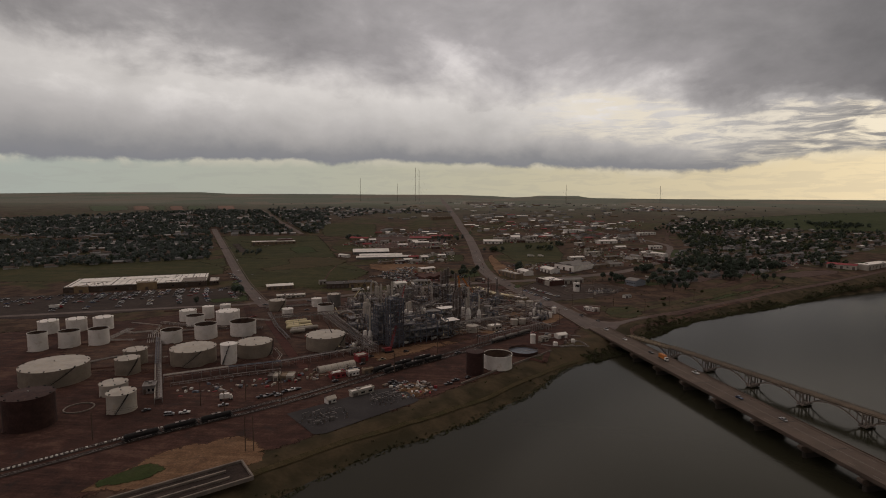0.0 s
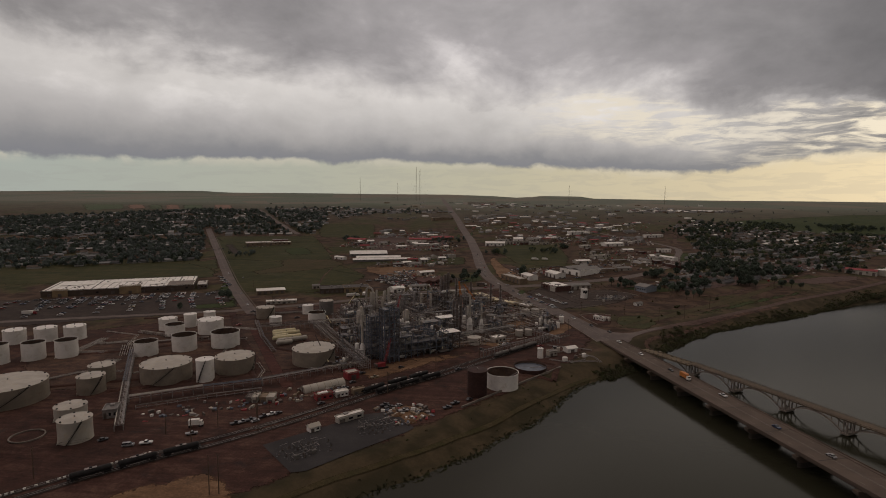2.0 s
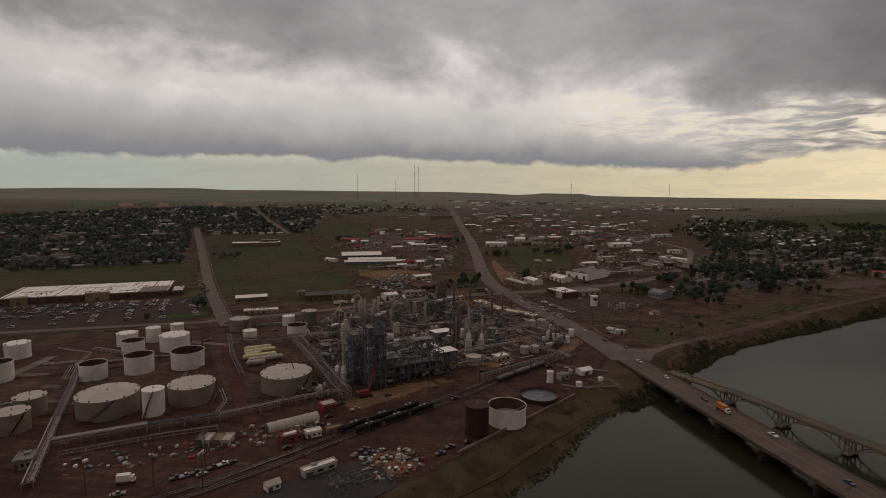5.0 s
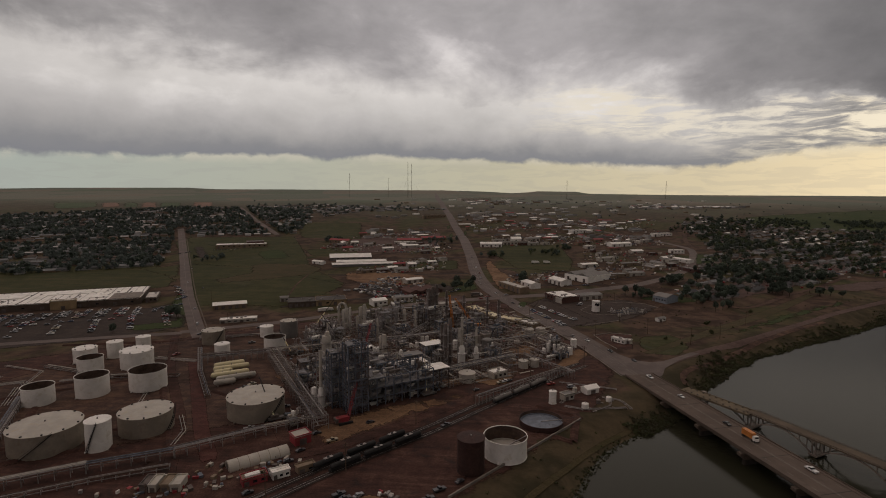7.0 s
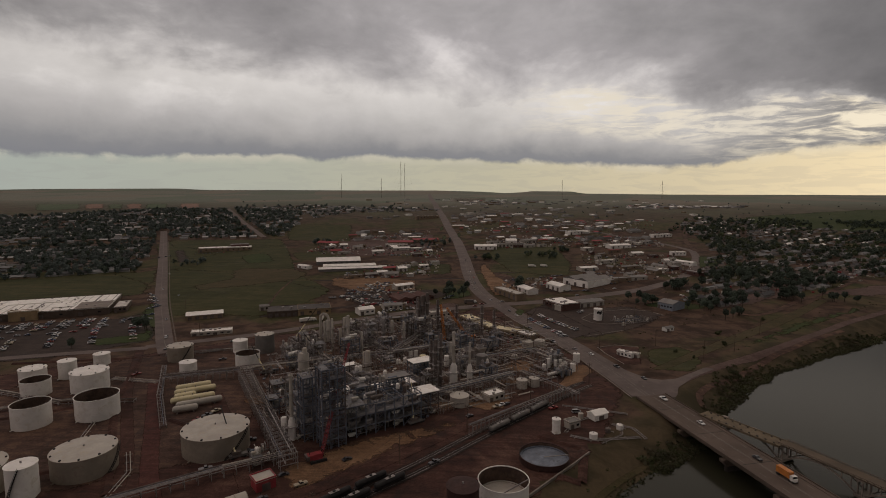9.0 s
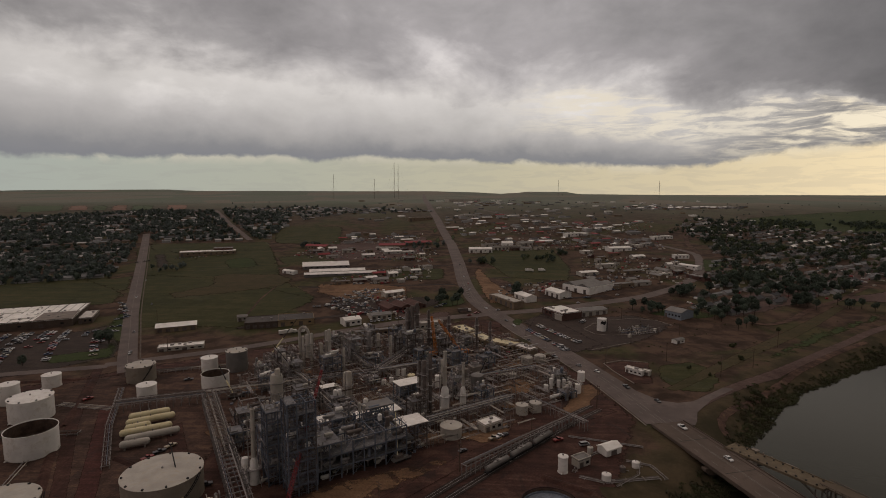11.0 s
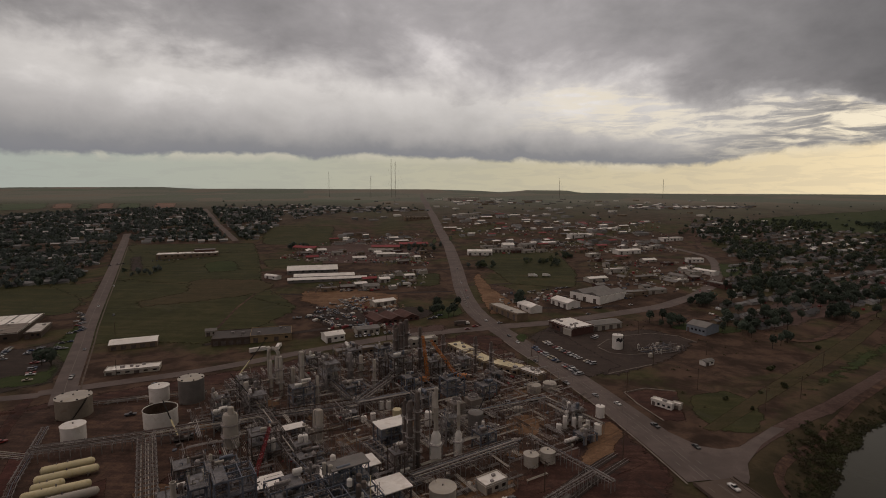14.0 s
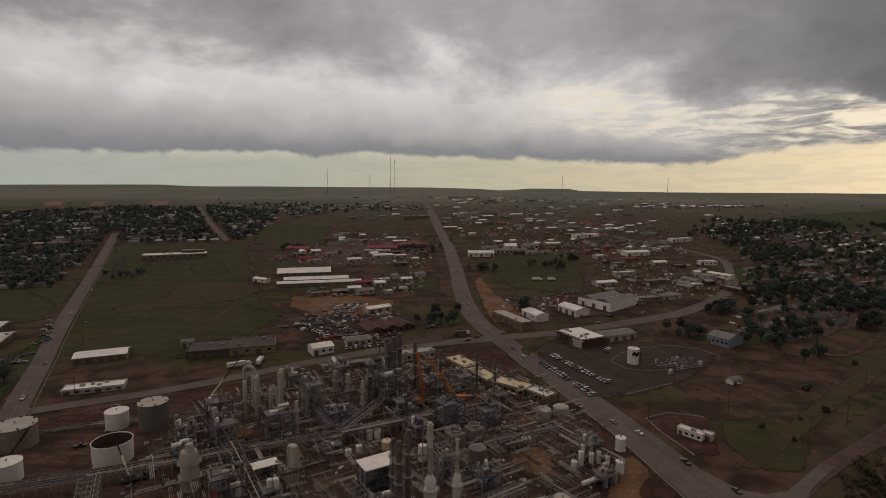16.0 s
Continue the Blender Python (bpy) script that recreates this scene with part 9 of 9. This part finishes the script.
def crowded_lots():
    rng = random.Random(404)
    mb = MB()
    fx, fy = math.cos(radians(26.3)), math.sin(radians(26.3))
    nx, ny = fy, -fx
    # double rows at right angles to the store's front
    for k in range(22):
        along_front = -150 + k * 16.5
        busy = 0.5 if 0 < along_front < 175 else 0.24
        for j in range(19):
            out = 20 + j * 2.9
            for sg in (-1, 1):
                if rng.random() < busy * (1.0 if j < 9 else 0.45):
                    u = along_front + sg * 2.6
                    x, y = -511 + fx * u + nx * out, 600 + fy * u + ny * out
                    if inside(x, y, [(-640, 545), (-520, 592), (-349, 656), (-330, 680), (-268, 588), (-300, 545), (-430, 480), (-640, 460)]):
                        small_car(mb, x, y, 26.3 + rng.choice((0, 180)) + rng.uniform(-3, 3), rng)
    # along the store's far side and in the yards north of the refinery
    for k in range(16):
        x, y = -336 + rng.uniform(-8, 6), 690 + k * 4.2
        if x < -336 - (y - 690) * 0.55 + 30:
            small_car(mb, x - (y - 690) * 0.6, y, 20 + rng.uniform(-5, 5), rng)
    for p, q, n, deg, fill in [((-160, 765), (-112, 783), 17, 110, 0.8), ((-156, 780), (-108, 800), 17, 110, 0.8), ((-150, 797), (-108, 815), 15, 110, 0.75), ((-142, 812), (-112, 826), 11, 110, 0.7), ((-112, 725), (-90, 733), 9, 100, 0.7),
                               ((-168, 745), (-130, 757), 13, 110, 0.7), ((-150, 850), (-100, 862), 10, 30, 0.5), ((-182, 880), (-120, 900), 12, 20, 0.5), ((-44, 742), (-30, 765), 7, 20, 0.5), ((60, 860), (110, 885), 9, 40, 0.5),
                               ((96, 795), (132, 800), 9, 30, 0.6), ((140, 830), (190, 850), 10, 110, 0.5), ((25, 800), (60, 830), 8, 60, 0.5), ((-300, 1070), (-170, 1085), 30, 100, 0.6), ((-280, 1088), (-180, 1097), 24, 100, 0.6),
                               ((-160, 1090), (-90, 1100), 18, 100, 0.6), ((-470, 1010), (-400, 1042), 14, 115, 0.5), ((-520, 960), (-495, 1000), 8, 20, 0.6), ((180, 900), (280, 935), 20, 30, 0.5), ((30, 1145), (150, 1190), 20, 60, 0.5),
                               ((160, 1180), (320, 1240), 30, 60, 0.55), ((200, 930), (290, 1000), 18, 120, 0.5), ((60, 1200), (300, 1270), 30, 20, 0.5), ((-60, 1300), (120, 1340), 24, 20, 0.4)]:
        for i in range(n):
            if rng.random() < fill:
                t = (i + 0.5) / n
                small_car(mb, p[0] + (q[0] - p[0]) * t + rng.uniform(-0.8, 0.8), p[1] + (q[1] - p[1]) * t + rng.uniform(-0.8, 0.8), deg + rng.choice((0, 180)) + rng.uniform(-8, 8), rng)
    for x, y, deg in FAR_CARS:
        small_car(mb, x, y, deg, rng)
    solo("parked_cars", mb, [m for _, m in PAINTS] + [M_GLASS, M_BLACK], "rows of parked cars and pickups in dark asphalt lots", "cars", "stuff")


crowded_lots()


# ---- low pipes and bunds of the tank farm ----
def pipe_bank(pts, n, gap=1.5, r=0.2, z=0.7, mats=(M_STEEL, M_CREAM)):
    """Pipes side by side on low sleepers."""
    ob = thing("pipeline", pts[0][0], pts[0][1], h(*pts[0]), "low bank of pale pipes on concrete sleepers", "pipeline", 0, "tank farm pipelines")
    ox, oy, oz = pts[0][0], pts[0][1], h(*pts[0])
    for k in range(n):
        p = MB()
        for (ax, ay), (bx, by) in zip(pts, pts[1:]):
            L = math.hypot(bx - ax, by - ay)
            sx, sy = -(by - ay) / L * gap * (k - (n - 1) / 2), (bx - ax) / L * gap * (k - (n - 1) / 2)
            p.tube((ax + sx - ox, ay + sy - oy, h(ax, ay) + z - oz), (bx + sx - ox, by + sy - oy, h(bx, by) + z - oz), r, n=6)
        part("pipe", p, mats[k % len(mats)], ob)
    for (ax, ay), (bx, by) in zip(pts, pts[1:]):
        L = math.hypot(bx - ax, by - ay)
        for i in range(int(L / 8) + 1):
            t = min(1.0, (i + 0.3) * 8 / L)
            x, y = ax + (bx - ax) * t, ay + (by - ay) * t
            s = MB()
            s.box(x - ox, y - oy, h(x, y) - oz - 0.2, 0.4, n * gap + 0.4, z - r + 0.2, math.atan2(by - ay, bx - ax))
            part("sleeper", s, M_CONCRETE, ob)


for pts, n in [([(-286, 350), (-272, 370), (-246, 375)], 3), ([(-311, 411), (-313, 428), (-316, 450)], 5), ([(-316, 438), (-304, 435), (-291, 443), (-283, 436)], 4), ([(-270, 446), (-254, 454), (-234, 464)], 3),
               ([(-310, 411), (-288, 414)], 4), ([(-274, 395), (-264, 396)], 4), ([(-285, 435), (-268, 408)], 6), ([(-164, 404), (-152, 387), (-148, 367)], 2), ([(-239, 497), (-224, 495), (-205, 493)], 4), ([(-211, 553), (-193, 566)], 2),
               ([(-330, 470), (-296, 462), (-285, 435)], 2), ([(-236, 372), (-222, 385), (-210, 372)], 3), ([(-206, 440), (-196, 415), (-180, 392)], 2)]:
    pipe_bank(pts, n)
for pts, n in [([(47.8, 475), (66, 470), (81.8, 465.7)], 3), ([(46, 437), (56, 433), (81, 440)], 4), ([(44, 440), (50, 452), (62, 462)], 3), ([(70, 452), (80, 448), (84, 440)], 3), ([(-118, 300), (-100, 322), (-88, 336)], 2), ([(60, 430), (72, 440), (76, 452)], 2)]:
    pipe_bank(pts, n, 0.7, 0.15, 0.5, (M_STEEL, M_DKSTEEL))
drum(72.8, 447, 1.6, 2.6, M_WHITE, "small white tank in a pipe yard near the river")
drum(66, 443, 1.3, 2.2, M_DKSTEEL, "small dark tank in a pipe yard")
drum(55, 458, 1.4, 3.4, M_CREAM, "small cream tank in a pipe yard")


def bund(pts, hgt=0.9, base=2.6):
    """A low earth ridge."""
    b = MB()
    for (ax, ay), (bx, by) in zip(pts, pts[1:]):
        L = math.hypot(bx - ax, by - ay)
        k = max(1, int(L / 6))
        nx, ny = -(by - ay) / L, (bx - ax) / L
        for i in range(k):
            p = [(ax + (bx - ax) * t, ay + (by - ay) * t) for t in (i / k, (i + 1) / k)]
            lo = [[(x + nx * o * base, y + ny * o * base, h(x, y) - 0.1 + (hgt + 0.1 if abs(o) < 0.5 else 0)) for x, y in p] for o in (-1, -0.25, 0.25, 1)]
            for u, v in zip(lo, lo[1:]):
                b.face([u[0], u[1], v[1], v[0]], 0, True)
    solo("bund", b, M_REDDIRT, "low reddish earth bund round the tanks", "bund", "structure")


for pts in [[(-330, 395), (-262, 425), (-225, 362), (-290, 335)], [(-262, 430), (-212, 462), (-170, 400), (-222, 358)], [(-330, 520), (-250, 540), (-215, 470), (-270, 440)], [(-165, 440), (-120, 420), (-105, 395), (-150, 370), (-170, 400)],
            [(-230, 340), (-180, 370), (-150, 355)], [(16, 400), (44, 398), (50, 424), (30, 436)]]:
    bund(pts)
